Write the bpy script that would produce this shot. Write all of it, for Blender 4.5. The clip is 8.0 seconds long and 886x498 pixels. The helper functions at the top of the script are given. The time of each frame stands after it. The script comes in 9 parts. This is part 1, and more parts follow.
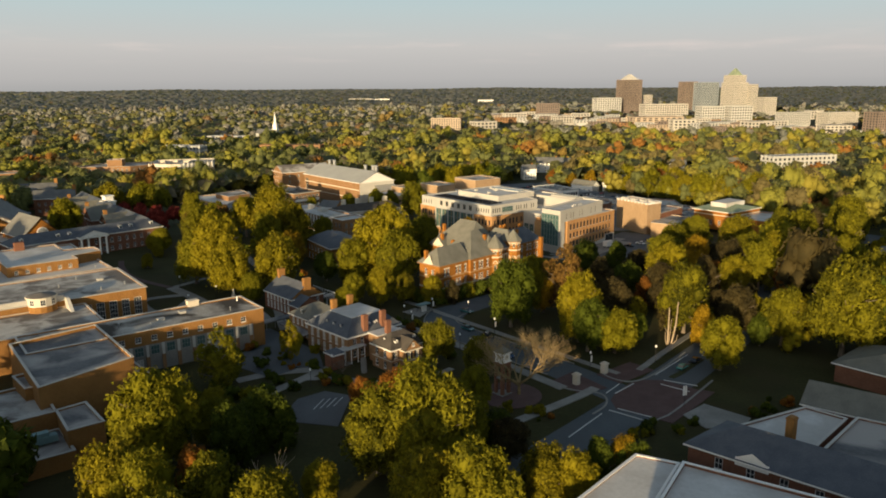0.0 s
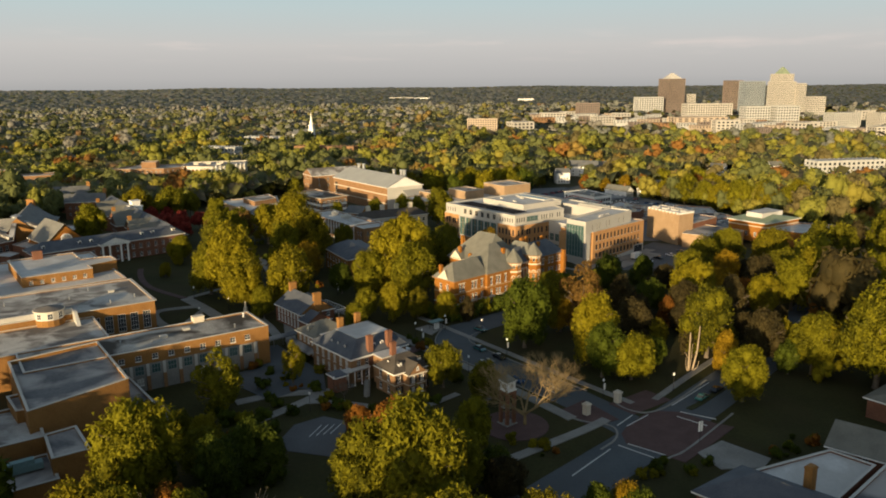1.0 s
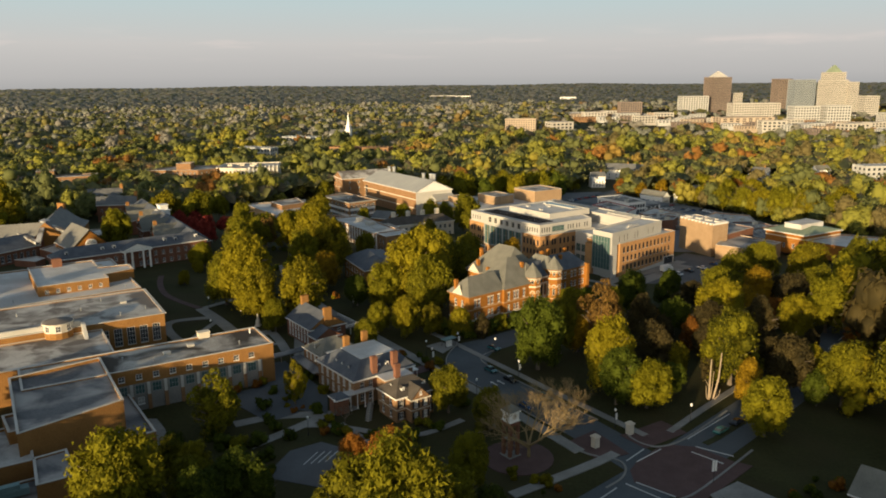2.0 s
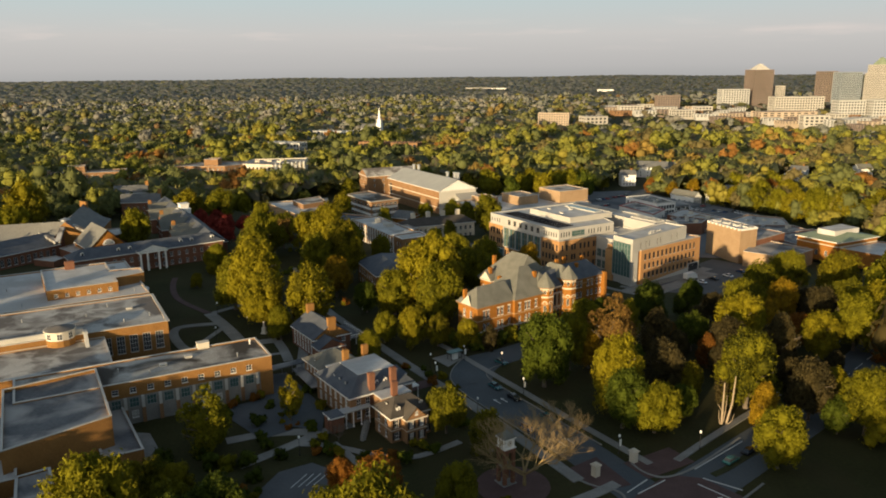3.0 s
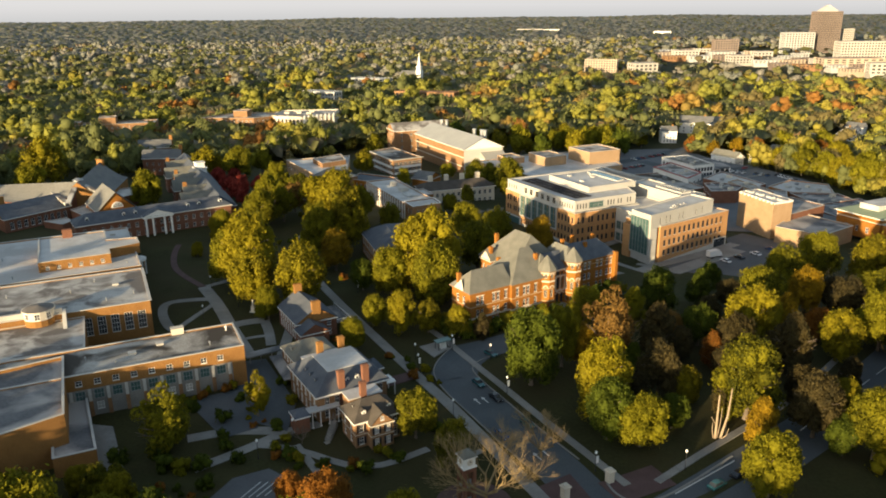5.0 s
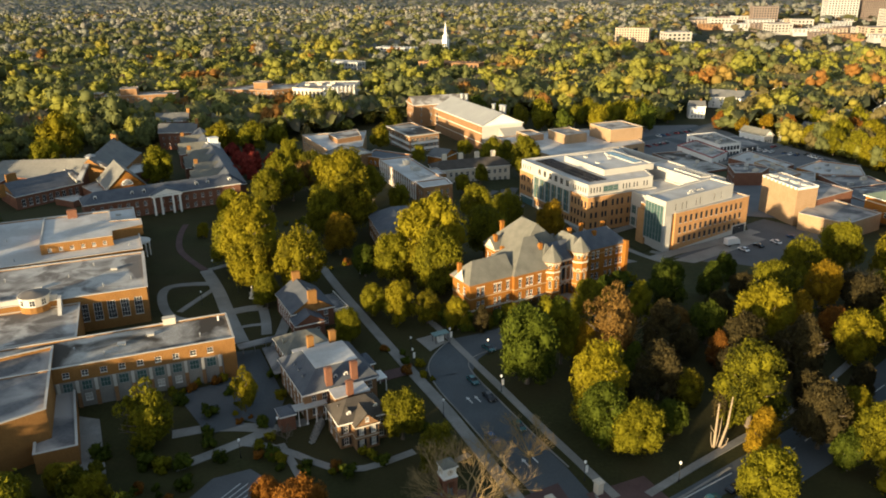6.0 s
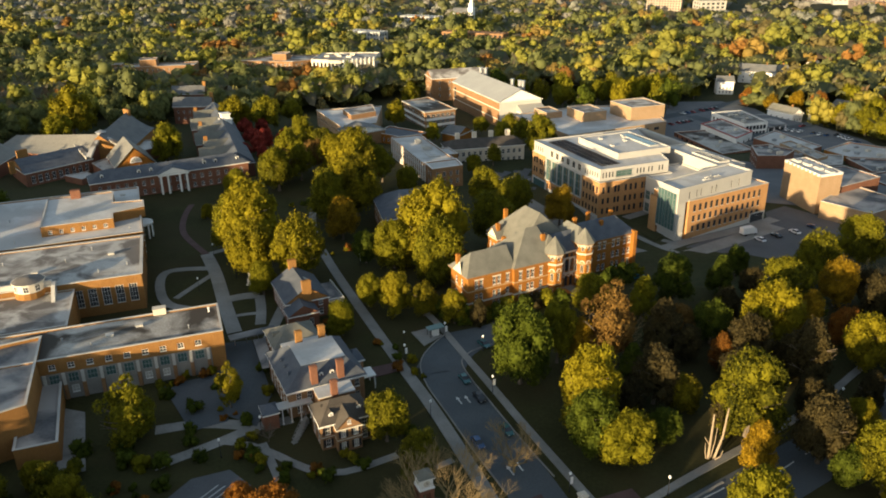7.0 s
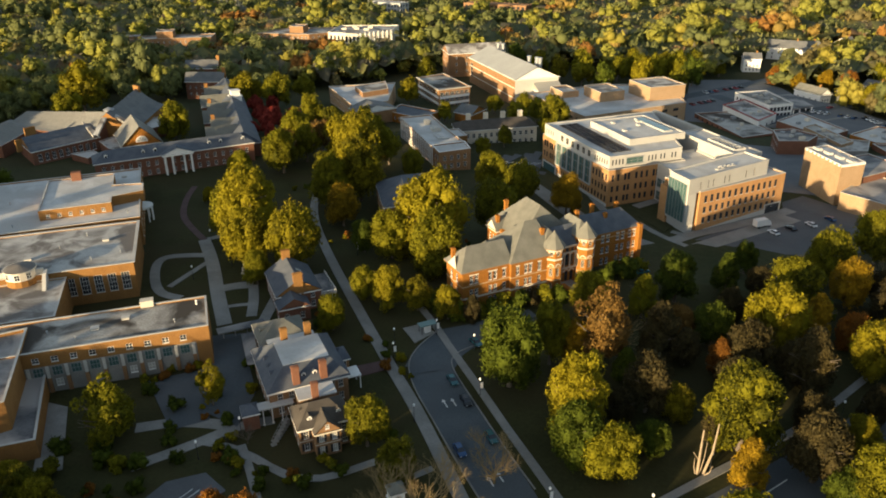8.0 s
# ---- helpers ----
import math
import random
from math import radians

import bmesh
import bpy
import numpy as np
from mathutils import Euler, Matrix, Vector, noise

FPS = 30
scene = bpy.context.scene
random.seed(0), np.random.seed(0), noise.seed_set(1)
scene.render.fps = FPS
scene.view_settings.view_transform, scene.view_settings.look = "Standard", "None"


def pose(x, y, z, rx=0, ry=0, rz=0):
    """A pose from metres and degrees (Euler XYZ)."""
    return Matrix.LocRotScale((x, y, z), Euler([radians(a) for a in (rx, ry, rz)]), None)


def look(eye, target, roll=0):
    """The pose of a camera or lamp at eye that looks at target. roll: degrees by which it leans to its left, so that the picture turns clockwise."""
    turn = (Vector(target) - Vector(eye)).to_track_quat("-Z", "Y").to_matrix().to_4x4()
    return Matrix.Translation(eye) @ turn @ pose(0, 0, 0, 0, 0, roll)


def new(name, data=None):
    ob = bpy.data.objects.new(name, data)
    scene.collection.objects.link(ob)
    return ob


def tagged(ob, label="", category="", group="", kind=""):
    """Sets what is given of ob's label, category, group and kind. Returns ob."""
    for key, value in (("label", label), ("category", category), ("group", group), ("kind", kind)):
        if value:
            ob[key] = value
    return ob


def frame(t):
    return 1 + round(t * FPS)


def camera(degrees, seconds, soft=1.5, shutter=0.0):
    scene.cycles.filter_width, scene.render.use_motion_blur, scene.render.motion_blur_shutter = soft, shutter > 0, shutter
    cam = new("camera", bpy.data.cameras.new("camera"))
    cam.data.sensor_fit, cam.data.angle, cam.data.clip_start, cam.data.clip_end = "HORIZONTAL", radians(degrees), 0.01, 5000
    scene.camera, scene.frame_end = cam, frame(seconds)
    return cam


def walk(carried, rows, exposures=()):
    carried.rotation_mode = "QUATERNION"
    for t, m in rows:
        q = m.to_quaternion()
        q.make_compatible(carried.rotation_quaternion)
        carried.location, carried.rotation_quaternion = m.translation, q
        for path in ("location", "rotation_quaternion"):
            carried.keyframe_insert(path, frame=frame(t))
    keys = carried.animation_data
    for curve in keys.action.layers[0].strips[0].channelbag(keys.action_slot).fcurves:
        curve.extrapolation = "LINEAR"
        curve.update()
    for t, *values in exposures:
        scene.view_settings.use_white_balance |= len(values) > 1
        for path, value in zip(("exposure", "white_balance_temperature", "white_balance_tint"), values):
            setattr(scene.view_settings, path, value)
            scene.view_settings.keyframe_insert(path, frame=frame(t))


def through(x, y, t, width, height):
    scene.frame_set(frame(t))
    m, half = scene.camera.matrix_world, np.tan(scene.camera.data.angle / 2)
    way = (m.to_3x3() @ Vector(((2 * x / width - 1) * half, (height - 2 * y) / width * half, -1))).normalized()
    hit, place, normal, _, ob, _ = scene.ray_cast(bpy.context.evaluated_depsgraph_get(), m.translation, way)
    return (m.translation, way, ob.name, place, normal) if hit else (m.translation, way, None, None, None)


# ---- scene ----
cam = camera(60.9, 8.0, soft=1.85)
METRES, EYE, TILT, LEAN, TURN = 105.0, 75.0, -12.3, 0.3, 0.0
ROWS = [
    (0.0, 0.0, 0.0, 0.0, 0.0, 0.0, 0.0),
    (0.5, 0.0417, 0.0386, 0.0277, 1.5, -0.09, -0.28),
    (1.0, 0.0828, 0.0774, 0.0557, 3.09, -0.19, -0.58),
    (1.5, 0.1235, 0.1163, 0.0838, 4.69, -0.31, -0.9),
    (3.0, 0.2402, 0.2341, 0.1674, 9.06, -1.17, -1.75),
    (3.5, 0.2777, 0.2756, 0.196, 10.06, -1.99, -1.96),
    (4.0, 0.3144, 0.3179, 0.2241, 10.91, -3.15, -2.13),
    (4.5, 0.3493, 0.3594, 0.2542, 11.89, -4.41, -2.32),
    (6.0, 0.4492, 0.4924, 0.3443, 15.42, -8.27, -2.96),
    (6.5, 0.4806, 0.5371, 0.3742, 16.59, -9.56, -3.18),
    (7.0, 0.5109, 0.5826, 0.4042, 17.74, -10.86, -3.39),
    (7.5, 0.54, 0.6282, 0.4341, 18.87, -12.13, -3.61),
    (8.0, 0.5684, 0.6744, 0.464, 19.91, -13.34, -3.82),
]

PATH = [(t, pose(0, 0, EYE, TILT, LEAN, TURN) @ pose(METRES * x, METRES * y, METRES * z, 90 + pitch, roll, yaw)) for t, x, y, z, yaw, pitch, roll in ROWS]
walk(cam, PATH, exposures=[(0.0, 0.33, 6350, 8.5), (1.5, 0.36, 6350, 8.5), (3.0, 0.37, 6350, 8.5), (3.5, 0.62, 6350, 8.5), (4.5, 0.95, 6250, 8.5), (6.5, 0.97, 6250, 8.5), (8.0, 0.91, 6250, 8.5)])

# ---- sky, sun ----
SUN_FROM = (-0.37, -0.93)
SUN_UP = 6.5
world = bpy.data.worlds.new("sky")
scene.world = world
world.use_nodes = True
wn = world.node_tree.nodes
wn.clear()
sky = wn.new("ShaderNodeTexSky")
sky.sky_type = "NISHITA"
sky.sun_disc = False
sky.sun_elevation = radians(SUN_UP)
sky.sun_rotation = math.atan2(SUN_FROM[0], SUN_FROM[1])
sky.air_density, sky.dust_density, sky.ozone_density = 1.0, 0.8, 0.8
bg = wn.new("ShaderNodeBackground")
bg.inputs["Strength"].default_value = 0.15
wo = wn.new("ShaderNodeOutputWorld")
thin_cloud = wn.new("ShaderNodeHueSaturation")
thin_cloud.inputs["Saturation"].default_value = 0.75
world.node_tree.links.new(sky.outputs[0], thin_cloud.inputs["Color"])
world.node_tree.links.new(thin_cloud.outputs[0], bg.inputs[0])
world.node_tree.links.new(bg.outputs[0], wo.inputs[0])
sun = new("sun", bpy.data.lights.new("sun", "SUN"))
sun.data.energy = 6.3
sun.data.angle = radians(0.6)
sun.data.color = (1.0, 0.74, 0.41)
sun.matrix_world = look((SUN_FROM[0] * 100, SUN_FROM[1] * 100, 100 * math.tan(radians(SUN_UP))), (0, 0, 0))


# ---- materials ----
def mat(name, c1, c2, big=0.15, fine=3.0, rough=0.85, spec=0.12, bump=0.15, metal=0.0, stain=None, stain_scale=0.06, stain_amount=0.5):
    """A rough surface: two colours mixed by coarse and fine noise, with stains of a third colour."""
    m = bpy.data.materials.new(name)
    m.use_nodes = True
    n, l = m.node_tree.nodes, m.node_tree.links
    b = n["Principled BSDF"]
    b.inputs["Roughness"].default_value = rough
    b.inputs["Specular IOR Level"].default_value = spec
    b.inputs["Metallic"].default_value = metal
    geo = n.new("ShaderNodeNewGeometry")
    t1 = n.new("ShaderNodeTexNoise")
    t1.inputs["Scale"].default_value = big
    t1.inputs["Detail"].default_value = 5
    t2 = n.new("ShaderNodeTexNoise")
    t2.inputs["Scale"].default_value = fine
    t2.inputs["Detail"].default_value = 3
    for t in (t1, t2):
        l.new(geo.outputs["Position"], t.inputs["Vector"])
    mixer = n.new("ShaderNodeMix")
    mixer.data_type = "FLOAT"
    mixer.inputs[0].default_value = 0.45
    l.new(t1.outputs["Fac"], mixer.inputs[2])
    l.new(t2.outputs["Fac"], mixer.inputs[3])
    ramp = n.new("ShaderNodeValToRGB")
    ramp.color_ramp.elements[0].position, ramp.color_ramp.elements[1].position = 0.36, 0.64
    ramp.color_ramp.elements[0].color, ramp.color_ramp.elements[1].color = (*c1, 1), (*c2, 1)
    l.new(mixer.outputs[0], ramp.inputs[0])
    out = ramp.outputs[0]
    if stain:
        t3 = n.new("ShaderNodeTexNoise")
        t3.inputs["Scale"].default_value = stain_scale
        t3.inputs["Detail"].default_value = 6
        t3.inputs["Distortion"].default_value = 0.6
        l.new(geo.outputs["Position"], t3.inputs["Vector"])
        r3 = n.new("ShaderNodeValToRGB")
        r3.color_ramp.elements[0].position, r3.color_ramp.elements[1].position = 0.43, 0.58
        r3.color_ramp.elements[1].color = (stain_amount, stain_amount, stain_amount, 1)
        l.new(t3.outputs["Fac"], r3.inputs[0])
        mx = n.new("ShaderNodeMix")
        mx.data_type = "RGBA"
        l.new(r3.outputs[0], mx.inputs[0])
        l.new(out, mx.inputs[6])
        mx.inputs[7].default_value = (*stain, 1)
        out = mx.outputs[2]
    l.new(out, b.inputs["Base Color"])
    if bump:
        bp = n.new("ShaderNodeBump")
        bp.inputs["Strength"].default_value = bump
        bp.inputs["Distance"].default_value = 0.05
        l.new(t2.outputs["Fac"], bp.inputs["Height"])
        l.new(bp.outputs[0], b.inputs["Normal"])
    return m


def brick_mat(name, c1, c2, mortar):
    """Brickwork: courses of 75 mm on the wall, with blotches of colour."""
    m = mat(name, c1, c2, big=0.25, fine=2.2, rough=0.9, spec=0.15, bump=0)
    n, l = m.node_tree.nodes, m.node_tree.links
    b = n["Principled BSDF"]
    old = b.inputs["Base Color"].links[0].from_socket
    geo = n.new("ShaderNodeNewGeometry")
    sep = n.new("ShaderNodeSeparateXYZ")
    l.new(geo.outputs["Position"], sep.inputs[0])
    add = n.new("ShaderNodeMath")
    add.operation = "ADD"
    l.new(sep.outputs[0], add.inputs[0])
    l.new(sep.outputs[1], add.inputs[1])
    com = n.new("ShaderNodeCombineXYZ")
    l.new(add.outputs[0], com.inputs[0])
    l.new(sep.outputs[2], com.inputs[1])
    bt = n.new("ShaderNodeTexBrick")
    bt.inputs["Scale"].default_value = 1.0
    bt.inputs["Brick Width"].default_value = 0.22
    bt.inputs["Row Height"].default_value = 0.075
    bt.inputs["Mortar Size"].default_value = 0.008
    bt.inputs["Color1"].default_value = (1, 1, 1, 1)
    bt.inputs["Color2"].default_value = (0.72, 0.72, 0.72, 1)
    bt.inputs["Mortar"].default_value = (*mortar, 1)
    l.new(com.outputs[0], bt.inputs["Vector"])
    mx = n.new("ShaderNodeMix")
    mx.data_type = "RGBA"
    mx.blend_type = "MULTIPLY"
    mx.inputs[0].default_value = 0.6
    l.new(old, mx.inputs[6])
    l.new(bt.outputs["Color"], mx.inputs[7])
    l.new(mx.outputs[2], b.inputs["Base Color"])
    return m


def leaf_mat(name, c1, c2, through=0.2):
    """Leaves: each one a little different, and each tree too."""
    m = bpy.data.materials.new(name)
    m.use_nodes = True
    n, l = m.node_tree.nodes, m.node_tree.links
    b = n["Principled BSDF"]
    b.inputs["Roughness"].default_value = 0.75
    b.inputs["Specular IOR Level"].default_value = 0.08
    geo = n.new("ShaderNodeNewGeometry")
    info = n.new("ShaderNodeObjectInfo")
    tex = n.new("ShaderNodeTexNoise")
    tex.inputs["Scale"].default_value = 0.16
    tex.inputs["Detail"].default_value = 4
    l.new(geo.outputs["Position"], tex.inputs["Vector"])
    a = n.new("ShaderNodeMath")
    a.operation = "MULTIPLY_ADD"
    a.inputs[1].default_value = 0.45
    l.new(geo.outputs["Random Per Island"], a.inputs[0])
    l.new(tex.outputs["Fac"], a.inputs[2])
    a2 = n.new("ShaderNodeMath")
    a2.operation = "MULTIPLY_ADD"
    a2.inputs[1].default_value = 0.3
    l.new(info.outputs["Random"], a2.inputs[0])
    l.new(a.outputs[0], a2.inputs[2])
    ramp = n.new("ShaderNodeValToRGB")
    ramp.color_ramp.elements[0].position, ramp.color_ramp.elements[1].position = 0.45, 1.15 - 0.15
    ramp.color_ramp.elements[0].color, ramp.color_ramp.elements[1].color = (*c1, 1), (*c2, 1)
    l.new(a2.outputs[0], ramp.inputs[0])
    l.new(ramp.outputs[0], b.inputs["Base Color"])
    if through:
        tr = n.new("ShaderNodeBsdfTranslucent")
        l.new(ramp.outputs[0], tr.inputs[0])
        mx = n.new("ShaderNodeMixShader")
        mx.inputs[0].default_value = through
        l.new(b.outputs[0], mx.inputs[1])
        l.new(tr.outputs[0], mx.inputs[2])
        l.new(mx.outputs[0], n["Material Output"].inputs[0])
    return m


def glass_mat(name, c, rough=0.08):
    m = bpy.data.materials.new(name)
    m.use_nodes = True
    b = m.node_tree.nodes["Principled BSDF"]
    b.inputs["Base Color"].default_value = (*c, 1)
    b.inputs["Roughness"].default_value = rough
    b.inputs["Specular IOR Level"].default_value = 0.8
    return m


BRICK_RED = brick_mat("red brick", (0.3, 0.122, 0.023), (0.37, 0.16, 0.031), (0.44, 0.3, 0.14))
BRICK_HALL = brick_mat("orange brick", (0.27, 0.138, 0.045), (0.34, 0.178, 0.06), (0.52, 0.4, 0.26))
BRICK_TAN = brick_mat("tan brick", (0.42, 0.23, 0.1), (0.5, 0.285, 0.128), (0.72, 0.58, 0.42))
BRICK_BUFF = brick_mat("buff brick", (0.36, 0.245, 0.145), (0.44, 0.305, 0.185), (0.7, 0.6, 0.48))
BRICK_BROWN = brick_mat("brown brick", (0.27, 0.155, 0.078), (0.34, 0.2, 0.105), (0.5, 0.4, 0.29))
BRICK_DARK = brick_mat("dark red brick", (0.18, 0.085, 0.055), (0.25, 0.12, 0.075), (0.8, 0.7, 0.6))
STONE_GREY = mat("grey rendered wall", (0.2, 0.19, 0.175), (0.28, 0.265, 0.24), bump=0.08)
SANDSTONE = mat("tan sandstone", (0.4, 0.28, 0.16), (0.5, 0.36, 0.21), bump=0.08)
TWIG = mat("brown twigs", (0.2, 0.145, 0.07), (0.31, 0.23, 0.115), big=0.6, fine=8, bump=0.2)
WHITE = mat("white paint", (0.74, 0.72, 0.68), (0.82, 0.81, 0.78), rough=0.6, bump=0.03)
CREAM = mat("cream stone", (0.56, 0.5, 0.4), (0.66, 0.6, 0.5), bump=0.08)
PANEL = mat("pale metal panel", (0.4, 0.385, 0.355), (0.47, 0.455, 0.425), rough=0.5, bump=0.02)
SLATE = mat("grey slate", (0.1, 0.105, 0.11), (0.17, 0.17, 0.165), big=0.3, fine=5, rough=0.75, spec=0.3)
SLATE_BROWN = mat("brown slate", (0.06, 0.052, 0.045), (0.1, 0.088, 0.075), big=0.3, fine=5, rough=0.85)
SLATE_PALE = mat("weathered slate", (0.135, 0.134, 0.115), (0.2, 0.196, 0.168), big=0.3, fine=5, rough=0.8)
SLATE_BLUE = mat("blue slate", (0.07, 0.08, 0.1), (0.12, 0.13, 0.15), big=0.3, fine=5, rough=0.7)
ROOF_GREY = mat("weathered roof membrane", (0.39, 0.375, 0.35), (0.54, 0.525, 0.49), big=0.12, fine=1.5, stain=(0.11, 0.095, 0.085), stain_scale=0.11, stain_amount=0.85)
ROOF_STAINED = mat("stained roof membrane", (0.3, 0.28, 0.25), (0.5, 0.48, 0.44), big=0.14, fine=1.8, stain=(0.07, 0.06, 0.05), stain_scale=0.075, stain_amount=1.0)
ROOF_DARK = mat("dark roof felt", (0.1, 0.1, 0.105), (0.17, 0.17, 0.175), big=0.12, fine=1.5, stain=(0.42, 0.39, 0.36), stain_scale=0.07, stain_amount=0.9)
ROOF_WHITE = mat("white roof membrane", (0.5, 0.49, 0.47), (0.62, 0.61, 0.59), big=0.1, fine=1.2, stain=(0.36, 0.34, 0.31), stain_scale=0.08, stain_amount=0.5)
ROOF_METAL = mat("dull standing seam metal roof", (0.17, 0.165, 0.15), (0.23, 0.225, 0.205), big=0.1, fine=1.0, rough=0.6)
ROOF_SEAM = mat("pale grey seamed roof", (0.3, 0.305, 0.295), (0.37, 0.375, 0.36), big=0.08, fine=1.0, rough=0.55, spec=0.2)
ROOF_GREEN = mat("green copper roof", (0.2, 0.25, 0.17), (0.27, 0.32, 0.22), rough=0.7)
COPING = mat("pale stone coping", (0.44, 0.42, 0.38), (0.55, 0.53, 0.49), bump=0.05)
ASPHALT = mat("asphalt", (0.09, 0.093, 0.098), (0.14, 0.143, 0.148), big=0.1, fine=4, rough=0.9, stain=(0.11, 0.11, 0.11), stain_amount=0.4)
BLEACHED = mat("sun bleached asphalt", (0.13, 0.135, 0.142), (0.19, 0.195, 0.202), big=0.06, fine=2, rough=0.9, stain=(0.14, 0.14, 0.145), stain_amount=0.5)
CONCRETE = mat("concrete", (0.22, 0.212, 0.195), (0.31, 0.3, 0.275), big=0.2, fine=2.5, stain=(0.18, 0.17, 0.15), stain_amount=0.4)
STREET_GREY = mat("worn street asphalt", (0.076, 0.087, 0.095), (0.114, 0.128, 0.138), big=0.08, fine=3, rough=0.9, stain=(0.1, 0.104, 0.108), stain_amount=0.5)
PAVER = mat("red brick paving", (0.092, 0.058, 0.054), (0.132, 0.084, 0.076), big=0.3, fine=4)
LAWN = mat("autumn lawn", (0.032, 0.033, 0.012), (0.056, 0.054, 0.02), big=0.08, fine=1.2, rough=0.95, bump=0.4, stain=(0.05, 0.042, 0.018), stain_scale=0.05, stain_amount=0.6)
EARTH = mat("wooded ground", (0.035, 0.042, 0.017), (0.065, 0.065, 0.029), big=0.02, fine=0.5, rough=0.95, bump=0.4, stain=(0.06, 0.05, 0.025), stain_scale=0.02, stain_amount=0.5)
BARK = mat("grey bark", (0.1, 0.08, 0.06), (0.19, 0.155, 0.12), big=0.6, fine=8, bump=0.4)
BARK_PALE = mat("bare pale wood", (0.27, 0.21, 0.14), (0.38, 0.3, 0.21), big=0.6, fine=8, bump=0.3)
METAL = mat("grey metal", (0.3, 0.31, 0.32), (0.4, 0.41, 0.42), rough=0.45, metal=0.6, bump=0.02)
RED_METAL = mat("red painted metal", (0.28, 0.035, 0.03), (0.36, 0.05, 0.04), rough=0.5, bump=0.02)
TEAL = mat("weathered copper", (0.16, 0.25, 0.25), (0.22, 0.32, 0.32), rough=0.6)
BLACK = mat("black iron", (0.02, 0.02, 0.022), (0.035, 0.035, 0.037), rough=0.5, bump=0.02)
PV = mat("solar panel", (0.012, 0.014, 0.022), (0.02, 0.022, 0.032), rough=0.25, spec=0.6, bump=0)
MARK = mat("white road paint", (0.5, 0.5, 0.48), (0.66, 0.66, 0.64), fine=6, bump=0)
GLASS = glass_mat("dark window glass", (0.03, 0.035, 0.042))
GLASS_TEAL = glass_mat("teal window glass", (0.07, 0.125, 0.12), 0.15)
PALE_PANE = glass_mat("pale window pane and blind", (0.35, 0.34, 0.31), 0.4)
TOWER_PALE = mat("pale grey cladding", (0.36, 0.36, 0.35), (0.45, 0.45, 0.435), big=0.02, fine=0.3)
TOWER_TAN = mat("buff cladding", (0.36, 0.29, 0.22), (0.44, 0.36, 0.28), big=0.02, fine=0.3)
TOWER_BROWN = mat("brown cladding", (0.17, 0.135, 0.115), (0.23, 0.185, 0.16), big=0.02, fine=0.3)
TOWER_CREAM = mat("cream cladding", (0.37, 0.35, 0.315), (0.44, 0.42, 0.385), big=0.02, fine=0.3)
TOWER_GREY = mat("blue grey cladding", (0.2, 0.23, 0.26), (0.28, 0.31, 0.33), big=0.02, fine=0.3, rough=0.4)
GLOBE = bpy.data.materials.new("lamp globe")
GLOBE.use_nodes = True
GLOBE.node_tree.nodes["Principled BSDF"].inputs["Base Color"].default_value = (0.85, 0.84, 0.8, 1)

LEAVES = {
    "g": leaf_mat("dark green leaves", (0.017, 0.027, 0.004), (0.068, 0.086, 0.008)),
    "o": leaf_mat("olive green leaves", (0.031, 0.035, 0.004), (0.16, 0.147, 0.007)),
    "y": leaf_mat("yellow green leaves", (0.048, 0.045, 0.004), (0.2, 0.168, 0.007)),
    "d": leaf_mat("golden leaves", (0.095, 0.064, 0.005), (0.3, 0.185, 0.009)),
    "r": leaf_mat("rust orange leaves", (0.08, 0.036, 0.008), (0.23, 0.094, 0.014)),
    "R": leaf_mat("dark red leaves", (0.09, 0.018, 0.014), (0.32, 0.05, 0.035)),
    "n": leaf_mat("brown thinning leaves", (0.022, 0.02, 0.01), (0.064, 0.05, 0.018)),
    "b": leaf_mat("bronze leaves", (0.05, 0.034, 0.01), (0.185, 0.105, 0.026)),
}
LEAF_WORDS = {"g": "dark green", "o": "olive green", "y": "yellowing green", "d": "golden yellow", "r": "rust orange", "R": "deep red", "n": "thinning brown", "b": "bronze"}
# air haze put into the leaf colours: greyer, bluer and lighter farther off
HAZED_LEAVES = [leaf_mat("far hazed dark leaves", (0.088, 0.1, 0.05), (0.138, 0.144, 0.062), 0.32), leaf_mat("far hazed olive leaves", (0.125, 0.13, 0.053), (0.19, 0.184, 0.066), 0.32), leaf_mat("far hazed yellowing leaves", (0.15, 0.14, 0.052), (0.22, 0.192, 0.064), 0.32), leaf_mat("far hazed golden leaves", (0.18, 0.135, 0.048), (0.25, 0.178, 0.06), 0.32), leaf_mat("far hazed rust leaves", (0.14, 0.096, 0.05), (0.19, 0.122, 0.06), 0.32), leaf_mat("far hazed brown leaves", (0.125, 0.11, 0.07), (0.17, 0.146, 0.088), 0.32)]
HALF_HAZED_LEAVES = [leaf_mat("distant half hazed dark leaves", (0.06, 0.07, 0.03), (0.112, 0.122, 0.04), 0.1), leaf_mat("distant half hazed olive leaves", (0.094, 0.1, 0.024), (0.2, 0.194, 0.033), 0.1), leaf_mat("distant half hazed yellowing leaves", (0.124, 0.116, 0.024), (0.236, 0.202, 0.033), 0.1), leaf_mat("distant half hazed golden leaves", (0.145, 0.108, 0.03), (0.25, 0.168, 0.042), 0.1), leaf_mat("distant half hazed rust leaves", (0.125, 0.066, 0.018), (0.22, 0.105, 0.026), 0.1), leaf_mat("distant half hazed brown leaves", (0.088, 0.074, 0.03), (0.135, 0.11, 0.042), 0.1)]
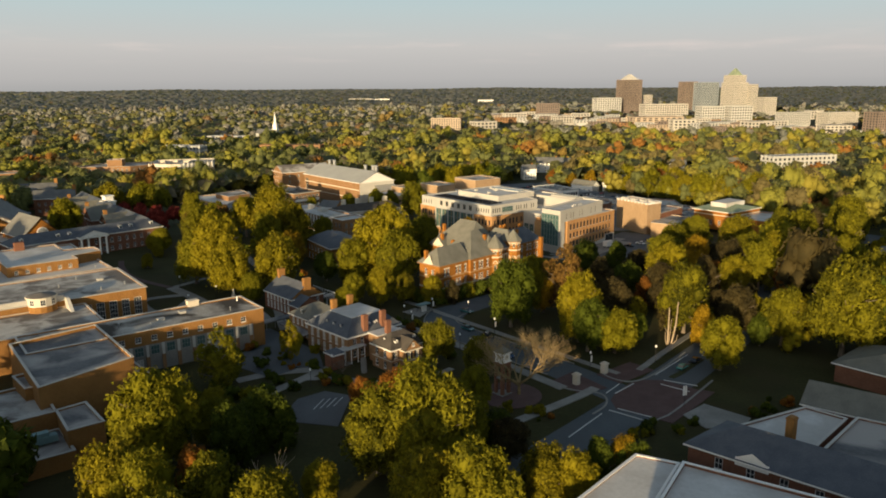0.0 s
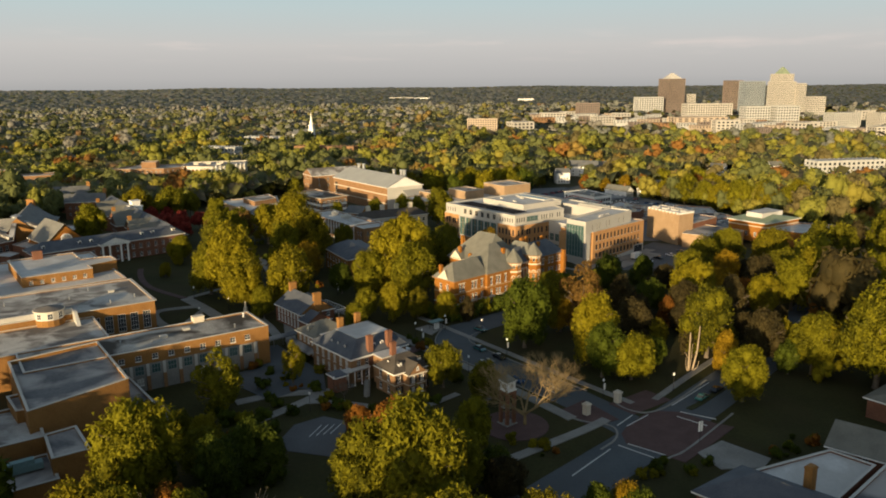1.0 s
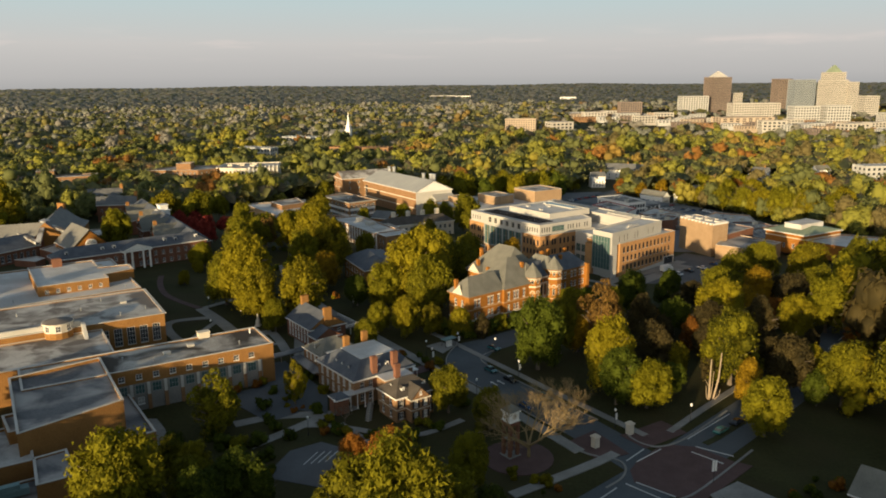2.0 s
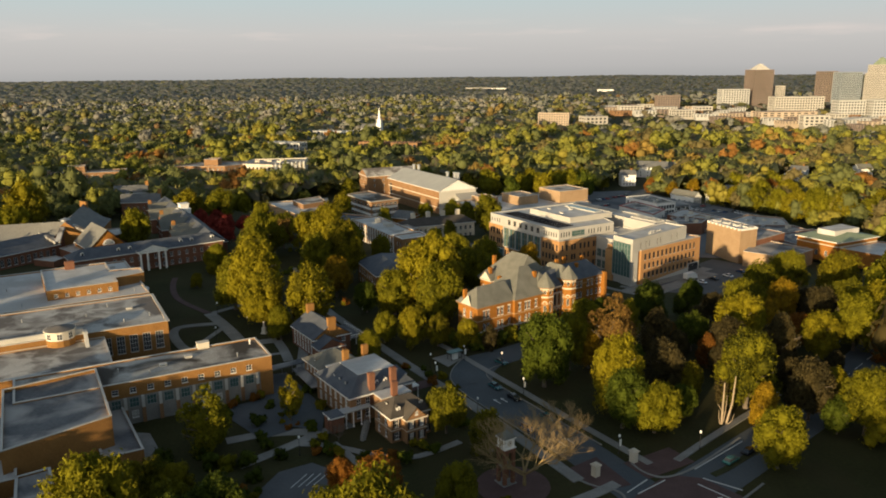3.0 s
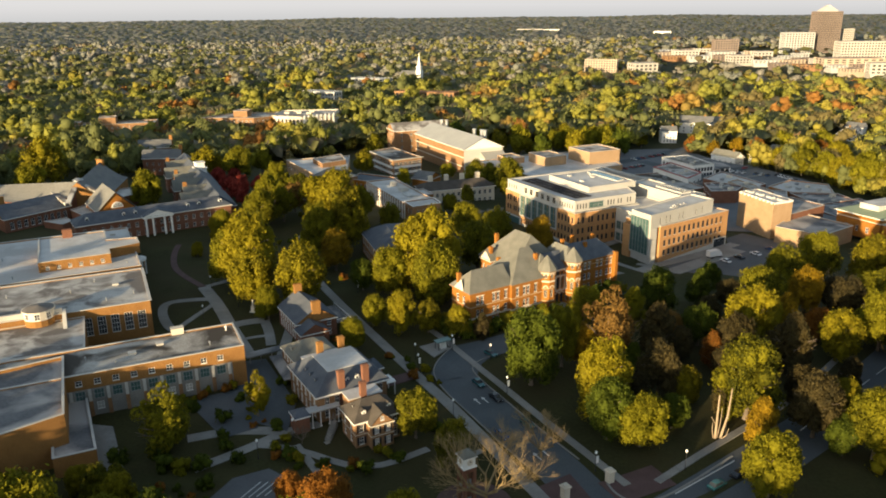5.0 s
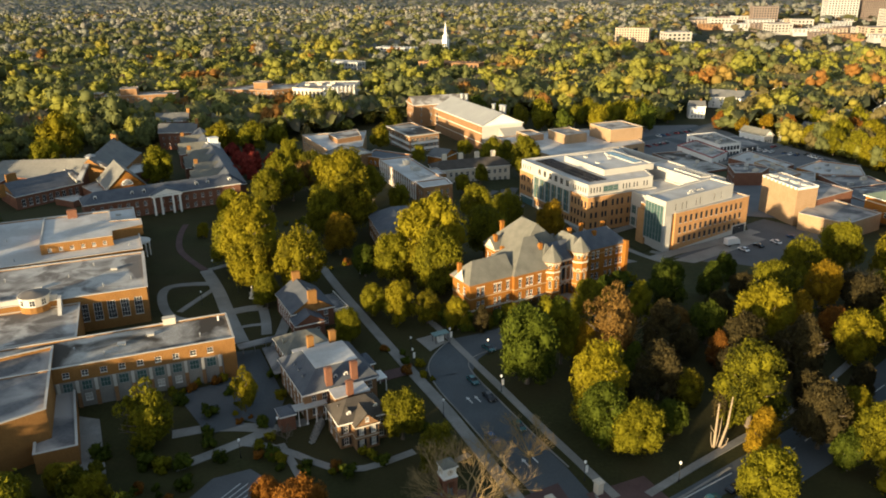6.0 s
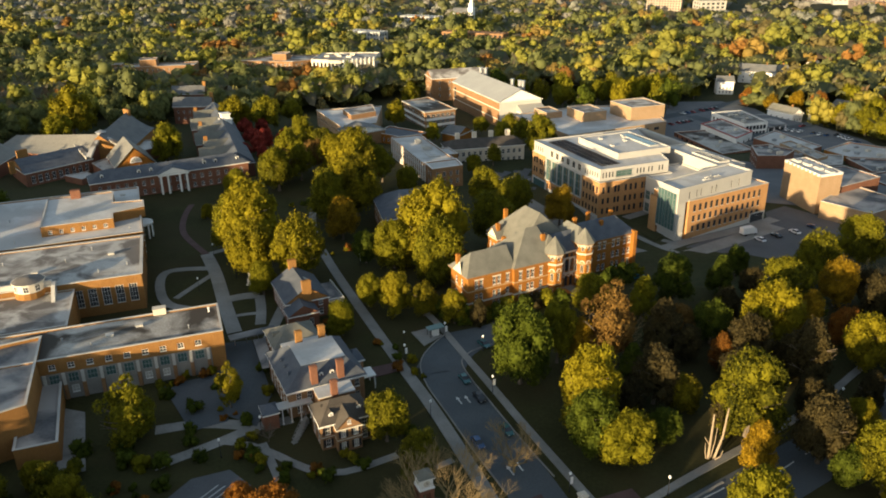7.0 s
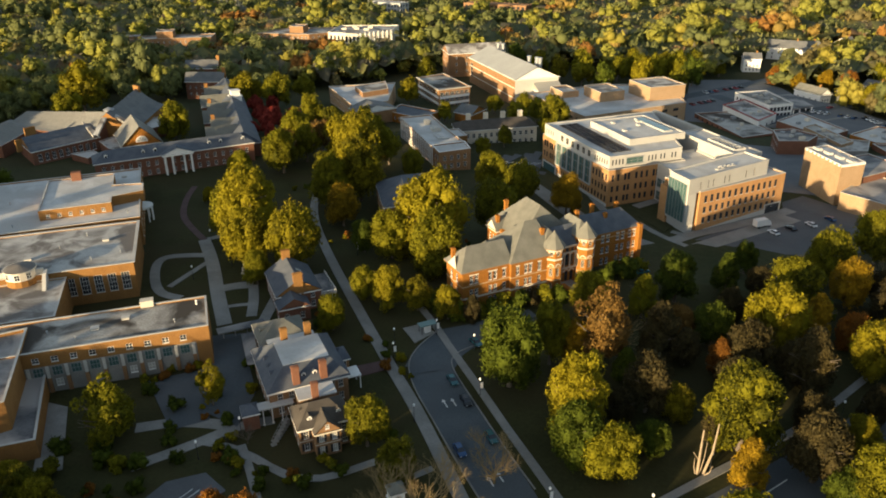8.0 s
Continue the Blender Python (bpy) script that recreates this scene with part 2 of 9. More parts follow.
# farthest woods: haze painted as pale grey crowns
HAZED_WOODS = [leaf_mat("far woods hazed grey green", (0.155, 0.163, 0.138), (0.235, 0.24, 0.2), 0.32), leaf_mat("far woods hazed grey brown", (0.18, 0.172, 0.148), (0.255, 0.243, 0.208), 0.32)]


HAZE = bpy.data.materials.new("hazy evening sky")
HAZE.use_nodes = True


def haze_nodes(m, low, high, stops):
    """A glowing sky of the horizon: a gradient by height with thin cloud streaks."""
    n, l = m.node_tree.nodes, m.node_tree.links
    n.clear()
    geo = n.new("ShaderNodeNewGeometry")
    sep = n.new("ShaderNodeSeparateXYZ")
    l.new(geo.outputs["Position"], sep.inputs[0])
    rng = n.new("ShaderNodeMapRange")
    rng.inputs["From Min"].default_value, rng.inputs["From Max"].default_value = low, high
    l.new(sep.outputs[2], rng.inputs["Value"])
    ramp = n.new("ShaderNodeValToRGB")
    while len(ramp.color_ramp.elements) < len(stops):
        ramp.color_ramp.elements.new(0.5)
    for e, (pos, c) in zip(ramp.color_ramp.elements, stops):
        e.position, e.color = pos, (*c, 1)
    l.new(rng.outputs[0], ramp.inputs[0])
    mp = n.new("ShaderNodeMapping")
    mp.inputs["Scale"].default_value = (0.0016, 0.0016, 0.014)
    l.new(geo.outputs["Position"], mp.inputs[0])
    tex = n.new("ShaderNodeTexNoise")
    tex.inputs["Scale"].default_value = 1.0
    tex.inputs["Detail"].default_value = 6
    l.new(mp.outputs[0], tex.inputs["Vector"])
    cr = n.new("ShaderNodeValToRGB")
    cr.color_ramp.elements[0].position, cr.color_ramp.elements[1].position = 0.55, 0.75
    cr.color_ramp.elements[1].color = (0.35, 0.35, 0.35, 1)
    l.new(tex.outputs["Fac"], cr.inputs[0])
    band = n.new("ShaderNodeValToRGB")
    band.color_ramp.elements.new(0.5)
    for e, (pos, v) in zip(band.color_ramp.elements, ((0.2, 0.0), (0.33, 1.0), (0.5, 0.0))):
        e.position, e.color = pos, (v, v, v, 1)
    l.new(rng.outputs[0], band.inputs[0])
    mul = n.new("ShaderNodeMath")
    mul.operation = "MULTIPLY"
    l.new(cr.outputs[0], mul.inputs[0])
    l.new(band.outputs[0], mul.inputs[1])
    mx = n.new("ShaderNodeMix")
    mx.data_type = "RGBA"
    l.new(mul.outputs[0], mx.inputs[0])
    l.new(ramp.outputs[0], mx.inputs[6])
    mx.inputs[7].default_value = (0.72, 0.58, 0.52, 1)
    em = n.new("ShaderNodeEmission")
    l.new(mx.outputs[2], em.inputs[0])
    out = n.new("ShaderNodeOutputMaterial")
    l.new(em.outputs[0], out.inputs[0])


haze_nodes(HAZE, 40, 800, [(0.0, (0.32, 0.31, 0.3)), (0.1, (0.385, 0.365, 0.35)), (0.35, (0.465, 0.44, 0.415)), (0.65, (0.415, 0.475, 0.47)), (1.0, (0.345, 0.48, 0.515))])


# ---- mesh helpers ----
def mesh(name, verts, faces, mats, index=None, smooth=False):
    me = bpy.data.meshes.new(name)
    me.from_pydata([tuple(v) for v in verts], [], faces)
    for m in (mats if isinstance(mats, (list, tuple)) else [mats]):
        me.materials.append(m)
    if index is not None:
        me.polygons.foreach_set("material_index", index)
    if smooth:
        me.polygons.foreach_set("use_smooth", [True] * len(me.polygons))
    me.update()
    return me


class Shape:
    """Collects boxes, prisms and faces for one mesh."""

    def __init__(self):
        self.v, self.f, self.m = [], [], []

    def face(self, pts, m=0):
        k = len(self.v)
        self.v += [tuple(p) for p in pts]
        self.f.append(tuple(range(k, k + len(pts))))
        self.m.append(m)

    def prism(self, poly, z0, z1, m=0, bottom=False, top=True, top_poly=None):
        k, n = len(self.v), len(poly)
        upper = top_poly or poly
        self.v += [(p[0], p[1], z0) for p in poly] + [(p[0], p[1], z1) for p in upper]
        for i in range(n):
            j = (i + 1) % n
            self.f.append((k + i, k + j, k + n + j, k + n + i))
            self.m.append(m)
        if top:
            self.f.append(tuple(range(k + n, k + 2 * n)))
            self.m.append(m)
        if bottom:
            self.f.append(tuple(range(k + n - 1, k - 1, -1)))
            self.m.append(m)
        return self

    def box(self, x0, y0, z0, x1, y1, z1, m=0):
        return self.prism([(x0, y0), (x1, y0), (x1, y1), (x0, y1)], z0, z1, m, bottom=True)

    def tube(self, a, b, ra, rb, sides=6, m=0):
        a, b = Vector(a), Vector(b)
        d = (b - a).normalized()
        s = d.orthogonal().normalized()
        t = d.cross(s)
        k = len(self.v)
        for c, r in ((a, ra), (b, rb)):
            for i in range(sides):
                w = 2 * math.pi * i / sides
                self.v.append(tuple(c + s * (r * math.cos(w)) + t * (r * math.sin(w))))
        for i in range(sides):
            j = (i + 1) % sides
            self.f.append((k + i, k + j, k + sides + j, k + sides + i))
            self.m.append(m)
        self.f.append(tuple(range(k + sides, k + 2 * sides)))
        self.m.append(m)
        return self

    def data(self, name, mats, smooth=False):
        return mesh(name, self.v, self.f, mats, self.m, smooth)


def thing(name, x=0.0, y=0.0, z=0.0, turn=0.0, label="", category="", group="", kind=""):
    """An Empty at the base of a thing, that holds its parts."""
    ob = new(name)
    ob.empty_display_size = 0.5
    ob.matrix_basis = pose(x, y, z, 0, 0, turn)
    return tagged(ob, label, category, group, kind)


def part(name, data, parent, label="", m=None, kind=""):
    ob = new(name, data)
    if kind:
        ob["kind"] = kind
    ob.parent = parent
    if m is not None:
        ob.matrix_basis = m
    if label:
        ob["label"] = label
    return ob


def ground_z(x, y):
    """The lie of the land: level campus, a fall beyond it, a rise to the horizon."""
    fall = -9.0 * min(1.0, max(0.0, (y - 385) / 165)) if y > 385 else 0.0
    if x > -45 and y > 300:
        # the yard round the tan building lies a little lower
        fall = min(fall, -2.5 * min(1.0, (y - 300) / 22) * min(1.0, (x + 45) / 20))
    r = math.hypot(x, y)
    if r > 900:
        k = min(1.0, (r - 900) / 900)
        fall += 9.0 * k * k * (3 - 2 * k)
    if r > 2400:
        k = min(1.0, (r - 2400) / 2400)
        fall += 35.0 * k * k * (3 - 2 * k) + 4 * k * math.sin(math.atan2(x, y) * 23) * math.sin(math.atan2(x, y) * 7 + 1)
    return fall


def inset(poly, d):
    """The polygon (counter-clockwise), each side moved in by d."""
    n, out = len(poly), []
    for i in range(n):
        p, q, s = Vector(poly[i - 1]), Vector(poly[i]), Vector(poly[(i + 1) % n])
        e, f = (q - p).normalized(), (s - q).normalized()
        ne, nf = Vector((-e.y, e.x)), Vector((-f.y, f.x))
        w = ne + nf
        out.append(tuple(q + w * (d / max(0.2, w.dot(ne)))))
    return out


def ccw(poly):
    a = sum(poly[i - 1][0] * poly[i][1] - poly[i][0] * poly[i - 1][1] for i in range(len(poly)))
    return list(poly) if a > 0 else list(reversed(poly))


def inside(poly, x, y):
    r = False
    for i in range(len(poly)):
        (x0, y0), (x1, y1) = poly[i - 1], poly[i]
        if (y0 > y) != (y1 > y) and x < (x1 - x0) * (y - y0) / (y1 - y0) + x0:
            r = not r
    return r


FOOTPRINTS = []
WINDOWS = {}


def window_meshes(w, h, style):
    """The frame with its bars in one piece, the pane and the sill of a window w by h."""
    key = (round(w, 2), round(h, 2), style)
    if key not in WINDOWS:
        t = 0.09
        frame_mat = {"sash": WHITE, "dark": BLACK, "cream": CREAM, "tall": WHITE, "teal": METAL, "blind": WHITE}[style]
        rows, cols = {"sash": (2, 2), "dark": (1, 1), "cream": (1, 2), "tall": (4, 3), "teal": (2, 3), "blind": (2, 2)}[style]
        xs, zs = [-w / 2, -w / 2 + t], [0, t]
        for i in range(1, cols):
            xs += [-w / 2 + w * i / cols - 0.035, -w / 2 + w * i / cols + 0.035]
        for i in range(1, rows):
            zs += [h * i / rows - 0.04, h * i / rows + 0.04]
        xs += [w / 2 - t, w / 2]
        zs += [h - t, h]
        nx, nz = len(xs), len(zs)
        v = [(x, y, z) for y in (0.06, 0.14) for z in zs for x in xs]
        at = lambda a, b, back: back * nx * nz + b * nx + a
        f = []
        for b in range(nz - 1):
            for a in range(nx - 1):
                if a % 2 and b % 2:
                    for (a0, b0), (a1, b1) in (((a, b), (a, b + 1)), ((a, b + 1), (a + 1, b + 1)), ((a + 1, b + 1), (a + 1, b)), ((a + 1, b), (a, b))):
                        f.append((at(a0, b0, 0), at(a1, b1, 0), at(a1, b1, 1), at(a0, b0, 1)))
                else:
                    f.append((at(a, b, 0), at(a + 1, b, 0), at(a + 1, b + 1, 0), at(a, b + 1, 0)))
        sill = None
        if style in ("sash", "blind", "tall"):
            sill = Shape()
            sill.box(-w / 2 - 0.08, -0.07, -0.12, w / 2 + 0.08, 0.05, 0)
            sill = sill.data("sill", CREAM if style == "tall" else WHITE)
        pane = Shape()
        pane.box(-w / 2 + t, 0.095, t, w / 2 - t, 0.115, h - t)
        glass = {"teal": GLASS_TEAL, "blind": PALE_PANE}.get(style, GLASS)
        WINDOWS[key] = (mesh("window", v, f, frame_mat), pane.data("pane", glass), sill)
    return WINDOWS[key]


def add_window(parent, x, y, z, turn, w, h, style):
    frame_data, pane_data, sill_data = window_meshes(w, h, style)
    ob = part("window", frame_data, parent, m=pose(x, y, z, 0, 0, math.degrees(turn)))
    part("pane", pane_data, ob)
    if sill_data and y < 360:
        part("sill", sill_data, ob)
    return ob


def walls(parent, poly, z0, z1, material, rows=None, name="wall", glass_depth=0.16):
    """Outer walls round a polygon, one mesh, with openings cut through for windows.
    rows: {side: (columns, or the middles of the windows along the side, [(sill, height), ...], width, style, end margin)}; heights over z0."""
    s = Shape()
    for i in range(len(poly)):
        a, b = Vector(poly[i]), Vector(poly[(i + 1) % len(poly)])
        e = b - a
        length = e.length
        e.normalize()
        inward = Vector((-e.y, e.x))
        turn = math.atan2(e.y, e.x)
        spec = (rows or {}).get(i)
        if not spec:
            s.face([(a.x, a.y, z0), (b.x, b.y, z0), (b.x, b.y, z1), (a.x, a.y, z1)])
            continue
        cols, bands, w, style, margin = spec
        if isinstance(cols, int):
            step = (length - 2 * margin) / cols
            cols = [margin + step * (c + 0.5) for c in range(cols)]
        xs = [0.0]
        for m in cols:
            xs += [m - w / 2, m + w / 2]
        xs.append(length)
        zs = [0.0]
        for sill, high in bands:
            zs += [sill, sill + high]
        zs.append(z1 - z0)
        for ix in range(len(xs) - 1):
            for iz in range(len(zs) - 1):
                p, q = a + e * xs[ix], a + e * xs[ix + 1]
                lo, hi = z0 + zs[iz], z0 + zs[iz + 1]
                if not (ix % 2 and iz % 2):
                    s.face([(p.x, p.y, lo), (q.x, q.y, lo), (q.x, q.y, hi), (p.x, p.y, hi)])
                    continue
                pi, qi = p + inward * glass_depth, q + inward * glass_depth
                s.face([(p.x, p.y, lo), (q.x, q.y, lo), (qi.x, qi.y, lo), (pi.x, pi.y, lo)])
                s.face([(p.x, p.y, hi), (pi.x, pi.y, hi), (qi.x, qi.y, hi), (q.x, q.y, hi)])
                s.face([(p.x, p.y, lo), (pi.x, pi.y, lo), (pi.x, pi.y, hi), (p.x, p.y, hi)])
                s.face([(q.x, q.y, lo), (q.x, q.y, hi), (qi.x, qi.y, hi), (qi.x, qi.y, lo)])
                m = (p + q) / 2
                add_window(parent, m.x, m.y, lo, turn, w, hi - lo, style)
    return part(name, s.data(name, material), parent)


def flat_block(parent, poly, z0, z1, material, roof, rows=None, parapet=0.7, cap=None, cap_over=0.1):
    """Walls, a roof deck sunk behind a parapet, and its coping."""
    poly = ccw(poly)
    FOOTPRINTS.append(poly)
    walls(parent, poly, z0, z1, material, rows)
    inner = inset(poly, 0.4)
    deck = Shape()
    deck.prism(inner, z1 - parapet - 0.25, z1 - parapet)
    part("roof", deck.data("roof", roof), parent)
    back = Shape()
    for i in range(len(inner)):
        p, q = inner[i], inner[(i + 1) % len(inner)]
        back.face([(q[0], q[1], z1 - parapet), (p[0], p[1], z1 - parapet), (p[0], p[1], z1), (q[0], q[1], z1)])
    part("parapet", back.data("parapet", material), parent)
    c = Shape()
    outer, inn = inset(poly, -cap_over), inset(poly, 0.4 + 0.06)
    n = len(poly)
    for i in range(n):
        j = (i + 1) % n
        c.prism([outer[i], outer[j], inn[j], inn[i]], z1, z1 + 0.16, bottom=True)
    part("coping", c.data("coping", cap or COPING), parent)


def hip_roof(parent, quad, z_eave, z_ridge, roof, gable=None, ins=4.0, over=0.5, name="roof", ins2=None, trim=None):
    """A roof over four corners, its ridge along the first side. ins: how far the ridge ends stand in; 0 makes gables."""
    a, b, c, d = [Vector(p) for p in inset(quad, -over)]
    m1, m2 = (a + d) / 2, (b + c) / 2
    axis = (m2 - m1).normalized()
    r1, r2 = m1 + axis * ins, m2 - axis * (ins if ins2 is None else ins2)
    s = Shape()
    P = lambda p, z: (p.x, p.y, z)
    s.face([P(a, z_eave), P(b, z_eave), P(r2, z_ridge), P(r1, z_ridge)])
    s.face([P(c, z_eave), P(d, z_eave), P(r1, z_ridge), P(r2, z_ridge)])
    for p, q, r, k in ((d, a, r1, ins), (b, c, r2, ins if ins2 is None else ins2)):
        if k > 0.01:
            s.face([P(p, z_eave), P(q, z_eave), P(r, z_ridge)])
    s.face([P(d, z_eave - 0.02), P(c, z_eave - 0.02), P(b, z_eave - 0.02), P(a, z_eave - 0.02)])
    ob = part(name, s.data(name, roof), parent)
    f = Shape()
    ring = [a, b, c, d]
    for i in range(4):
        p, q = ring[i], ring[(i + 1) % 4]
        f.face([P(p, z_eave - 0.35), P(q, z_eave - 0.35), P(q, z_eave + 0.0), P(p, z_eave + 0.0)])
    f.face([P(d, z_eave - 0.35), P(c, z_eave - 0.35), P(b, z_eave - 0.35), P(a, z_eave - 0.35)])
    part("cornice", f.data("cornice", trim or WHITE), parent)
    if gable and (ins < 0.01 or (ins2 is not None and ins2 < 0.01)):
        qa, qb, qc, qd = [Vector(p) for p in quad]
        k = z_ridge - z_eave
        for e0, e1, deep in ((qd, qa, ins), (qb, qc, ins if ins2 is None else ins2)):
            if deep < 0.01:
                g = Shape()
                g.face([P(e0, z_eave), P(e1, z_eave), P((e0 + e1) / 2, z_eave + k * 0.93)])
                part("gable_wall", g.data("gable_wall", gable), parent)
    return ob


def chimney(parent, x, y, z0, z1, w=1.1, d=0.9, turn=0.0, material=None):
    s = Shape()
    s.box(-w / 2, -d / 2, z0, w / 2, d / 2, z1 - 0.35)
    s.box(-w / 2 - 0.1, -d / 2 - 0.1, z1 - 0.35, w / 2 + 0.1, d / 2 + 0.1, z1 - 0.1)
    s.box(-w / 2 + 0.1, -d / 2 + 0.1, z1 - 0.1, w / 2 - 0.1, d / 2 - 0.1, z1 + 0.15)
    part("chimney", s.data("chimney", material or BRICK_HALL), parent, m=pose(x, y, 0, 0, 0, turn))


def dormer(parent, x, y, z, turn, w=1.4, h=1.7, depth=2.2, roof=None, pane=None):
    """A small gabled dormer; its front faces local -y."""
    s = Shape()
    s.box(-w / 2, 0, 0, w / 2, depth, h, 0)
    k = h + w * 0.42
    s.face([(-w / 2 - 0.15, -0.15, h - 0.05), (0, -0.15, k), (0, depth + 0.4, k), (-w / 2 - 0.15, depth + 0.4, h - 0.05)], 1)
    s.face([(0, -0.15, k), (w / 2 + 0.15, -0.15, h - 0.05), (w / 2 + 0.15, depth + 0.4, h - 0.05), (0, depth + 0.4, k)], 1)
    s.face([(-w / 2 - 0.1, -0.02, h), (w / 2 + 0.1, -0.02, h), (0, -0.02, k - 0.05)], 0)
    s.box(-w / 2 + 0.25, -0.04, 0.3, w / 2 - 0.25, -0.01, h - 0.2, 2)
    part("dormer", s.data("dormer", [WHITE, roof or SLATE, pane or GLASS]), parent, m=pose(x, y, z, 0, 0, turn))


def roof_unit(parent, x, y, z, w, d, h, turn, material=None):
    s = Shape()
    s.box(-w / 2, -d / 2, z, w / 2, d / 2, z + h * 0.8)
    s.box(-w / 2 - 0.08, -d / 2 - 0.08, z + h * 0.8, w / 2 + 0.08, d / 2 + 0.08, z + h)
    if w > 2:
        s.tube((-w / 4, 0, z + h), (-w / 4, 0, z + h + 0.3), d * 0.25, d * 0.25, 8)
        s.tube((w / 4, 0, z + h), (w / 4, 0, z + h + 0.3), d * 0.25, d * 0.25, 8)
    part("roof_unit", s.data("roof_unit", material or METAL), parent, m=pose(x, y, 0, 0, 0, turn))


def frame_of(ox, oy, deg):
    """Local plan (u along deg, v to its left) to world plan."""
    c, s = math.cos(radians(deg)), math.sin(radians(deg))
    return lambda u, v: (ox + u * c - v * s, oy + u * s + v * c)


def rect(f, u0, u1, v0, v1):
    return [f(u0, v0), f(u1, v0), f(u1, v1), f(u0, v1)]


# ---- ground ----
def polar_ground():
    """One sheet to the horizon: rings of a polar grid, finer near."""
    radii = [0, 40, 80, 120, 160, 200, 250, 280, 300, 311, 323, 350, 385, 420, 460, 500, 550, 600, 700, 800, 900, 1000, 1200, 1400, 1600, 1800, 2100, 2400, 2700, 3000, 3400, 3800, 4200, 4500, 4800, 4950]
    n, v, f = 144, [(0, 0, 0)], []
    for r in radii[1:]:
        for i in range(n):
            w = 2 * math.pi * i / n
            x, y = r * math.sin(w), r * math.cos(w)
            v.append((x, y, ground_z(x, y)))
    for i in range(n):
        f.append((0, 1 + (i + 1) % n, 1 + i))
    for k in range(len(radii) - 2):
        for i in range(n):
            a, b = 1 + k * n + i, 1 + k * n + (i + 1) % n
            f.append((a, b, b + n, a + n))
    return mesh("ground", v, f, EARTH, smooth=True)


tagged(new("ground", polar_ground()), "dark leafy ground rolling away under the trees", "ground", kind="structure")


def sky_backdrop():
    """The hazy sky low over the horizon, beyond everything."""
    s = Shape()
    r, n = 4900, 48
    a = [radians(-88 + 176 * i / n) for i in range(n + 1)]
    for i in range(n):
        p, q = (r * math.sin(a[i]), r * math.cos(a[i])), (r * math.sin(a[i + 1]), r * math.cos(a[i + 1]))
        s.face([(p[0], p[1], -20), (p[0], p[1], 1150), (q[0], q[1], 1150), (q[0], q[1], -20)])
    return s.data("backdrop", HAZE, True)


tagged(new("backdrop", sky_backdrop()), "pale hazy evening sky with thin pink cloud", "sky", kind="structure")

LAYER = [0.0]


def slab(name, poly, z0, z1, material, label, category):
    s = Shape()
    LAYER[0] += 0.004
    s.prism(ccw(poly), z0, z1 + LAYER[0] % 0.1)
    return tagged(new(name, s.data(name, material)), label, category, kind="structure")


def strip(name, line, width, z0, z1, material, label, category):
    """A ribbon of the given width along a line of plan points, mitred at the bends."""
    pts = [Vector(p) for p in line]
    left, right = [], []
    for i, p in enumerate(pts):
        d = (pts[min(i + 1, len(pts) - 1)] - pts[max(i - 1, 0)]).normalized()
        nrm = Vector((-d.y, d.x)) * width / 2
        left.append(p + nrm)
        right.append(p - nrm)
    s = Shape()
    LAYER[0] += 0.004
    z1 += LAYER[0] % 0.1
    for i in range(len(pts) - 1):
        s.prism([tuple(right[i]), tuple(right[i + 1]), tuple(left[i + 1]), tuple(left[i])], z0, z1)
    ob = new(name, s.data(name, material))
    return tagged(ob, label, category, kind="structure")


def rounded(line, k=4):
    """The line with its corners eased by quadratic curves."""
    pts = [Vector(p) for p in line]
    out = [pts[0]]
    for i in range(1, len(pts) - 1):
        a, b, c = (pts[i - 1] + pts[i]) / 2, pts[i], (pts[i] + pts[i + 1]) / 2
        for j in range(k + 1):
            t = j / k
            out.append(a * (1 - t) ** 2 + b * 2 * t * (1 - t) + c * t * t)
    out.append(pts[-1])
    return [tuple(p) for p in out]


# lawn of the campus
slab("lawn", [(-130, 90), (60, 90), (208, 298), (-44, 298), (-46, 385), (-180, 380), (-150, 230)], -0.2, 0.05, LAWN, "dim autumn lawn with fallen leaves on the campus", "lawn")

# the avenue with its cul-de-sac, and the cross street
AVENUE = [(45, 172), (31.3, 191.2), (22, 201.4), (11.6, 213.8), (3.4, 223.2), (-1.5, 231), (0, 241), (9, 251), (20, 262)]
strip("road", rounded(AVENUE), 11.0, 0.0, 0.09, STREET_GREY, "grey asphalt avenue on the campus, worn", "road")
slab("road", [(-6.3, 227), (-6.8, 237), (-4.5, 246.5), (6, 255), (16, 262), (20, 254), (9, 246), (6, 237), (6, 228)], 0.0, 0.09, STREET_GREY, "asphalt turning circle at the end of the avenue", "road")
strip("road", rounded([(-60, 50), (20, 140), (50, 173), (80, 209), (101, 235), (124, 272), (165, 322), (215, 372)]), 12.5, 0.0, 0.085, STREET_GREY, "asphalt street crossing the avenue", "road")
slab("pavement", [(40.5, 165.5), (48, 160.4), (52, 162), (63.8, 176.5), (56.5, 183), (51, 183.4), (47.4, 181.2), (42.2, 174.6), (40.2, 170.6)], 0.0, 0.1, PAVER, "red brick paving of the street crossing", "pavement")
slab("pavement", [(48.6, 159.8), (51.6, 161.2), (64.2, 176.4), (67, 175), (61.4, 168.5), (51.4, 157.6)], 0.0, 0.18, PAVER, "red brick corner pavement by the forecourt", "pavement")
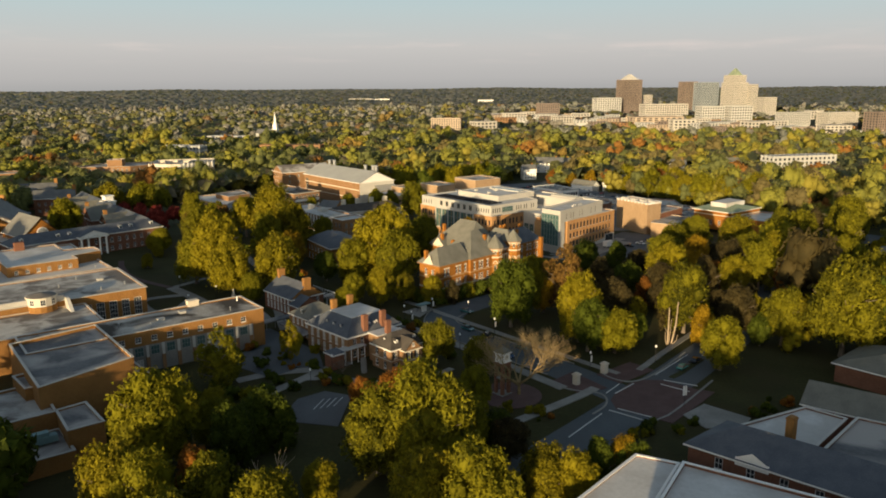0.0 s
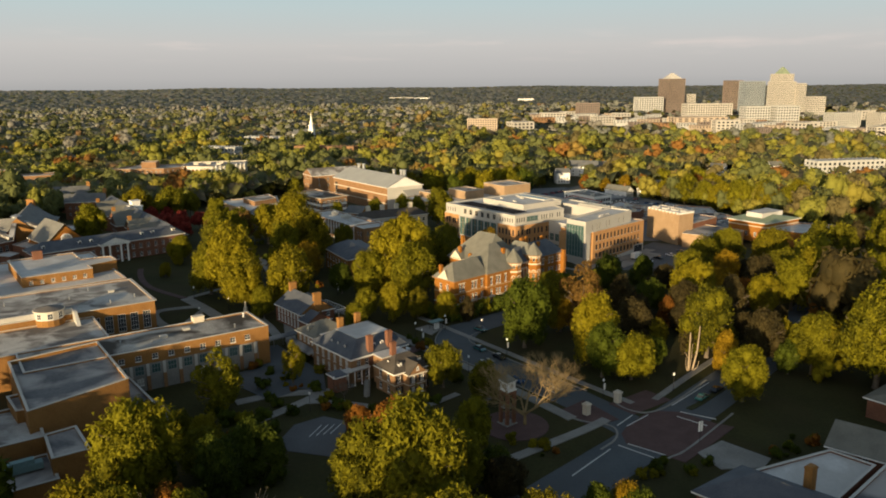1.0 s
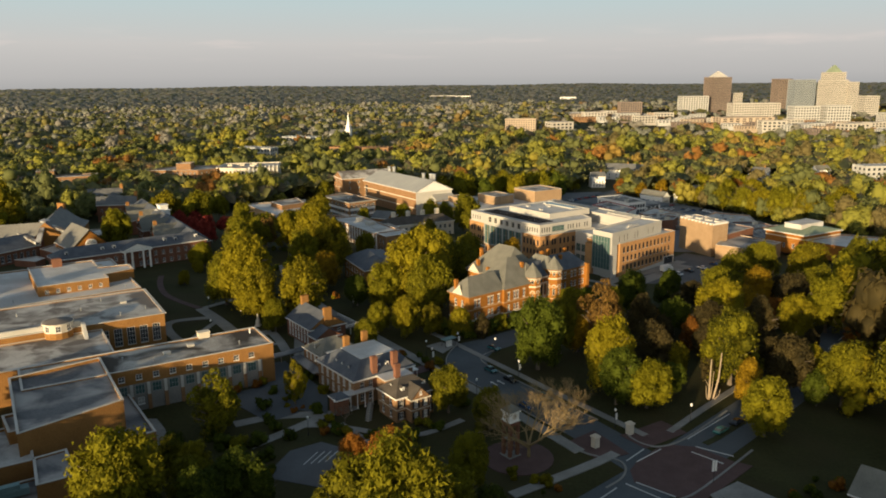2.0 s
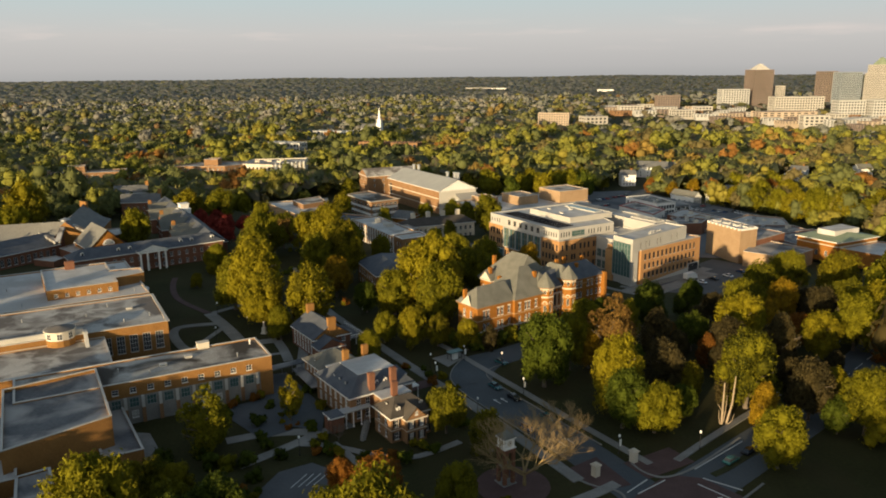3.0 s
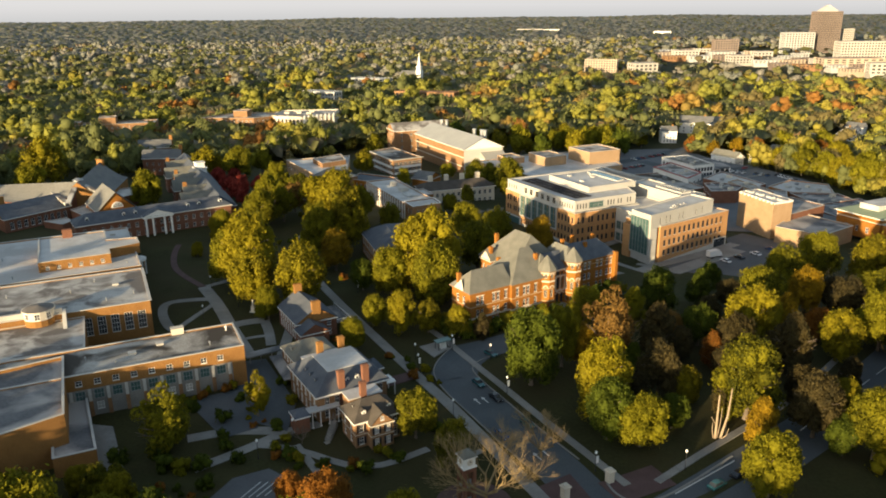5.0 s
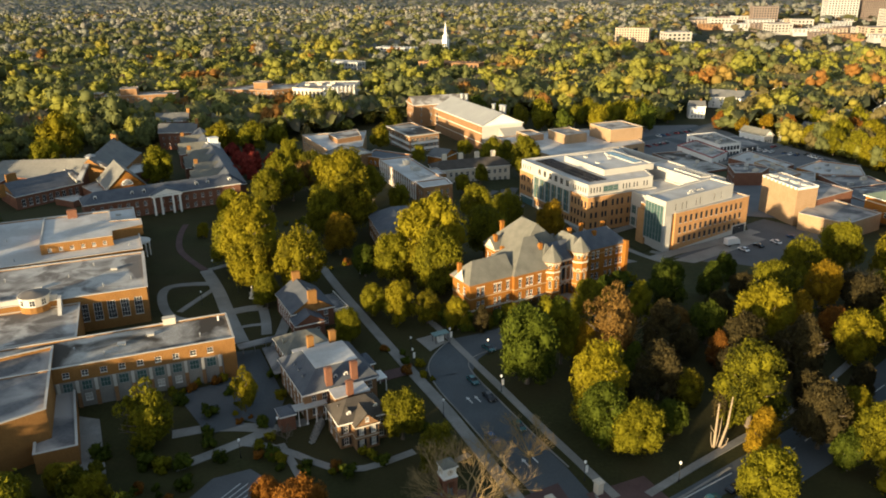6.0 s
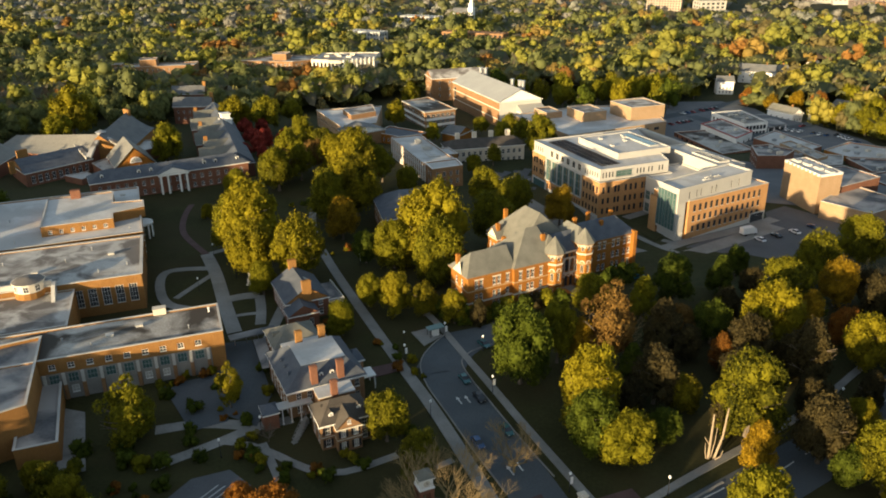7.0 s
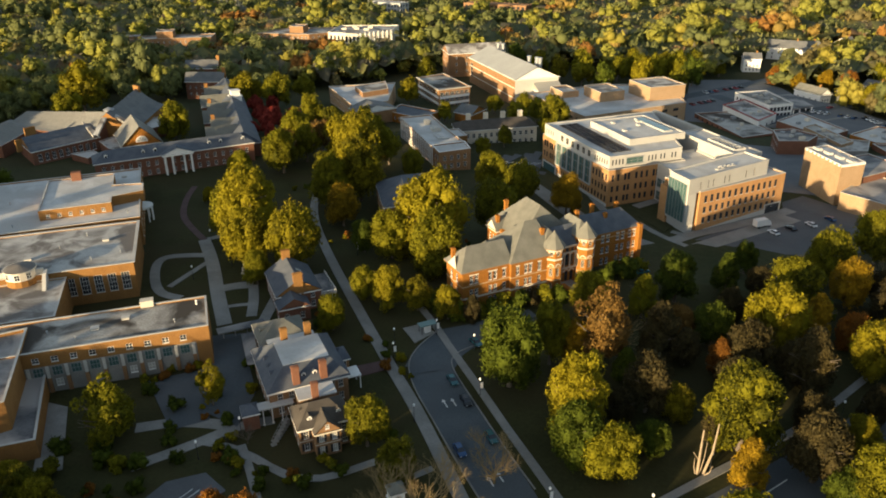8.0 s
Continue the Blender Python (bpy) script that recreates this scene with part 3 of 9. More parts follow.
for line in ([(27.4, 180.6), (32.8, 176), (37.6, 175.6), (39.8, 172.6), (38.6, 167.3), (34.4, 162.7)], [(41.8, 187.3), (43.6, 183.9), (47.1, 181.6), (51.3, 183.2), (56.5, 188.3), (68.5, 203.4)], [(43.4, 154.3), (48.4, 159.8), (51.7, 161.4), (64, 176.3), (69, 182.5)]):
    strip("kerb", rounded(line), 0.5, 0.0, 0.24, CONCRETE, "pale concrete kerb round the street corner", "kerb")
strip("median", [(59, 184.5), (62.3, 187.6), (71.5, 198)], 1.6, 0.0, 0.22, EARTH, "narrow planted island in the street", "median")
slab("pavement", [(40, 187), (45, 181), (56, 190), (51, 196)], 0.0, 0.16, PAVER, "red brick corner pavement by the gate post", "pavement")
slab("pavement", [(28, 183), (34, 174), (41, 178), (34, 189)], 0.0, 0.16, PAVER, "red brick corner pavement by the gate post", "pavement")
strip("pavement", rounded([(46, 187.5), (40, 194.3), (34.4, 200.8), (25.4, 211), (14.9, 223.7), (2.5, 238), (-6.3, 248.8), (-13.6, 256.5)]), 2.0, 0.0, 0.2, CONCRETE, "pale concrete pavement along the avenue", "pavement")
strip("pavement", rounded([(30, 178), (15, 197), (2, 213), (-9.5, 225.5), (-32, 251.5), (-54, 277), (-80, 310), (-95, 345)]), 3.0, 0.0, 0.2, CONCRETE, "pale concrete walk along the avenue", "pavement")
strip("pavement", rounded([(52, 190), (65, 207), (89, 236), (111, 275), (150, 322)]), 1.8, 0.0, 0.2, CONCRETE, "concrete pavement along the street", "pavement")
strip("pavement", rounded([(15, 158), (32, 172), (38, 178)]), 2.6, 0.0, 0.2, CONCRETE, "concrete pavement along the street", "pavement")
strip("kerb", rounded([(27.2, 187.2), (17.8, 197.6), (7.4, 210), (-1, 219.5), (-6.6, 229), (-6.5, 238), (-4.5, 246)]), 0.3, 0.0, 0.22, CONCRETE, "concrete kerb of the avenue", "kerb")
strip("kerb", rounded([(35.5, 195), (26.2, 205.2), (15.8, 217.6), (7.7, 227), (3.4, 233.5), (4.6, 238.5), (9.5, 244.5)]), 0.3, 0.0, 0.22, CONCRETE, "concrete kerb of the avenue", "kerb")
slab("pavement", [(-8, 238), (-14, 244), (-10, 248), (-5, 245)], 0.0, 0.18, CONCRETE, "concrete apron behind the shelter", "pavement")
slab("pavement", [(-20, 221), (-12, 228), (-8, 226), (-16, 218)], 0.0, 0.15, PAVER, "red brick forecourt of the large house", "pavement")

# quad paths
for line, w in (([(-103.6, 276.8), (-89.7, 262.4), (-75.2, 244.5), (-62.1, 229.5)], 4.2), ([(-92.0, 243.4), (-91.8, 252.9), (-91.5, 264.0)], 2.0), ([(-94.0, 266.8), (-101.7, 264.3), (-108.7, 260.0), (-104.1, 250.8), (-92.7, 238.5), (-83.9, 238.4)], 3.0), ([(-76.4, 247.1), (-72.5, 250.9), (-68.2, 253.1)], 4.2), ([(-68.8, 237.5), (-65.4, 240.4), (-61.6, 242.4)], 1.6), ([(-68.0, 252.8), (-62.6, 245.0), (-57.7, 236.1)], 3.0), ([(-50.0, 225.8), (-53.8, 237.4), (-63.3, 269.1)], 3.2), ([(-103.6, 276.8), (-97.0, 287.0), (-91.6, 297.1)], 2.6)):
    strip("path", rounded(line), w, 0.0, 0.14, CONCRETE, "pale concrete footpath across the quad", "path")
for line, w in (([(-46, 173), (-37, 185), (-33, 192), (-26, 197)], 3.0), ([(-37, 185), (-28, 186), (-9, 180), (2, 192)], 2.0), ([(-54, 184), (-45, 190), (-33, 192)], 3.4), ([(-28, 187), (-20, 179), (-14, 172)], 1.8), ([(9, 188), (14, 194)], 1.6)):
    strip("path", rounded(line), w, 0.0, 0.14, CONCRETE, "pale concrete footpath across the lawn", "path")
strip("path", rounded([(-103.6, 276.8), (-116.9, 285.8), (-126.6, 294.1), (-136.5, 309.8), (-141.6, 322.0)]), 2.4, 0.0, 0.14, PAVER, "dark brick footpath across the quad", "path")
slab("courtyard", [(-64, 222), (-55, 227), (-36, 205), (-32.5, 192), (-42, 194), (-50, 200)], 0.0, 0.15, STREET_GREY, "worn grey court between the hall and the large house", "courtyard")
slab("path", [(-80.7, 184.8), (-74.6, 185), (-59, 167.7), (-63.4, 164)], 0.0, 0.152, CONCRETE, "concrete walk along the foot of the hall", "path")
slab("terrace", [(-64, 200), (-46, 186), (-40, 192), (-52, 210), (-56, 207)], 0.0, 0.16, STREET_GREY, "grey concrete terrace in front of the hall", "terrace")
slab("parking_lot", [(-38, 160), (-24, 157), (-23, 174), (-30, 177), (-36, 172)], 0.0, 0.1, ASPHALT, "small asphalt parking lot with white bay marks", "parking")
ring = [(16 + 8 * math.cos(a * math.pi / 12), 174 + 8 * math.sin(a * math.pi / 12)) for a in range(24)]
slab("pavement", ring, 0.0, 0.15, PAVER, "round brick plaza at the foot of the bell tower", "pavement")
slab("pavement", [(55, 162), (62, 168), (70, 160), (67, 156), (58, 155)], 0.0, 0.16, CONCRETE, "pale concrete forecourt by the street", "pavement")
slab("parking_lot", [(66, 326), (58, 338), (88, 376), (88, 386), (96, 396), (130, 372), (112, 345), (84, 324)], -3.2, -2.45, ASPHALT, "asphalt yard beside the tan brick building", "parking")
slab("pavement", [(48, 324), (56, 332), (88, 372), (94, 368), (66, 334), (56, 324)], -3.2, -2.4, CONCRETE, "concrete walk along the tan brick building", "pavement")
slab("pavement", [(-15, 385), (25, 340), (45, 330), (40, 326), (14, 340), (-22, 384)], -3.2, -2.4, CONCRETE, "concrete walks behind the red brick hall", "pavement")
def drape(name, poly, material, label, category, cell=4.0, lift=0.3):
    """A thin sheet that follows the fall of the ground inside a polygon."""
    s = Shape()
    xs, ys = [p[0] for p in poly], [p[1] for p in poly]
    for i in range(int((max(xs) - min(xs)) / cell) + 1):
        for j in range(int((max(ys) - min(ys)) / cell) + 1):
            x, y = min(xs) + i * cell, min(ys) + j * cell
            if inside(poly, x + cell / 2, y + cell / 2):
                s.face([(a, b, ground_z(a, b) + lift) for a, b in ((x, y), (x + cell, y), (x + cell, y + cell), (x, y + cell))])
    return tagged(new(name, s.data(name, material)), label, category, kind="structure")


drape("parking_lot", [(60, 398), (96, 398), (150, 400), (160, 440), (150, 470), (46, 470), (30, 448)], BLEACHED, "worn asphalt lots behind the tan building", "parking")
drape("parking_lot", [(-36.1, 402.6), (-17.7, 419.4), (-9.0, 388.4), (-18.6, 372.4)], ASPHALT, "small asphalt lot with white bay lines west of the tan building", "parking")
for line, w in (([(4.3, 386.5), (13.3, 374.8), (22.9, 355.6)], 3.0), ([(51.4, 335.2), (58.5, 344.5), (70.8, 355.2), (79.6, 365.0), (90.9, 378.4)], 5.0), ([(37.3, 346.7), (46.4, 337.2), (55.6, 331.0)], 2.4), ([(34.2, 363.1), (43.2, 375.2)], 4.0), ([(49.5, 342.5), (56.9, 339.7)], 2.4)):
    strip("path", rounded(line), w, -3.2, -2.38, CONCRETE, "pale concrete walk round the tan building", "path")
slab("garden_bed", [(36.6, 352.9), (43.6, 370.1), (50.3, 349.4), (47.1, 340.6)], -3.2, -2.35, EARTH, "dark mulched bed before the tan building", "bed")
slab("parking_lot", [(45, 465), (150, 440), (170, 470), (163, 500), (152, 545), (130, 577), (104, 600), (96, 620), (75, 640), (38, 628), (40, 560)], -12, -7.2, BLEACHED, "wide asphalt parking lots between low shops", "parking")


for line in ([(71.1, 500.7), (95.5, 542.8), (117.8, 569.1), (155.5, 617.8)], [(55.4, 585.8), (92.2, 542.1), (123.4, 512.9), (149.2, 495.8)], [(33.7, 571.5), (63.0, 607.3), (100.2, 659.4)]):
    strip("road", rounded(line), 9.0, -12, -7.12, STREET_GREY, "grey street between the low shops", "road")
for line in ([(88.0, 503.8), (109.2, 534.3), (129.0, 554.3)], [(58.9, 541.5), (81.5, 513.4), (94.5, 529.4)]):
    strip("pavement", rounded(line), 2.2, -12, -7.0, CONCRETE, "pale concrete pavement along the shops", "pavement")


def markings():
    for line in ([(40, 174.7), (44.6, 180.6)], [(42.2, 174.5), (48.4, 180.9)], [(55.1, 180.3), (60.9, 175.4)], [(56.6, 182.9), (64, 179.1)], [(40.8, 165.6), (48, 160.5)], [(38.6, 164.8), (45.7, 158.9)], [(55.5, 186.6), (68.7, 201.6)], [(26.9, 151), (36.5, 162.9)]):
        strip("road_marking", line, 0.22, 0.08, 0.213, MARK, "white painted crossing line", "marking")
    for k in range(9):
        a = Vector((66, 192)).lerp(Vector((124, 270)), k / 9)
        b = Vector((66, 192)).lerp(Vector((124, 270)), (k + 0.6) / 9)
        strip("road_marking", [tuple(a), tuple(b)], 0.2, 0.085, 0.2, MARK, "white lane line on the street", "marking")
    for x, y in ((8.7, 215.7), (10.5, 216.8), (26.4, 194.2), (27.9, 196.1)):
        s = Shape()
        s.box(-0.14, -1.6, 0.05, 0.14, 0.6, 0.21)
        s.prism([(-0.5, 0.6), (0.5, 0.6), (0, 1.6)], 0.05, 0.21)
        ob = tagged(new("road_arrow", s.data("road_arrow", MARK)), "white painted arrow on the avenue", "marking", kind="structure")
        ob.matrix_basis = pose(x, y, 0, 0, 0, 42)
    a, b = [(-30.5, 395.9), (-15.8, 400.7)]
    for k in range(7):
        p = Vector(a).lerp(Vector(b), k / 6)
        strip("road_marking", [tuple(p), (p.x + 2.6, p.y + 3.6)], 0.3, -6, ground_z(*p) + 0.33, MARK, "white bay line in the parking lot", "marking")
    for k in range(4):
        strip("road_marking", [(-31 + k * 1.5, 166 + 0.6 * k), (-29.5 + k * 1.5, 172 + 0.3 * k)], 0.18, 0.1, 0.213, MARK, "white bay line in the parking lot", "marking")


markings()


# ---- the long hall on the quad: flat roofed brick wings ----
def student_hall():
    hall = thing("student_hall", -85, 200, 0, 0, "long orange brick campus hall with stained flat roofs", "building")
    hall.matrix_basis = Matrix()
    A = frame_of(-53, 212, 38)
    f = rect(A, -62, 0, 0, 16.5)
    FOOTPRINTS.append(f)
    mids = [55.7 - 4.2 * k for k in range(13)][::-1]
    walls(hall, ccw(f), 0, 7.4, STONE_GREY, {0: (mids, [(4.5, 2.5)], 2.3, "teal", 0.8)})
    flat_block(hall, f, 7.4, 11.4, BRICK_HALL, ROOF_STAINED, {0: (mids, [(1.0, 1.5)], 1.5, "sash", 0.8)}, parapet=0.35)
    for k, u in enumerate(mids):
        # ground floor: pale blinds in plain openings to the west, white framed windows to the east
        if k in (5, 9, 10):
            add_window(hall, *A(u - 62, -0.12), 1.7, radians(38), 1.6, 1.9, "blind")
        elif k < 6:
            add_window(hall, *A(u - 62, -0.12), 1.2, radians(38), 2.2, 2.3, "teal")
    pier, foot = Shape(), Shape()
    pier.box(-0.36, -0.3, 4.1, 0.36, 0.02, 7.3)
    foot.box(-0.45, -0.42, 0, 0.45, 0.02, 4.1)
    pier, foot = pier.data("pier", COPING), foot.data("pier", BRICK_BROWN)
    for u in [m + 2.1 for m in mids] + [mids[0] - 2.1]:
        part("pier", pier, hall, "pale stone pier", m=pose(*A(u - 62, 0), 0, 0, 0, 38))
        part("pier", foot, hall, m=pose(*A(u - 62, 0), 0, 0, 0, 38))
    s = Shape()
    s.box(-3.4, -0.06, 0, 0.06, 16.4, 7.4)
    part("end_bay", s.data("end_bay", BRICK_HALL), hall, m=pose(*A(0, 0), 0, 0, 0, 38))
    # raised block and its lower ledge
    B = [(-94.6, 195.4), (-109.3, 179.6), (-87.2, 151.6), (-74.2, 170.3)]
    flat_block(hall, B, 0, 11.9, BRICK_HALL, ROOF_DARK, parapet=0.8)
    flat_block(hall, [(-86.5, 191.8), (-66.3, 169), (-73, 163.6), (-93, 187)], 0, 5.0, BRICK_HALL, ROOF_DARK, parapet=0.35)
    flat_block(hall, [(-78, 168), (-93, 156.5), (-100, 164), (-86, 176)], 0, 9.6, BRICK_HALL, ROOF_DARK, parapet=0.5)
    flat_block(hall, [(-83, 150), (-99, 137), (-112, 152), (-95, 166)], 0, 7.2, BRICK_HALL, ROOF_GREY, parapet=0.5)
    flat_block(hall, [(-79, 155), (-70.5, 145), (-76, 140.5), (-83.5, 150.5)], 0, 7.2, BRICK_HALL, ROOF_DARK, parapet=0.3)
    flat_block(hall, [(-74, 139), (-95, 122), (-103, 132), (-82, 149)], 0, 3.8, BRICK_HALL, ROOF_DARK, parapet=0.3)
    s = Shape()
    s.box(-4, -1, 4.0, 4, 1, 5.4)
    s.box(-2.5, -0.8, 5.4, 2.5, 0.8, 6.3)
    for k in range(7):
        s.box(-3.8 + k * 1.15, -1.1, 4.2, -3.0 + k * 1.15, -1.0, 5.2)
    part("cooling_unit", s.data("cooling_unit", TEAL), hall, "pale teal rooftop cooling unit", m=pose(-83, 141, 0, 0, 0, 40))
    # second wing with tall windows
    W = frame_of(-96.5, 235.5, 38)
    flat_block(hall, rect(W, -60, 0, 0, 33), 0, 11.6, BRICK_HALL, ROOF_GREY, {0: ([57.2 - 3.75 * k for k in range(15)][::-1], [(3.2, 5.6)], 2.3, "tall", 0.8)}, parapet=0.25, cap_over=0.5)
    flat_block(hall, [W(-18.5, 0.02), W(-60, 0.02), W(-60, -24), W(-18.5, -24)], 0, 9.6, BRICK_HALL, ROOF_GREY, parapet=0.3)
    # small round lantern on the lower roof
    cx, cy = -121, 218
    ring = lambda r, n=16: [(cx + r * math.cos(2 * math.pi * i / n), cy + r * math.sin(2 * math.pi * i / n)) for i in range(n)]
    s = Shape()
    s.prism(ring(4.2), 9.2, 11.2)
    part("lantern_base", s.data("lantern_base", BRICK_HALL), hall)
    s = Shape()
    s.prism(ring(4.1), 11.2, 13.6)
    s.prism(ring(4.45), 13.6, 13.9)
    part("lantern_drum", s.data("lantern_drum", CREAM), hall)
    s = Shape()
    s.prism(ring(4.3), 13.9, 14.7, top_poly=ring(0.4))
    part("lantern_roof", s.data("lantern_roof", ROOF_GREY), hall)
    for k in range(8):
        a = k * math.pi / 4 - 0.2
        add_window(hall, cx + 4.12 * math.cos(a), cy + 4.12 * math.sin(a), 11.5, a + math.pi / 2, 1.5, 1.8, "sash")
    s = Shape()
    s.prism([W(-24, 0.3), W(-24, 1.2), W(-60, 1.2), W(-60, 0.3)][::-1], 11.6, 13.2)
    s.prism([W(-24, 1.2), W(-24, -7), W(-23, -7), W(-23, 1.2)][::-1], 9.4, 12.6, top_poly=[W(-24, 1.2), W(-24, -2), W(-23, -2), W(-23, 1.2)][::-1])
    part("roof_step", s.data("roof_step", COPING), hall)
    # third wing, white roofed, with a penthouse
    E = frame_of(-121, 267, 40)
    flat_block(hall, rect(E, -62, 0, 0, 55), 0, 10.6, BRICK_HALL, ROOF_WHITE, {1: (9, [(1.5, 2.2), (5.8, 2.2)], 1.4, "sash", 1.5)}, parapet=0.4)
    flat_block(hall, [E(-32, 9), E(-9, 9), E(-9, 15), E(1.5, 18), E(1.5, 26), E(-9, 28), E(-9, 42), E(-32, 42)], 10.0, 13.8, BRICK_HALL, ROOF_WHITE, {0: (6, [(0.9, 1.3)], 1.2, "sash", 1.0)}, parapet=0.3)
    chimney(hall, *E(-22, 40), 13, 16.5, 3.4, 2.4, 40, BRICK_DARK)
    c = E(-0.5, 24)
    s = Shape()
    s.prism([(c[0] + 4.2 * math.cos(i * math.pi / 8), c[1] + 4.2 * math.sin(i * math.pi / 8)) for i in range(16)], 5.4, 6.0, bottom=True)
    part("porch_roof", s.data("porch_roof", WHITE), hall, "round white porch roof")
    s = Shape()
    s.tube((0, 0, 0), (0, 0, 5.4), 0.3, 0.25, 8)
    column = s.data("porch_column", WHITE)
    for i in range(6):
        w = radians(-50 + i * 36)
        part("porch_column", column, hall, "white porch column", m=pose(c[0] + 3.7 * math.cos(w), c[1] + 3.7 * math.sin(w), 0))
    for u, v, w in ((-14, 18.2, 3.2), (-6, 15, 0.6)):
        x, y = A(u, v - 0.4 if w > 2 else 12)
        if w > 2:
            s = Shape()
            s.box(-1.6, -1, 0, 1.6, 1, 1.6)
            s.box(-1.7, -1.1, 1.6, 1.7, 1.1, 1.85)
            part("roof_hatch", s.data("roof_hatch", CREAM), hall, m=pose(x, y - 1.5, 11.0, 0, 0, 38))
    x, y = A(-2.5, 13)
    s = Shape()
    s.tube((0, 0, 0), (0, 0, 1.1), 0.25, 0.22, 8).tube((0, 0, 1.1), (0, 0, 1.4), 0.4, 0.1, 8)
    part("vent", s.data("vent", WHITE), hall, m=pose(x, y, 11.05))
    # small vents and hatches scattered over the roofs
    pipe = Shape()
    pipe.tube((0, 0, 0), (0, 0, 0.9), 0.16, 0.16, 6).tube((0, 0, 0.9), (0, 0, 1.15), 0.34, 0.12, 6)
    pipe = pipe.data("vent", METAL)
    curb = Shape()
    curb.box(-0.9, -0.7, 0, 0.9, 0.7, 0.5).box(-1.0, -0.8, 0.5, 1.0, 0.8, 0.62)
    curb = curb.data("roof_hatch", COPING)
    for G, z, spots in ((A, 11.05, ((-8, 5), (-20, 11), (-31, 4), (-38, 9), (-27, 8))), (W, 11.35, ((-4, 9), (-9, 20), (-15, 26), (-12, 6), (-30, 12), (-40, 22), (-22, 18))), (E, 10.2, ((-4, 6), (-6, 47), (-40, 6), (-44, 30), (-20, 50)))):
        for k, (u, v) in enumerate(spots):
            part("roof_hatch" if k % 3 == 1 else "vent", curb if k % 3 == 1 else pipe, hall, m=pose(*G(u, v), z, 0, 0, 38))
    # covered walk towards the houses
    s = Shape()
    for a, b in (((-58, 221), (-49, 230)), ((-50, 223), (-40, 211))):
        d = (Vector(b) - Vector(a)).normalized()
        n = Vector((-d.y, d.x)) * 1.6
        p, q = Vector(a), Vector(b)
        s.prism(ccw([tuple(p + n), tuple(p - n), tuple(q - n), tuple(q + n)]), 3.3, 3.6, bottom=True)
        for k in range(4):
            c = p.lerp(q, (k + 0.5) / 4) + n * 0.85
            s.tube((c.x, c.y, 0), (c.x, c.y, 3.3), 0.12, 0.12, 6)
    part("covered_walk", s.data("covered_walk", ROOF_DARK), hall, "dark flat roofed covered walk")


student_hall()


# ---- slate roofed brick houses along the avenue ----
def mansard(parent, outer, inner, z0, z1, roof, deck):
    s = Shape()
    o, i = inset(outer, -0.6), inner
    s.prism(o, z0, z1, top_poly=i, top=False, bottom=True)
    part("roof", s.data("roof", roof), parent)
    d = Shape()
    d.prism(i, z1 - 0.02, z1 + 0.15)
    part("roof_deck", d.data("roof_deck", deck), parent)
    c = Shape()
    c.prism(o, z0 - 0.45, z0, top=False, bottom=True)
    part("cornice", c.data("cornice", WHITE), parent)


def shutters(parent, spots, turn, h=2.0, w=0.5):
    """Dark louvred shutters on a wall, one board a part."""
    b = Shape()
    b.box(-w / 2, -0.06, 0, w / 2, 0.0, h)
    for k in range(6):
        b.box(-w / 2 + 0.05, -0.09, 0.1 + k * h / 6.2, w / 2 - 0.05, -0.06, 0.22 + k * h / 6.2)
    b = b.data("shutter", BLACK)
    for x, y, z in spots:
        part("shutter", b, parent, m=pose(x, y, z, 0, 0, turn))


def eyebrow(parent, x, y, z, turn, w=1.0, h=1.2, depth=1.8, roof=None, pane=None):
    """A small round-headed dormer; its front faces local -y."""
    s = Shape()
    arc = [(w / 2 * math.cos(k * math.pi / 6), h * 0.62 + w / 2 * math.sin(k * math.pi / 6)) for k in range(7)]
    front = [(w / 2, 0)] + arc + [(-w / 2, 0)]
    s.face([(p[0], 0, p[1]) for p in front[::-1]], 0)
    for a, b in zip(front, front[1:]):
        s.face([(a[0] * 1.12, -0.1, a[1] * 1.05), (a[0] * 1.12, depth, a[1] * 1.05), (b[0] * 1.12, depth, b[1] * 1.05), (b[0] * 1.12, -0.1, b[1] * 1.05)], 1)
    s.box(-w * 0.3, -0.05, 0.15, w * 0.3, -0.01, h * 0.85, 2)
    part("dormer", s.data("dormer", [WHITE, roof or SLATE, pane or GLASS]), parent, m=pose(x, y, z, 0, 0, turn))


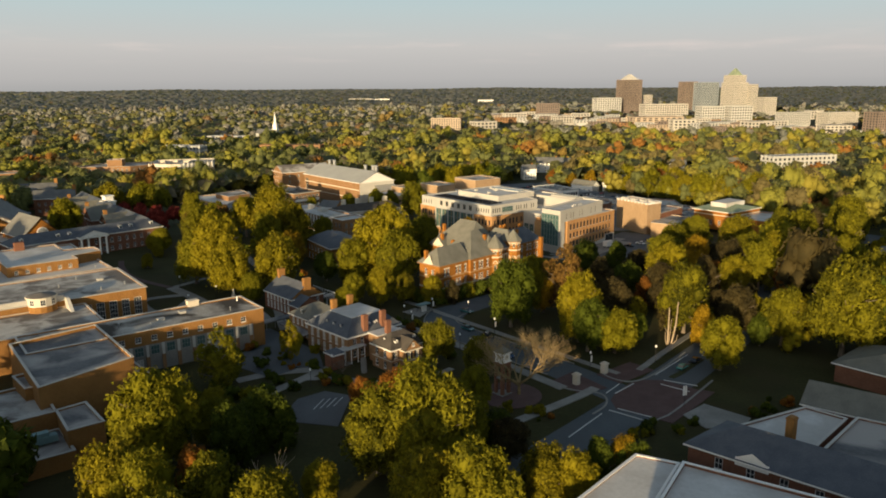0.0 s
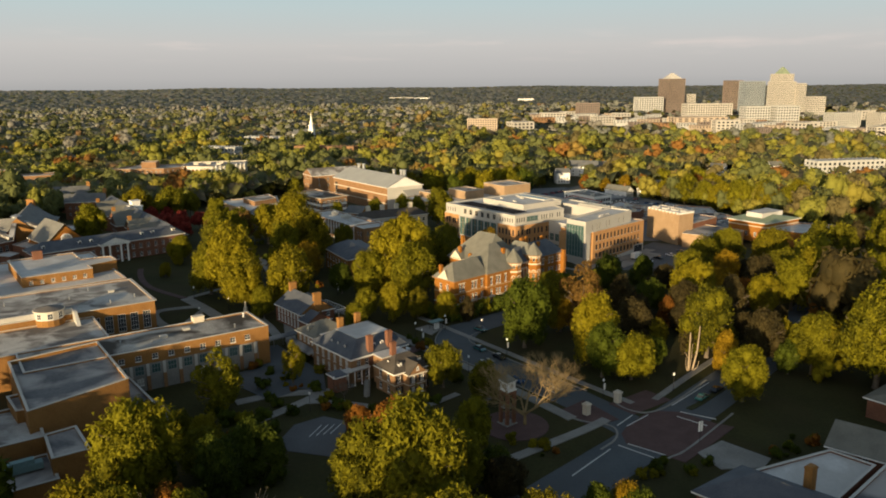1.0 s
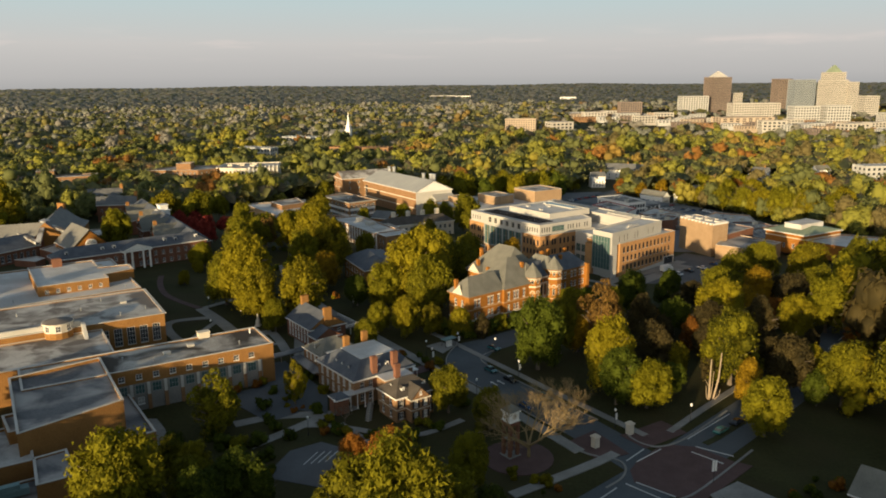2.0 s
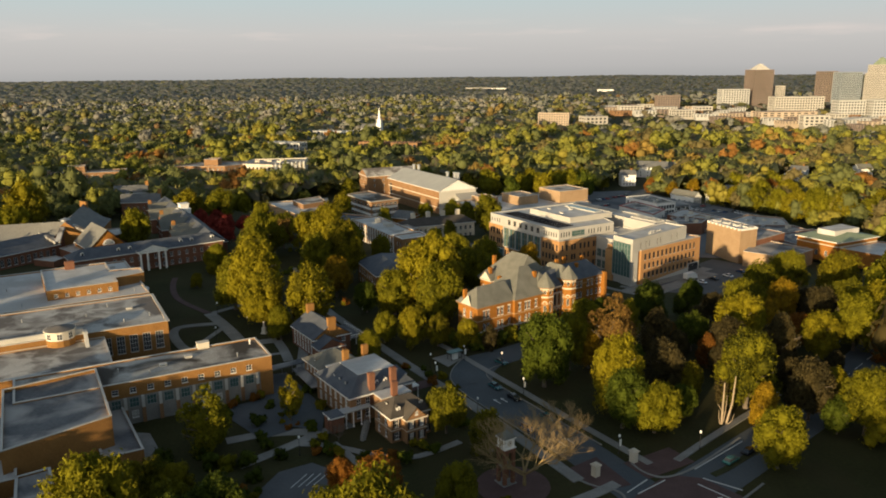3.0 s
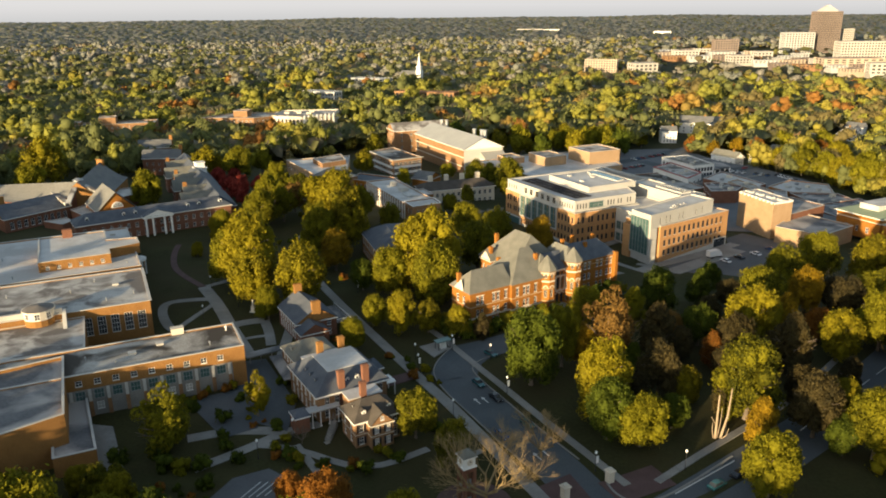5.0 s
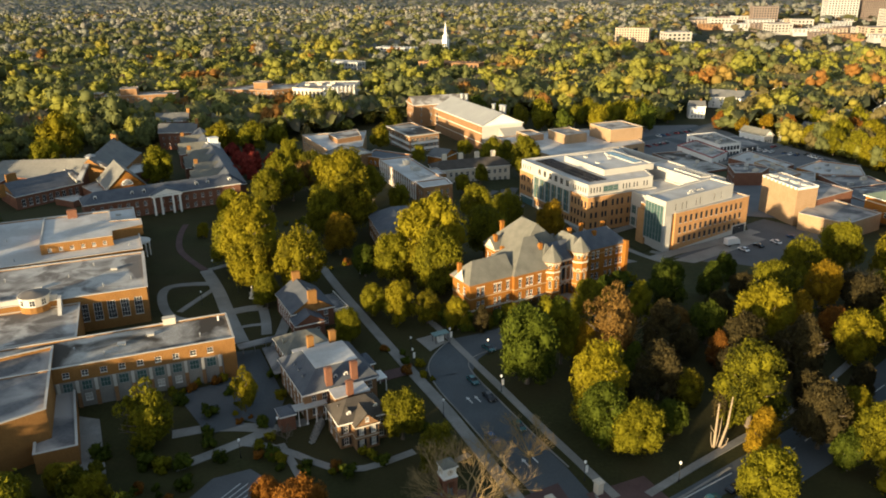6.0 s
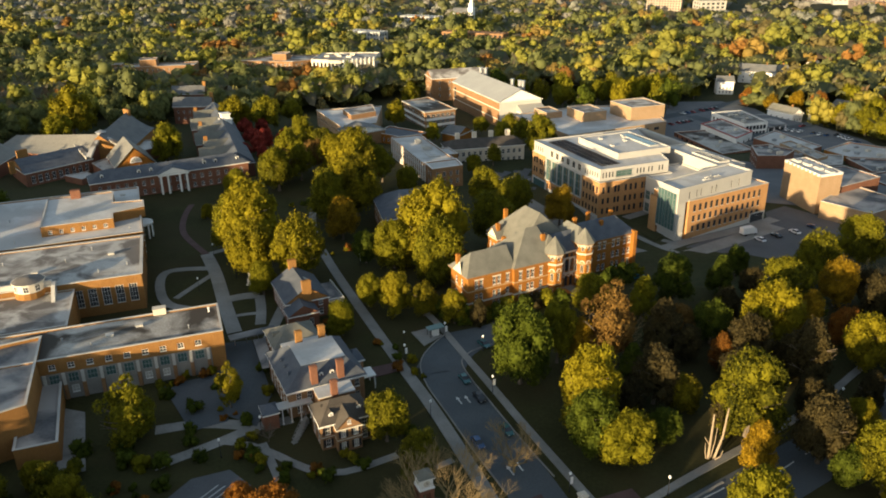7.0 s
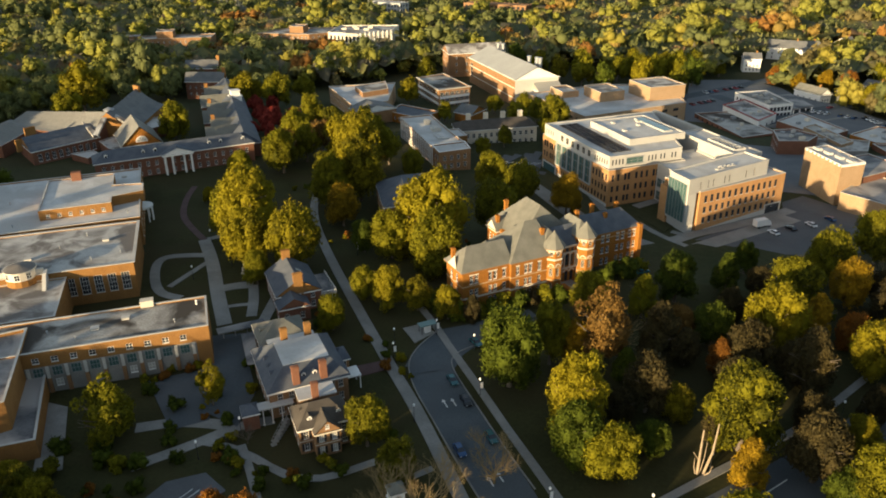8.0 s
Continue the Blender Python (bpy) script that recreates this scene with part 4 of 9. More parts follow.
def large_house():
    h = thing("large_house", 0, 0, 0, 0, "large brick house with dark slate roof, flat deck and tall chimneys", "house")
    H = frame_of(-26.6, 197.2, 43.5)
    q = rect(H, 0, 18.4, 0, 19.6)
    FOOTPRINTS.append(q)
    walls(h, q, 0, 7.2, BRICK_BROWN, {0: ([2.4, 5.0, 9.6, 14.6, 16.6], [(1.0, 1.9), (4.2, 2.0)], 1.15, "sash", 0.8), 3: (6, [(0.8, 2.4), (4.0, 2.3)], 1.3, "blind", 0.8), 1: (4, [(1.0, 1.9), (4.2, 1.9)], 1.15, "sash", 1)})
    mansard(h, q, rect(H, 4.4, 15.2, 3.8, 14.6), 7.2, 10.9, SLATE_BLUE, ROOF_WHITE)
    # pale panes carry the sunlight on the west dormers in their colour
    for v in (5.2, 8.6, 11.8):
        eyebrow(h, *H(1.5, v), 8.2, 43.5 - 90, roof=SLATE_BLUE, pane=PALE_PANE)
    for u in (8.4, 11.0):
        dormer(h, *H(u, 1.2), 8.3, 43.5, 1.0, 1.1, 1.8, roof=SLATE_BLUE)
    # front pair dark, back pair orange: shade and sun put into the brick colour
    for u, v, z1 in ((6.4, 0.5, 12.2), (12.8, 0.5, 12.2), (7.4, 16.6, 13.2), (13.3, 16.6, 13.4)):
        chimney(h, *H(u, v), 4, z1, 1.6, 1.2, 43.5, BRICK_DARK if v < 9 else BRICK_HALL)
    # east bay and its pale porch
    e = rect(H, 18.4, 21.0, 8, 13.5)
    walls(h, e, 0, 6.2, BRICK_BROWN, {0: (1, [(0.8, 2.0), (3.8, 1.8)], 1.2, "sash", 0.5), 1: (3, [(0.8, 2.2), (3.8, 1.8)], 1.2, "sash", 0.5)})
    hip_roof(h, e, 6.2, 8.0, SLATE_BLUE, ins=1.4, over=0.4)
    s = Shape()
    s.prism(rect(H, 18.5, 22.6, 3.2, 7.6), 3.6, 3.9, bottom=True)
    for u, v in ((22.3, 3.5), (22.3, 7.3)):
        x, y = H(u, v)
        s.tube((x, y, 0), (x, y, 3.6), 0.16, 0.14, 8)
    part("porch", s.data("porch", WHITE), h)
    # rear block with a hipped roof, and the pale flat between
    f = rect(H, 4, 15.5, 19.6, 22)
    walls(h, f, 0, 7.4, BRICK_BROWN)
    s = Shape()
    s.prism(inset(f, -0.2), 7.4, 7.7, bottom=True)
    part("flat_roof", s.data("flat_roof", ROOF_WHITE), h)
    r = rect(H, 2.4, 14.4, 22, 33)
    FOOTPRINTS.append(r)
    walls(h, r, 0, 6.6, BRICK_BROWN, {3: (4, [(0.8, 2.2), (4.0, 1.8)], 1.2, "blind", 0.8), 2: (3, [(0.8, 2.2), (4.0, 1.8)], 1.2, "sash", 0.8)})
    hip_roof(h, r, 6.6, 10.0, SLATE_PALE, ins=5.4)
    # this dormer's sunlight is put into its pale pane too
    eyebrow(h, *H(3.2, 27.5), 7.4, 43.5 - 90, roof=SLATE_PALE, pane=PALE_PANE)


def front_house():
    h = thing("front_house", 0, 0, 0, 0, "brick house with slate hipped roof and gabled front bay", "house")
    H = frame_of(-14.0, 188.6, 42)
    q = rect(H, 0, 11, 0, 8.4)
    FOOTPRINTS.append(rect(H, 0, 11, -2.4, 12.6))
    walls(h, q, 0, 6.6, BRICK_BROWN, {0: ([1.4, 9.7], [(0.8, 1.9), (3.9, 1.9)], 1.1, "sash", 0.5), 1: ([1.6, 4.2, 6.8], [(0.8, 1.9), (3.9, 1.9)], 1.1, "sash", 0.7), 3: ([2.0, 5.6], [(0.8, 1.9), (3.9, 1.9)], 1.1, "sash", 0.7)})
    hip_roof(h, q, 6.6, 9.9, SLATE_BROWN, ins=3.9, over=0.55)
    bay = rect(H, 2.9, 8.3, -2.3, 0)
    walls(h, bay, 0, 6.2, BRICK_BROWN, {0: ([1.3, 4.1], [(0.8, 1.9), (3.9, 1.9)], 1.05, "blind", 0.4)})
    hip_roof(h, [H(8.3, -2.3), H(8.3, 3.6), H(2.9, 3.6), H(2.9, -2.3)], 6.2, 9.0, SLATE_BROWN, gable=BRICK_BROWN, ins=0.0, ins2=0.0, over=0.3, name="bay_roof", trim=CREAM)
    add_window(h, *H(5.6, -2.42), 7.0, radians(42), 0.8, 1.0, "sash")
    shutters(h, [(*H(2.9 + u, -2.3), z) for u in (0.5, 2.1, 3.3, 4.9) for z in (0.8, 3.9)], 42, 1.9, 0.5)
    shutters(h, [(*H(u, 0), z) for u in (0.55, 2.25, 8.85, 10.55) for z in (0.8, 3.9)], 42, 1.9, 0.5)
    s = Shape()
    o = [H(-0.12, -0.12), H(2.78, -0.12), H(2.78, -2.42), H(8.42, -2.42), H(8.42, -0.12), H(11.12, -0.12), H(11.12, 8.4), H(-0.12, 8.4)]
    s.prism(o, 3.25, 3.5, top=False)
    part("string_course", s.data("string_course", CREAM), h)
    # both dormers shown sunlit by pale panes
    for u, v in ((2.6, 1.0), (9.0, 1.3)):
        dormer(h, *H(u, v), 7.3, 42, 1.0, 1.1, 1.6, roof=SLATE_BROWN, pane=PALE_PANE)
    dormer(h, *H(1.3, 4.6), 7.4, 42 - 90, 0.8, 1.0, 1.4, roof=SLATE_BROWN)
    # link with a pale flat roof, towards the large house
    l = rect(H, 2.0, 10.2, 8.4, 12.6)
    walls(h, l, 0, 7.8, BRICK_BROWN, {1: ([2.0], [(0.8, 1.9), (3.9, 1.9)], 1.1, "sash", 0.4)})
    s = Shape()
    s.prism(inset(l, -0.25), 7.8, 8.1, bottom=True)
    part("link_roof", s.data("link_roof", ROOF_WHITE), h)
    chimney(h, *H(5.6, 8.6), 6, 11.6, 1.5, 1.1, 42, BRICK_DARK)
    # porch with a pale flat roof on white posts, and the brick pavilion at its end
    p = rect(H, -6.6, 1.4, 13.0, 15.8)
    s = Shape()
    s.prism(p, 4.1, 4.5, bottom=True)
    part("porch_roof", s.data("porch_roof", ROOF_WHITE), h)
    k = rect(H, -10.0, -6.6, 12.4, 16.6)
    walls(h, k, 0, 4.3, BRICK_DARK)
    hip_roof(h, k, 4.3, 5.5, SLATE_BLUE, ins=1.4, over=0.3)
    post = Shape()
    post.tube((0, 0, 0), (0, 0, 4.1), 0.15, 0.13, 8).box(-0.22, -0.22, 0, 0.22, 0.22, 0.3)
    post = post.data("porch_post", WHITE)
    for u in (-5.6, -3.6, -1.4, 0.9):
        part("porch_post", post, h, m=pose(*H(u, 13.2), 0))
    for side in (0.0, 1.2):
        s = Shape()
        a, b = H(-5.4, 4.6 + side), H(-0.4, 11.6 + side)
        s.tube((*a, 1.0), (*b, 3.0), 0.07, 0.07, 5)
        for t in (0.05, 0.35, 0.65, 0.95):
            x, y = Vector(a).lerp(Vector(b), t)
            s.tube((x, y, 0), (x, y, 1.0 + 2.0 * t), 0.05, 0.05, 5)
        part("stair_rail", s.data("stair_rail", CONCRETE), h)
    for t in range(8):
        s = Shape()
        x, y = Vector(H(-5.2, 5.2)).lerp(Vector(H(-0.6, 11.9)), (t + 0.5) / 8)
        s.box(-0.6, -0.55, 0, 0.6, 0.55, 0.18 * (t + 1))
        part("step", s.data("step", CONCRETE), h, m=pose(x, y, 0.05, 0, 0, 55))


def gable_house():
    h = thing("gable_house", 0, 0, 0, 0, "brick gabled house with blue slate roof and white porch", "house")
    H = frame_of(-62.0, 251.6, -47)
    q = rect(H, 0, 17.0, 0, 12.6)
    FOOTPRINTS.append(q)
    walls(h, q, 0, 6.0, BRICK_DARK, {0: (7, [(0.9, 2.4), (3.8, 1.7)], 1.2, "blind", 1.0), 1: ([2.2, 10.2], [(0.9, 2.0), (3.8, 1.6)], 1.2, "sash", 1.0)})
    hip_roof(h, q, 6.0, 10.4, SLATE_BLUE, gable=BRICK_HALL, ins=0.0, over=0.4)
    chimney(h, *H(0.8, 6.3), 6, 12.6, 2.4, 1.2, 43, BRICK_HALL)
    chimney(h, *H(16.8, 6.3), 5, 12.2, 2.6, 1.2, 43, BRICK_HALL)
    # pale colour paints the bright reflection on the roof glass
    s = Shape()
    s.box(-0.7, -0.9, 0, 0.7, 0.9, 0.12)
    part("skylight", s.data("skylight", PALE_PANE), h, "roof skylight, its bright reflection painted pale", m=pose(*H(9, 8.2), 9.25, 0, 0, -47) @ pose(0, 0, 0, -34, 0, 0))
    q2 = rect(H, 17.0, 22.4, -0.6, 8.0)
    walls(h, q2, 0, 4.6, BRICK_DARK, {1: ([2.0, 6.4], [(0.9, 2.0)], 1.2, "sash", 1.2), 0: ([2.6], [(0.9, 2.0)], 1.2, "sash", 0.5)})
    hip_roof(h, q2, 4.6, 7.4, SLATE_BLUE, gable=BRICK_DARK, ins=0.0, over=0.35, name="lower_roof")
    p = rect(H, 4, 17.6, 12.6, 17)
    s = Shape()
    s.prism(p, 3.9, 4.3, bottom=True)
    part("porch_roof", s.data("porch_roof", ROOF_DARK), h)
    rail = Shape()
    for a, b in ((p[1], p[2]), (p[2], p[3])):
        n = 9
        for k in range(n + 1):
            x, y = Vector(a).lerp(Vector(b), k / n)
            rail.tube((x, y, 4.3), (x, y, 5.2), 0.06, 0.06, 5)
        rail.tube((*a, 5.2), (*b, 5.2), 0.09, 0.09, 6)
    part("porch_rail", rail.data("porch_rail", WHITE), h)
    post = Shape()
    post.tube((0, 0, 0), (0, 0, 3.9), 0.2, 0.17, 8)
    post = post.data("porch_post", WHITE)
    for u in (4.3, 8.6, 13.0, 17.3):
        part("porch_post", post, h, m=pose(*H(u, 16.7), 0))


large_house()
front_house()
gable_house()


# ---- red brick hall with two turrets ----
def turret(parent, x, y, r, z_eave, z_top):
    ring = lambda k, n=8: [(x + k * math.cos((i + 0.5) * 2 * math.pi / n), y + k * math.sin((i + 0.5) * 2 * math.pi / n)) for i in range(n)]
    side = 2 * r * math.sin(math.pi / 8)
    rows = {i: (1, [(1.6, 1.8), (5.6, 2.6), (z_eave - 2.5, 1.4)], min(1.0, side * 0.45), "cream", 0.2) for i in range(8)}
    walls(parent, ring(r), -1, z_eave, BRICK_RED, {k: (c, [(a + 1, b) for a, b in rr], w, st, m) for k, (c, rr, w, st, m) in rows.items()}, name="turret_wall")
    for z, out, high, skin in ((0.2, 0.2, 0.5, SANDSTONE), (4.3, 0.14, 0.35, SANDSTONE), (8.6, 0.14, 0.3, SANDSTONE), (z_eave - 3.7, 0.28, 0.5, CREAM), (z_eave - 0.75, 0.2, 0.3, CREAM), (z_eave - 0.4, 0.5, 0.38, BRICK_BROWN)):
        s = Shape()
        s.prism(ring(r + out), z, z + high, bottom=True)
        part("stone_band", s.data("stone_band", skin), parent)
    for i in range(8):
        a = (i + 1) * math.pi / 4
        d = r * math.cos(math.pi / 8) + 0.05
        for z, w in ((z_eave - 1.45, 0.62), (8.9, 0.6)):
            s = Shape()
            for k in range(6):
                b, c = k * math.pi / 6, (k + 1) * math.pi / 6
                s.face([(math.cos(b) * w * 1.45, -0.1, math.sin(b) * w * 1.45), (math.cos(b) * w, -0.1, math.sin(b) * w), (math.cos(c) * w, -0.1, math.sin(c) * w), (math.cos(c) * w * 1.45, -0.1, math.sin(c) * w * 1.45)])
                s.face([(math.cos(b) * w * 1.45, -0.1, math.sin(b) * w * 1.45), (math.cos(c) * w * 1.45, -0.1, math.sin(c) * w * 1.45), (math.cos(c) * w * 1.45, 0.1, math.sin(c) * w * 1.45), (math.cos(b) * w * 1.45, 0.1, math.sin(b) * w * 1.45)])
            part("arch", s.data("arch", CREAM), parent, "pale stone arch", m=pose(x + d * math.cos(a), y + d * math.sin(a), z, 0, 0, math.degrees(a) + 90))
    s = Shape()
    s.prism(ring(r + 0.8), z_eave, z_top, top_poly=ring(0.05), bottom=True)
    part("turret_roof", s.data("turret_roof", SLATE_PALE), parent)


def red_hall():
    h = thing("red_brick_hall", 0, 0, 0, 0, "old red brick hall with grey slate roofs and two turrets", "building")
    F = frame_of(-1.8, 258.6, 46)
    FOOTPRINTS.append(rect(F, -1, 68, -2, 30))

    def band(poly, z, high=0.3, material=SANDSTONE, name="stone_band"):
        s = Shape()
        s.prism(inset(poly, -0.12), z, z + high, bottom=True)
        part(name, s.data(name, material), h)

    def lintels(u_list, v, z, w):
        for u in u_list:
            s = Shape()
            s.box(-w / 2, -0.09, 0, w / 2, 0.05, 0.34)
            part("lintel", s.data("lintel", CREAM), h, m=pose(*F(u, v), z, 0, 0, 46))

    # west wing: paired windows under pale lintels
    q = rect(F, 0, 15.3, -0.3, 9.7)
    pairs = [2.9, 4.5, 9.0, 10.6, 13.6]
    walls(h, q, -1, 12.5, BRICK_RED, {0: (pairs, [(2.0, 2.1), (5.4, 2.1), (9.2, 2.6)], 1.1, "sash", 0.5), 3: ([3.2, 6.6], [(2.0, 2.0), (5.4, 2.0), (9.2, 2.4)], 1.2, "sash", 1.2)})
    lintels(pairs, -0.3, 10.85, 1.5)
    band(q, 7.5, 0.28)
    band(q, 3.6, 0.5, CREAM, "plinth_band")
    hip_roof(h, q, 12.5, 17.8, SLATE_PALE, ins=4.5, ins2=0.01, over=0.7, trim=BRICK_BROWN)
    # main body with a steep hipped front
    m = rect(F, 15.3, 30, -1.3, 14.4)
    mains = [2.2, 5.0, 6.5, 9.6]
    walls(h, m, -1, 12.6, BRICK_RED, {0: (mains, [(2.0, 2.1), (5.4, 2.2), (9.2, 2.7)], 1.1, "sash", 0.8), 3: ([2.0], [(9.2, 2.4)], 1.0, "sash", 0.5)})
    lintels([15.3 + u for u in mains], -1.3, 10.95, 1.4)
    band(m, 7.5, 0.28)
    band(m, 3.6, 0.5, CREAM, "plinth_band")
    hip_roof(h, m, 12.6, 21.0, SLATE_PALE, ins=9.5, ins2=2.6, over=0.7, trim=BRICK_BROWN)
    # rear block, its ridge running back, with a small pedimented gable on its west side
    b = rect(F, 23.5, 42, 8, 27)
    walls(h, b, -1, 13.4, BRICK_RED, {3: ([3.0, 6.0, 9.0], [(6.0, 2.2), (10.0, 2.2)], 1.2, "sash", 0.5)})
    hip_roof(h, [b[1], b[2], b[3], b[0]], 13.4, 22.8, SLATE_PALE, ins=4.0, ins2=8.0, over=0.7, trim=BRICK_BROWN)
    g = rect(F, 21.6, 27, 18.5, 24.5)
    walls(h, g, 0, 13.6, BRICK_RED, {3: (2, [(9.6, 2.2)], 1.0, "sash", 0.8)})
    hip_roof(h, g, 13.6, 17.0, SLATE_PALE, gable=CREAM, ins=0.0, ins2=0.0, over=0.4, trim=CREAM)
    # entrance front between the turrets: arches below, tall windows between pale columns above
    e = rect(F, 30, 41.5, 0.9, 10)
    bays = [4.2, 6.1, 8.0]
    walls(h, e, -1, 13.0, BRICK_RED, {0: (bays, [(2.0, 3.2), (7.2, 3.6), (11.6, 1.4)], 1.15, "dark", 0.6)})
    # darker blue slate puts the shade between the turrets into the roof colour
    hip_roof(h, e, 13.0, 17.8, SLATE_BLUE, ins=0.01, over=0.5, trim=CREAM)
    col = Shape()
    col.tube((0, 0, 6.0), (0, 0, 10.0), 0.2, 0.17, 8).box(-0.28, -0.28, 5.7, 0.28, 0.28, 6.0).box(-0.28, -0.28, 10.0, 0.28, 0.28, 10.3)
    col = col.data("column", CREAM)
    for u in (33.2, 35.15, 37.05, 39.0):
        part("column", col, h, "pale stone column", m=pose(*F(u, 0.7), 0, 0, 0, 46))
    for z, high in ((5.2, 0.5), (10.3, 0.4), (12.3, 0.4)):
        s = Shape()
        s.box(-3.6, -0.3, z, 3.6, 0.05, z + high)
        part("stone_front", s.data("stone_front", CREAM), h, m=pose(*F(36.1, 0.9), 0, 0, 0, 46))
    for u0 in bays:
        arch = Shape()
        pts = [(0.95 * math.cos(k * math.pi / 8), 0.95 * math.sin(k * math.pi / 8)) for k in range(9)]
        inn = [(0.62 * math.cos(k * math.pi / 8), 0.62 * math.sin(k * math.pi / 8)) for k in range(9)]
        for k in range(8):
            arch.face([(pts[k][0], -0.14, pts[k][1]), (inn[k][0], -0.14, inn[k][1]), (inn[k + 1][0], -0.14, inn[k + 1][1]), (pts[k + 1][0], -0.14, pts[k + 1][1])])
            arch.face([(pts[k][0], -0.14, pts[k][1]), (pts[k + 1][0], -0.14, pts[k + 1][1]), (pts[k + 1][0], 0.05, pts[k + 1][1]), (pts[k][0], 0.05, pts[k][1])])
        part("arch", arch.data("arch", CREAM), h, m=pose(*F(30 + u0, 0.9), 4.1, 0, 0, 46))
    # gabled roofs that run back from the turrets
    for u0, u1, z0, z1 in ((27.6, 33.0, 14.6, 18.9), (39.2, 44.8, 15.4, 19.3)):
        k = rect(F, u0, u1, 0.6, 12)
        walls(h, k, 11, z0, BRICK_RED)
        hip_roof(h, [k[1], k[2], k[3], k[0]], z0, z1, SLATE_PALE, ins=3.0, over=0.5, trim=BRICK_BROWN)
    turret(h, *F(30.3, -0.3), 2.9, 14.6, 19.4)
    turret(h, *F(42.0, 0.2), 2.8, 15.4, 19.8)
    s = Shape()
    s.prism(ccw([F(34, 0.9), F(38.4, 0.9), F(38.4, -4), F(34, -4)]), -0.5, 0.9)
    s.prism(ccw([F(34.4, -4), F(38, -4), F(38, -6), F(34.4, -6)]), -0.5, 0.45)
    part("entrance_steps", s.data("entrance_steps", CONCRETE), h)
    for u in (33.4, 39.0):
        s = Shape()
        s.box(-0.5, -3.0, 0, 0.5, 0, 1.5).box(-0.65, -3.4, 1.5, 0.65, 0.1, 1.75)
        part("step_cheek", s.data("step_cheek", BRICK_RED), h, m=pose(*F(u, -1.6), 0, 0, 0, 46))
    # east wing, set back
    w = rect(F, 45, 67.6, 6.6, 16.5)
    FOOTPRINTS.append(w)
    easts = [3.0, 5.0, 8.6, 10.6, 14.4, 16.4, 19.2, 21.0]
    walls(h, w, -3, 11.4, BRICK_RED, {0: (easts, [(3.2, 2.2), (7.0, 2.2), (10.8, 2.2)], 1.2, "sash", 1.2), 1: (3, [(7.0, 2.0), (10.8, 2.0)], 1.2, "sash", 1.5)})
    band(w, 9.2, 0.25)
    lintels([45 + u for u in easts], 6.6, 10.05, 1.5)
    s = Shape()
    s.prism(ccw([F(66.6, 6.6), F(67.9, 6.6), F(67.9, 4.9), F(66.6, 4.9)]), -3, 12.2, bottom=True)
    part("end_pier", s.data("end_pier", BRICK_RED), h)
    hip_roof(h, w, 11.4, 16.6, SLATE_BLUE, ins=0.01, ins2=5.0, over=0.7, trim=BRICK_BROWN)
    for u, v, z0, z1 in ((1.0, 7.4, 12, 16.8), (28.4, 24.6, 15, 20.8), (23.0, 20.6, 14, 18.0), (19.6, 11.6, 14, 17.2), (28.2, 3.2, 14, 19.2), (44.2, 8.4, 15, 20.0), (55, 15.2, 12, 18.0), (56.4, 10.0, 13, 16.4), (64.5, 15.0, 11, 17.0)):
        chimney(h, *F(u, v), z0, z1, 1.15, 1.0, 46, BRICK_RED)
    s = Shape()
    s.face([(*F(-0.75, 2.2), 12.6), (*F(-0.75, 7.4), 12.6), (*F(0.2, 4.8), 15.6)][::-1])
    part("pediment", s.data("pediment", CREAM), h)


red_hall()


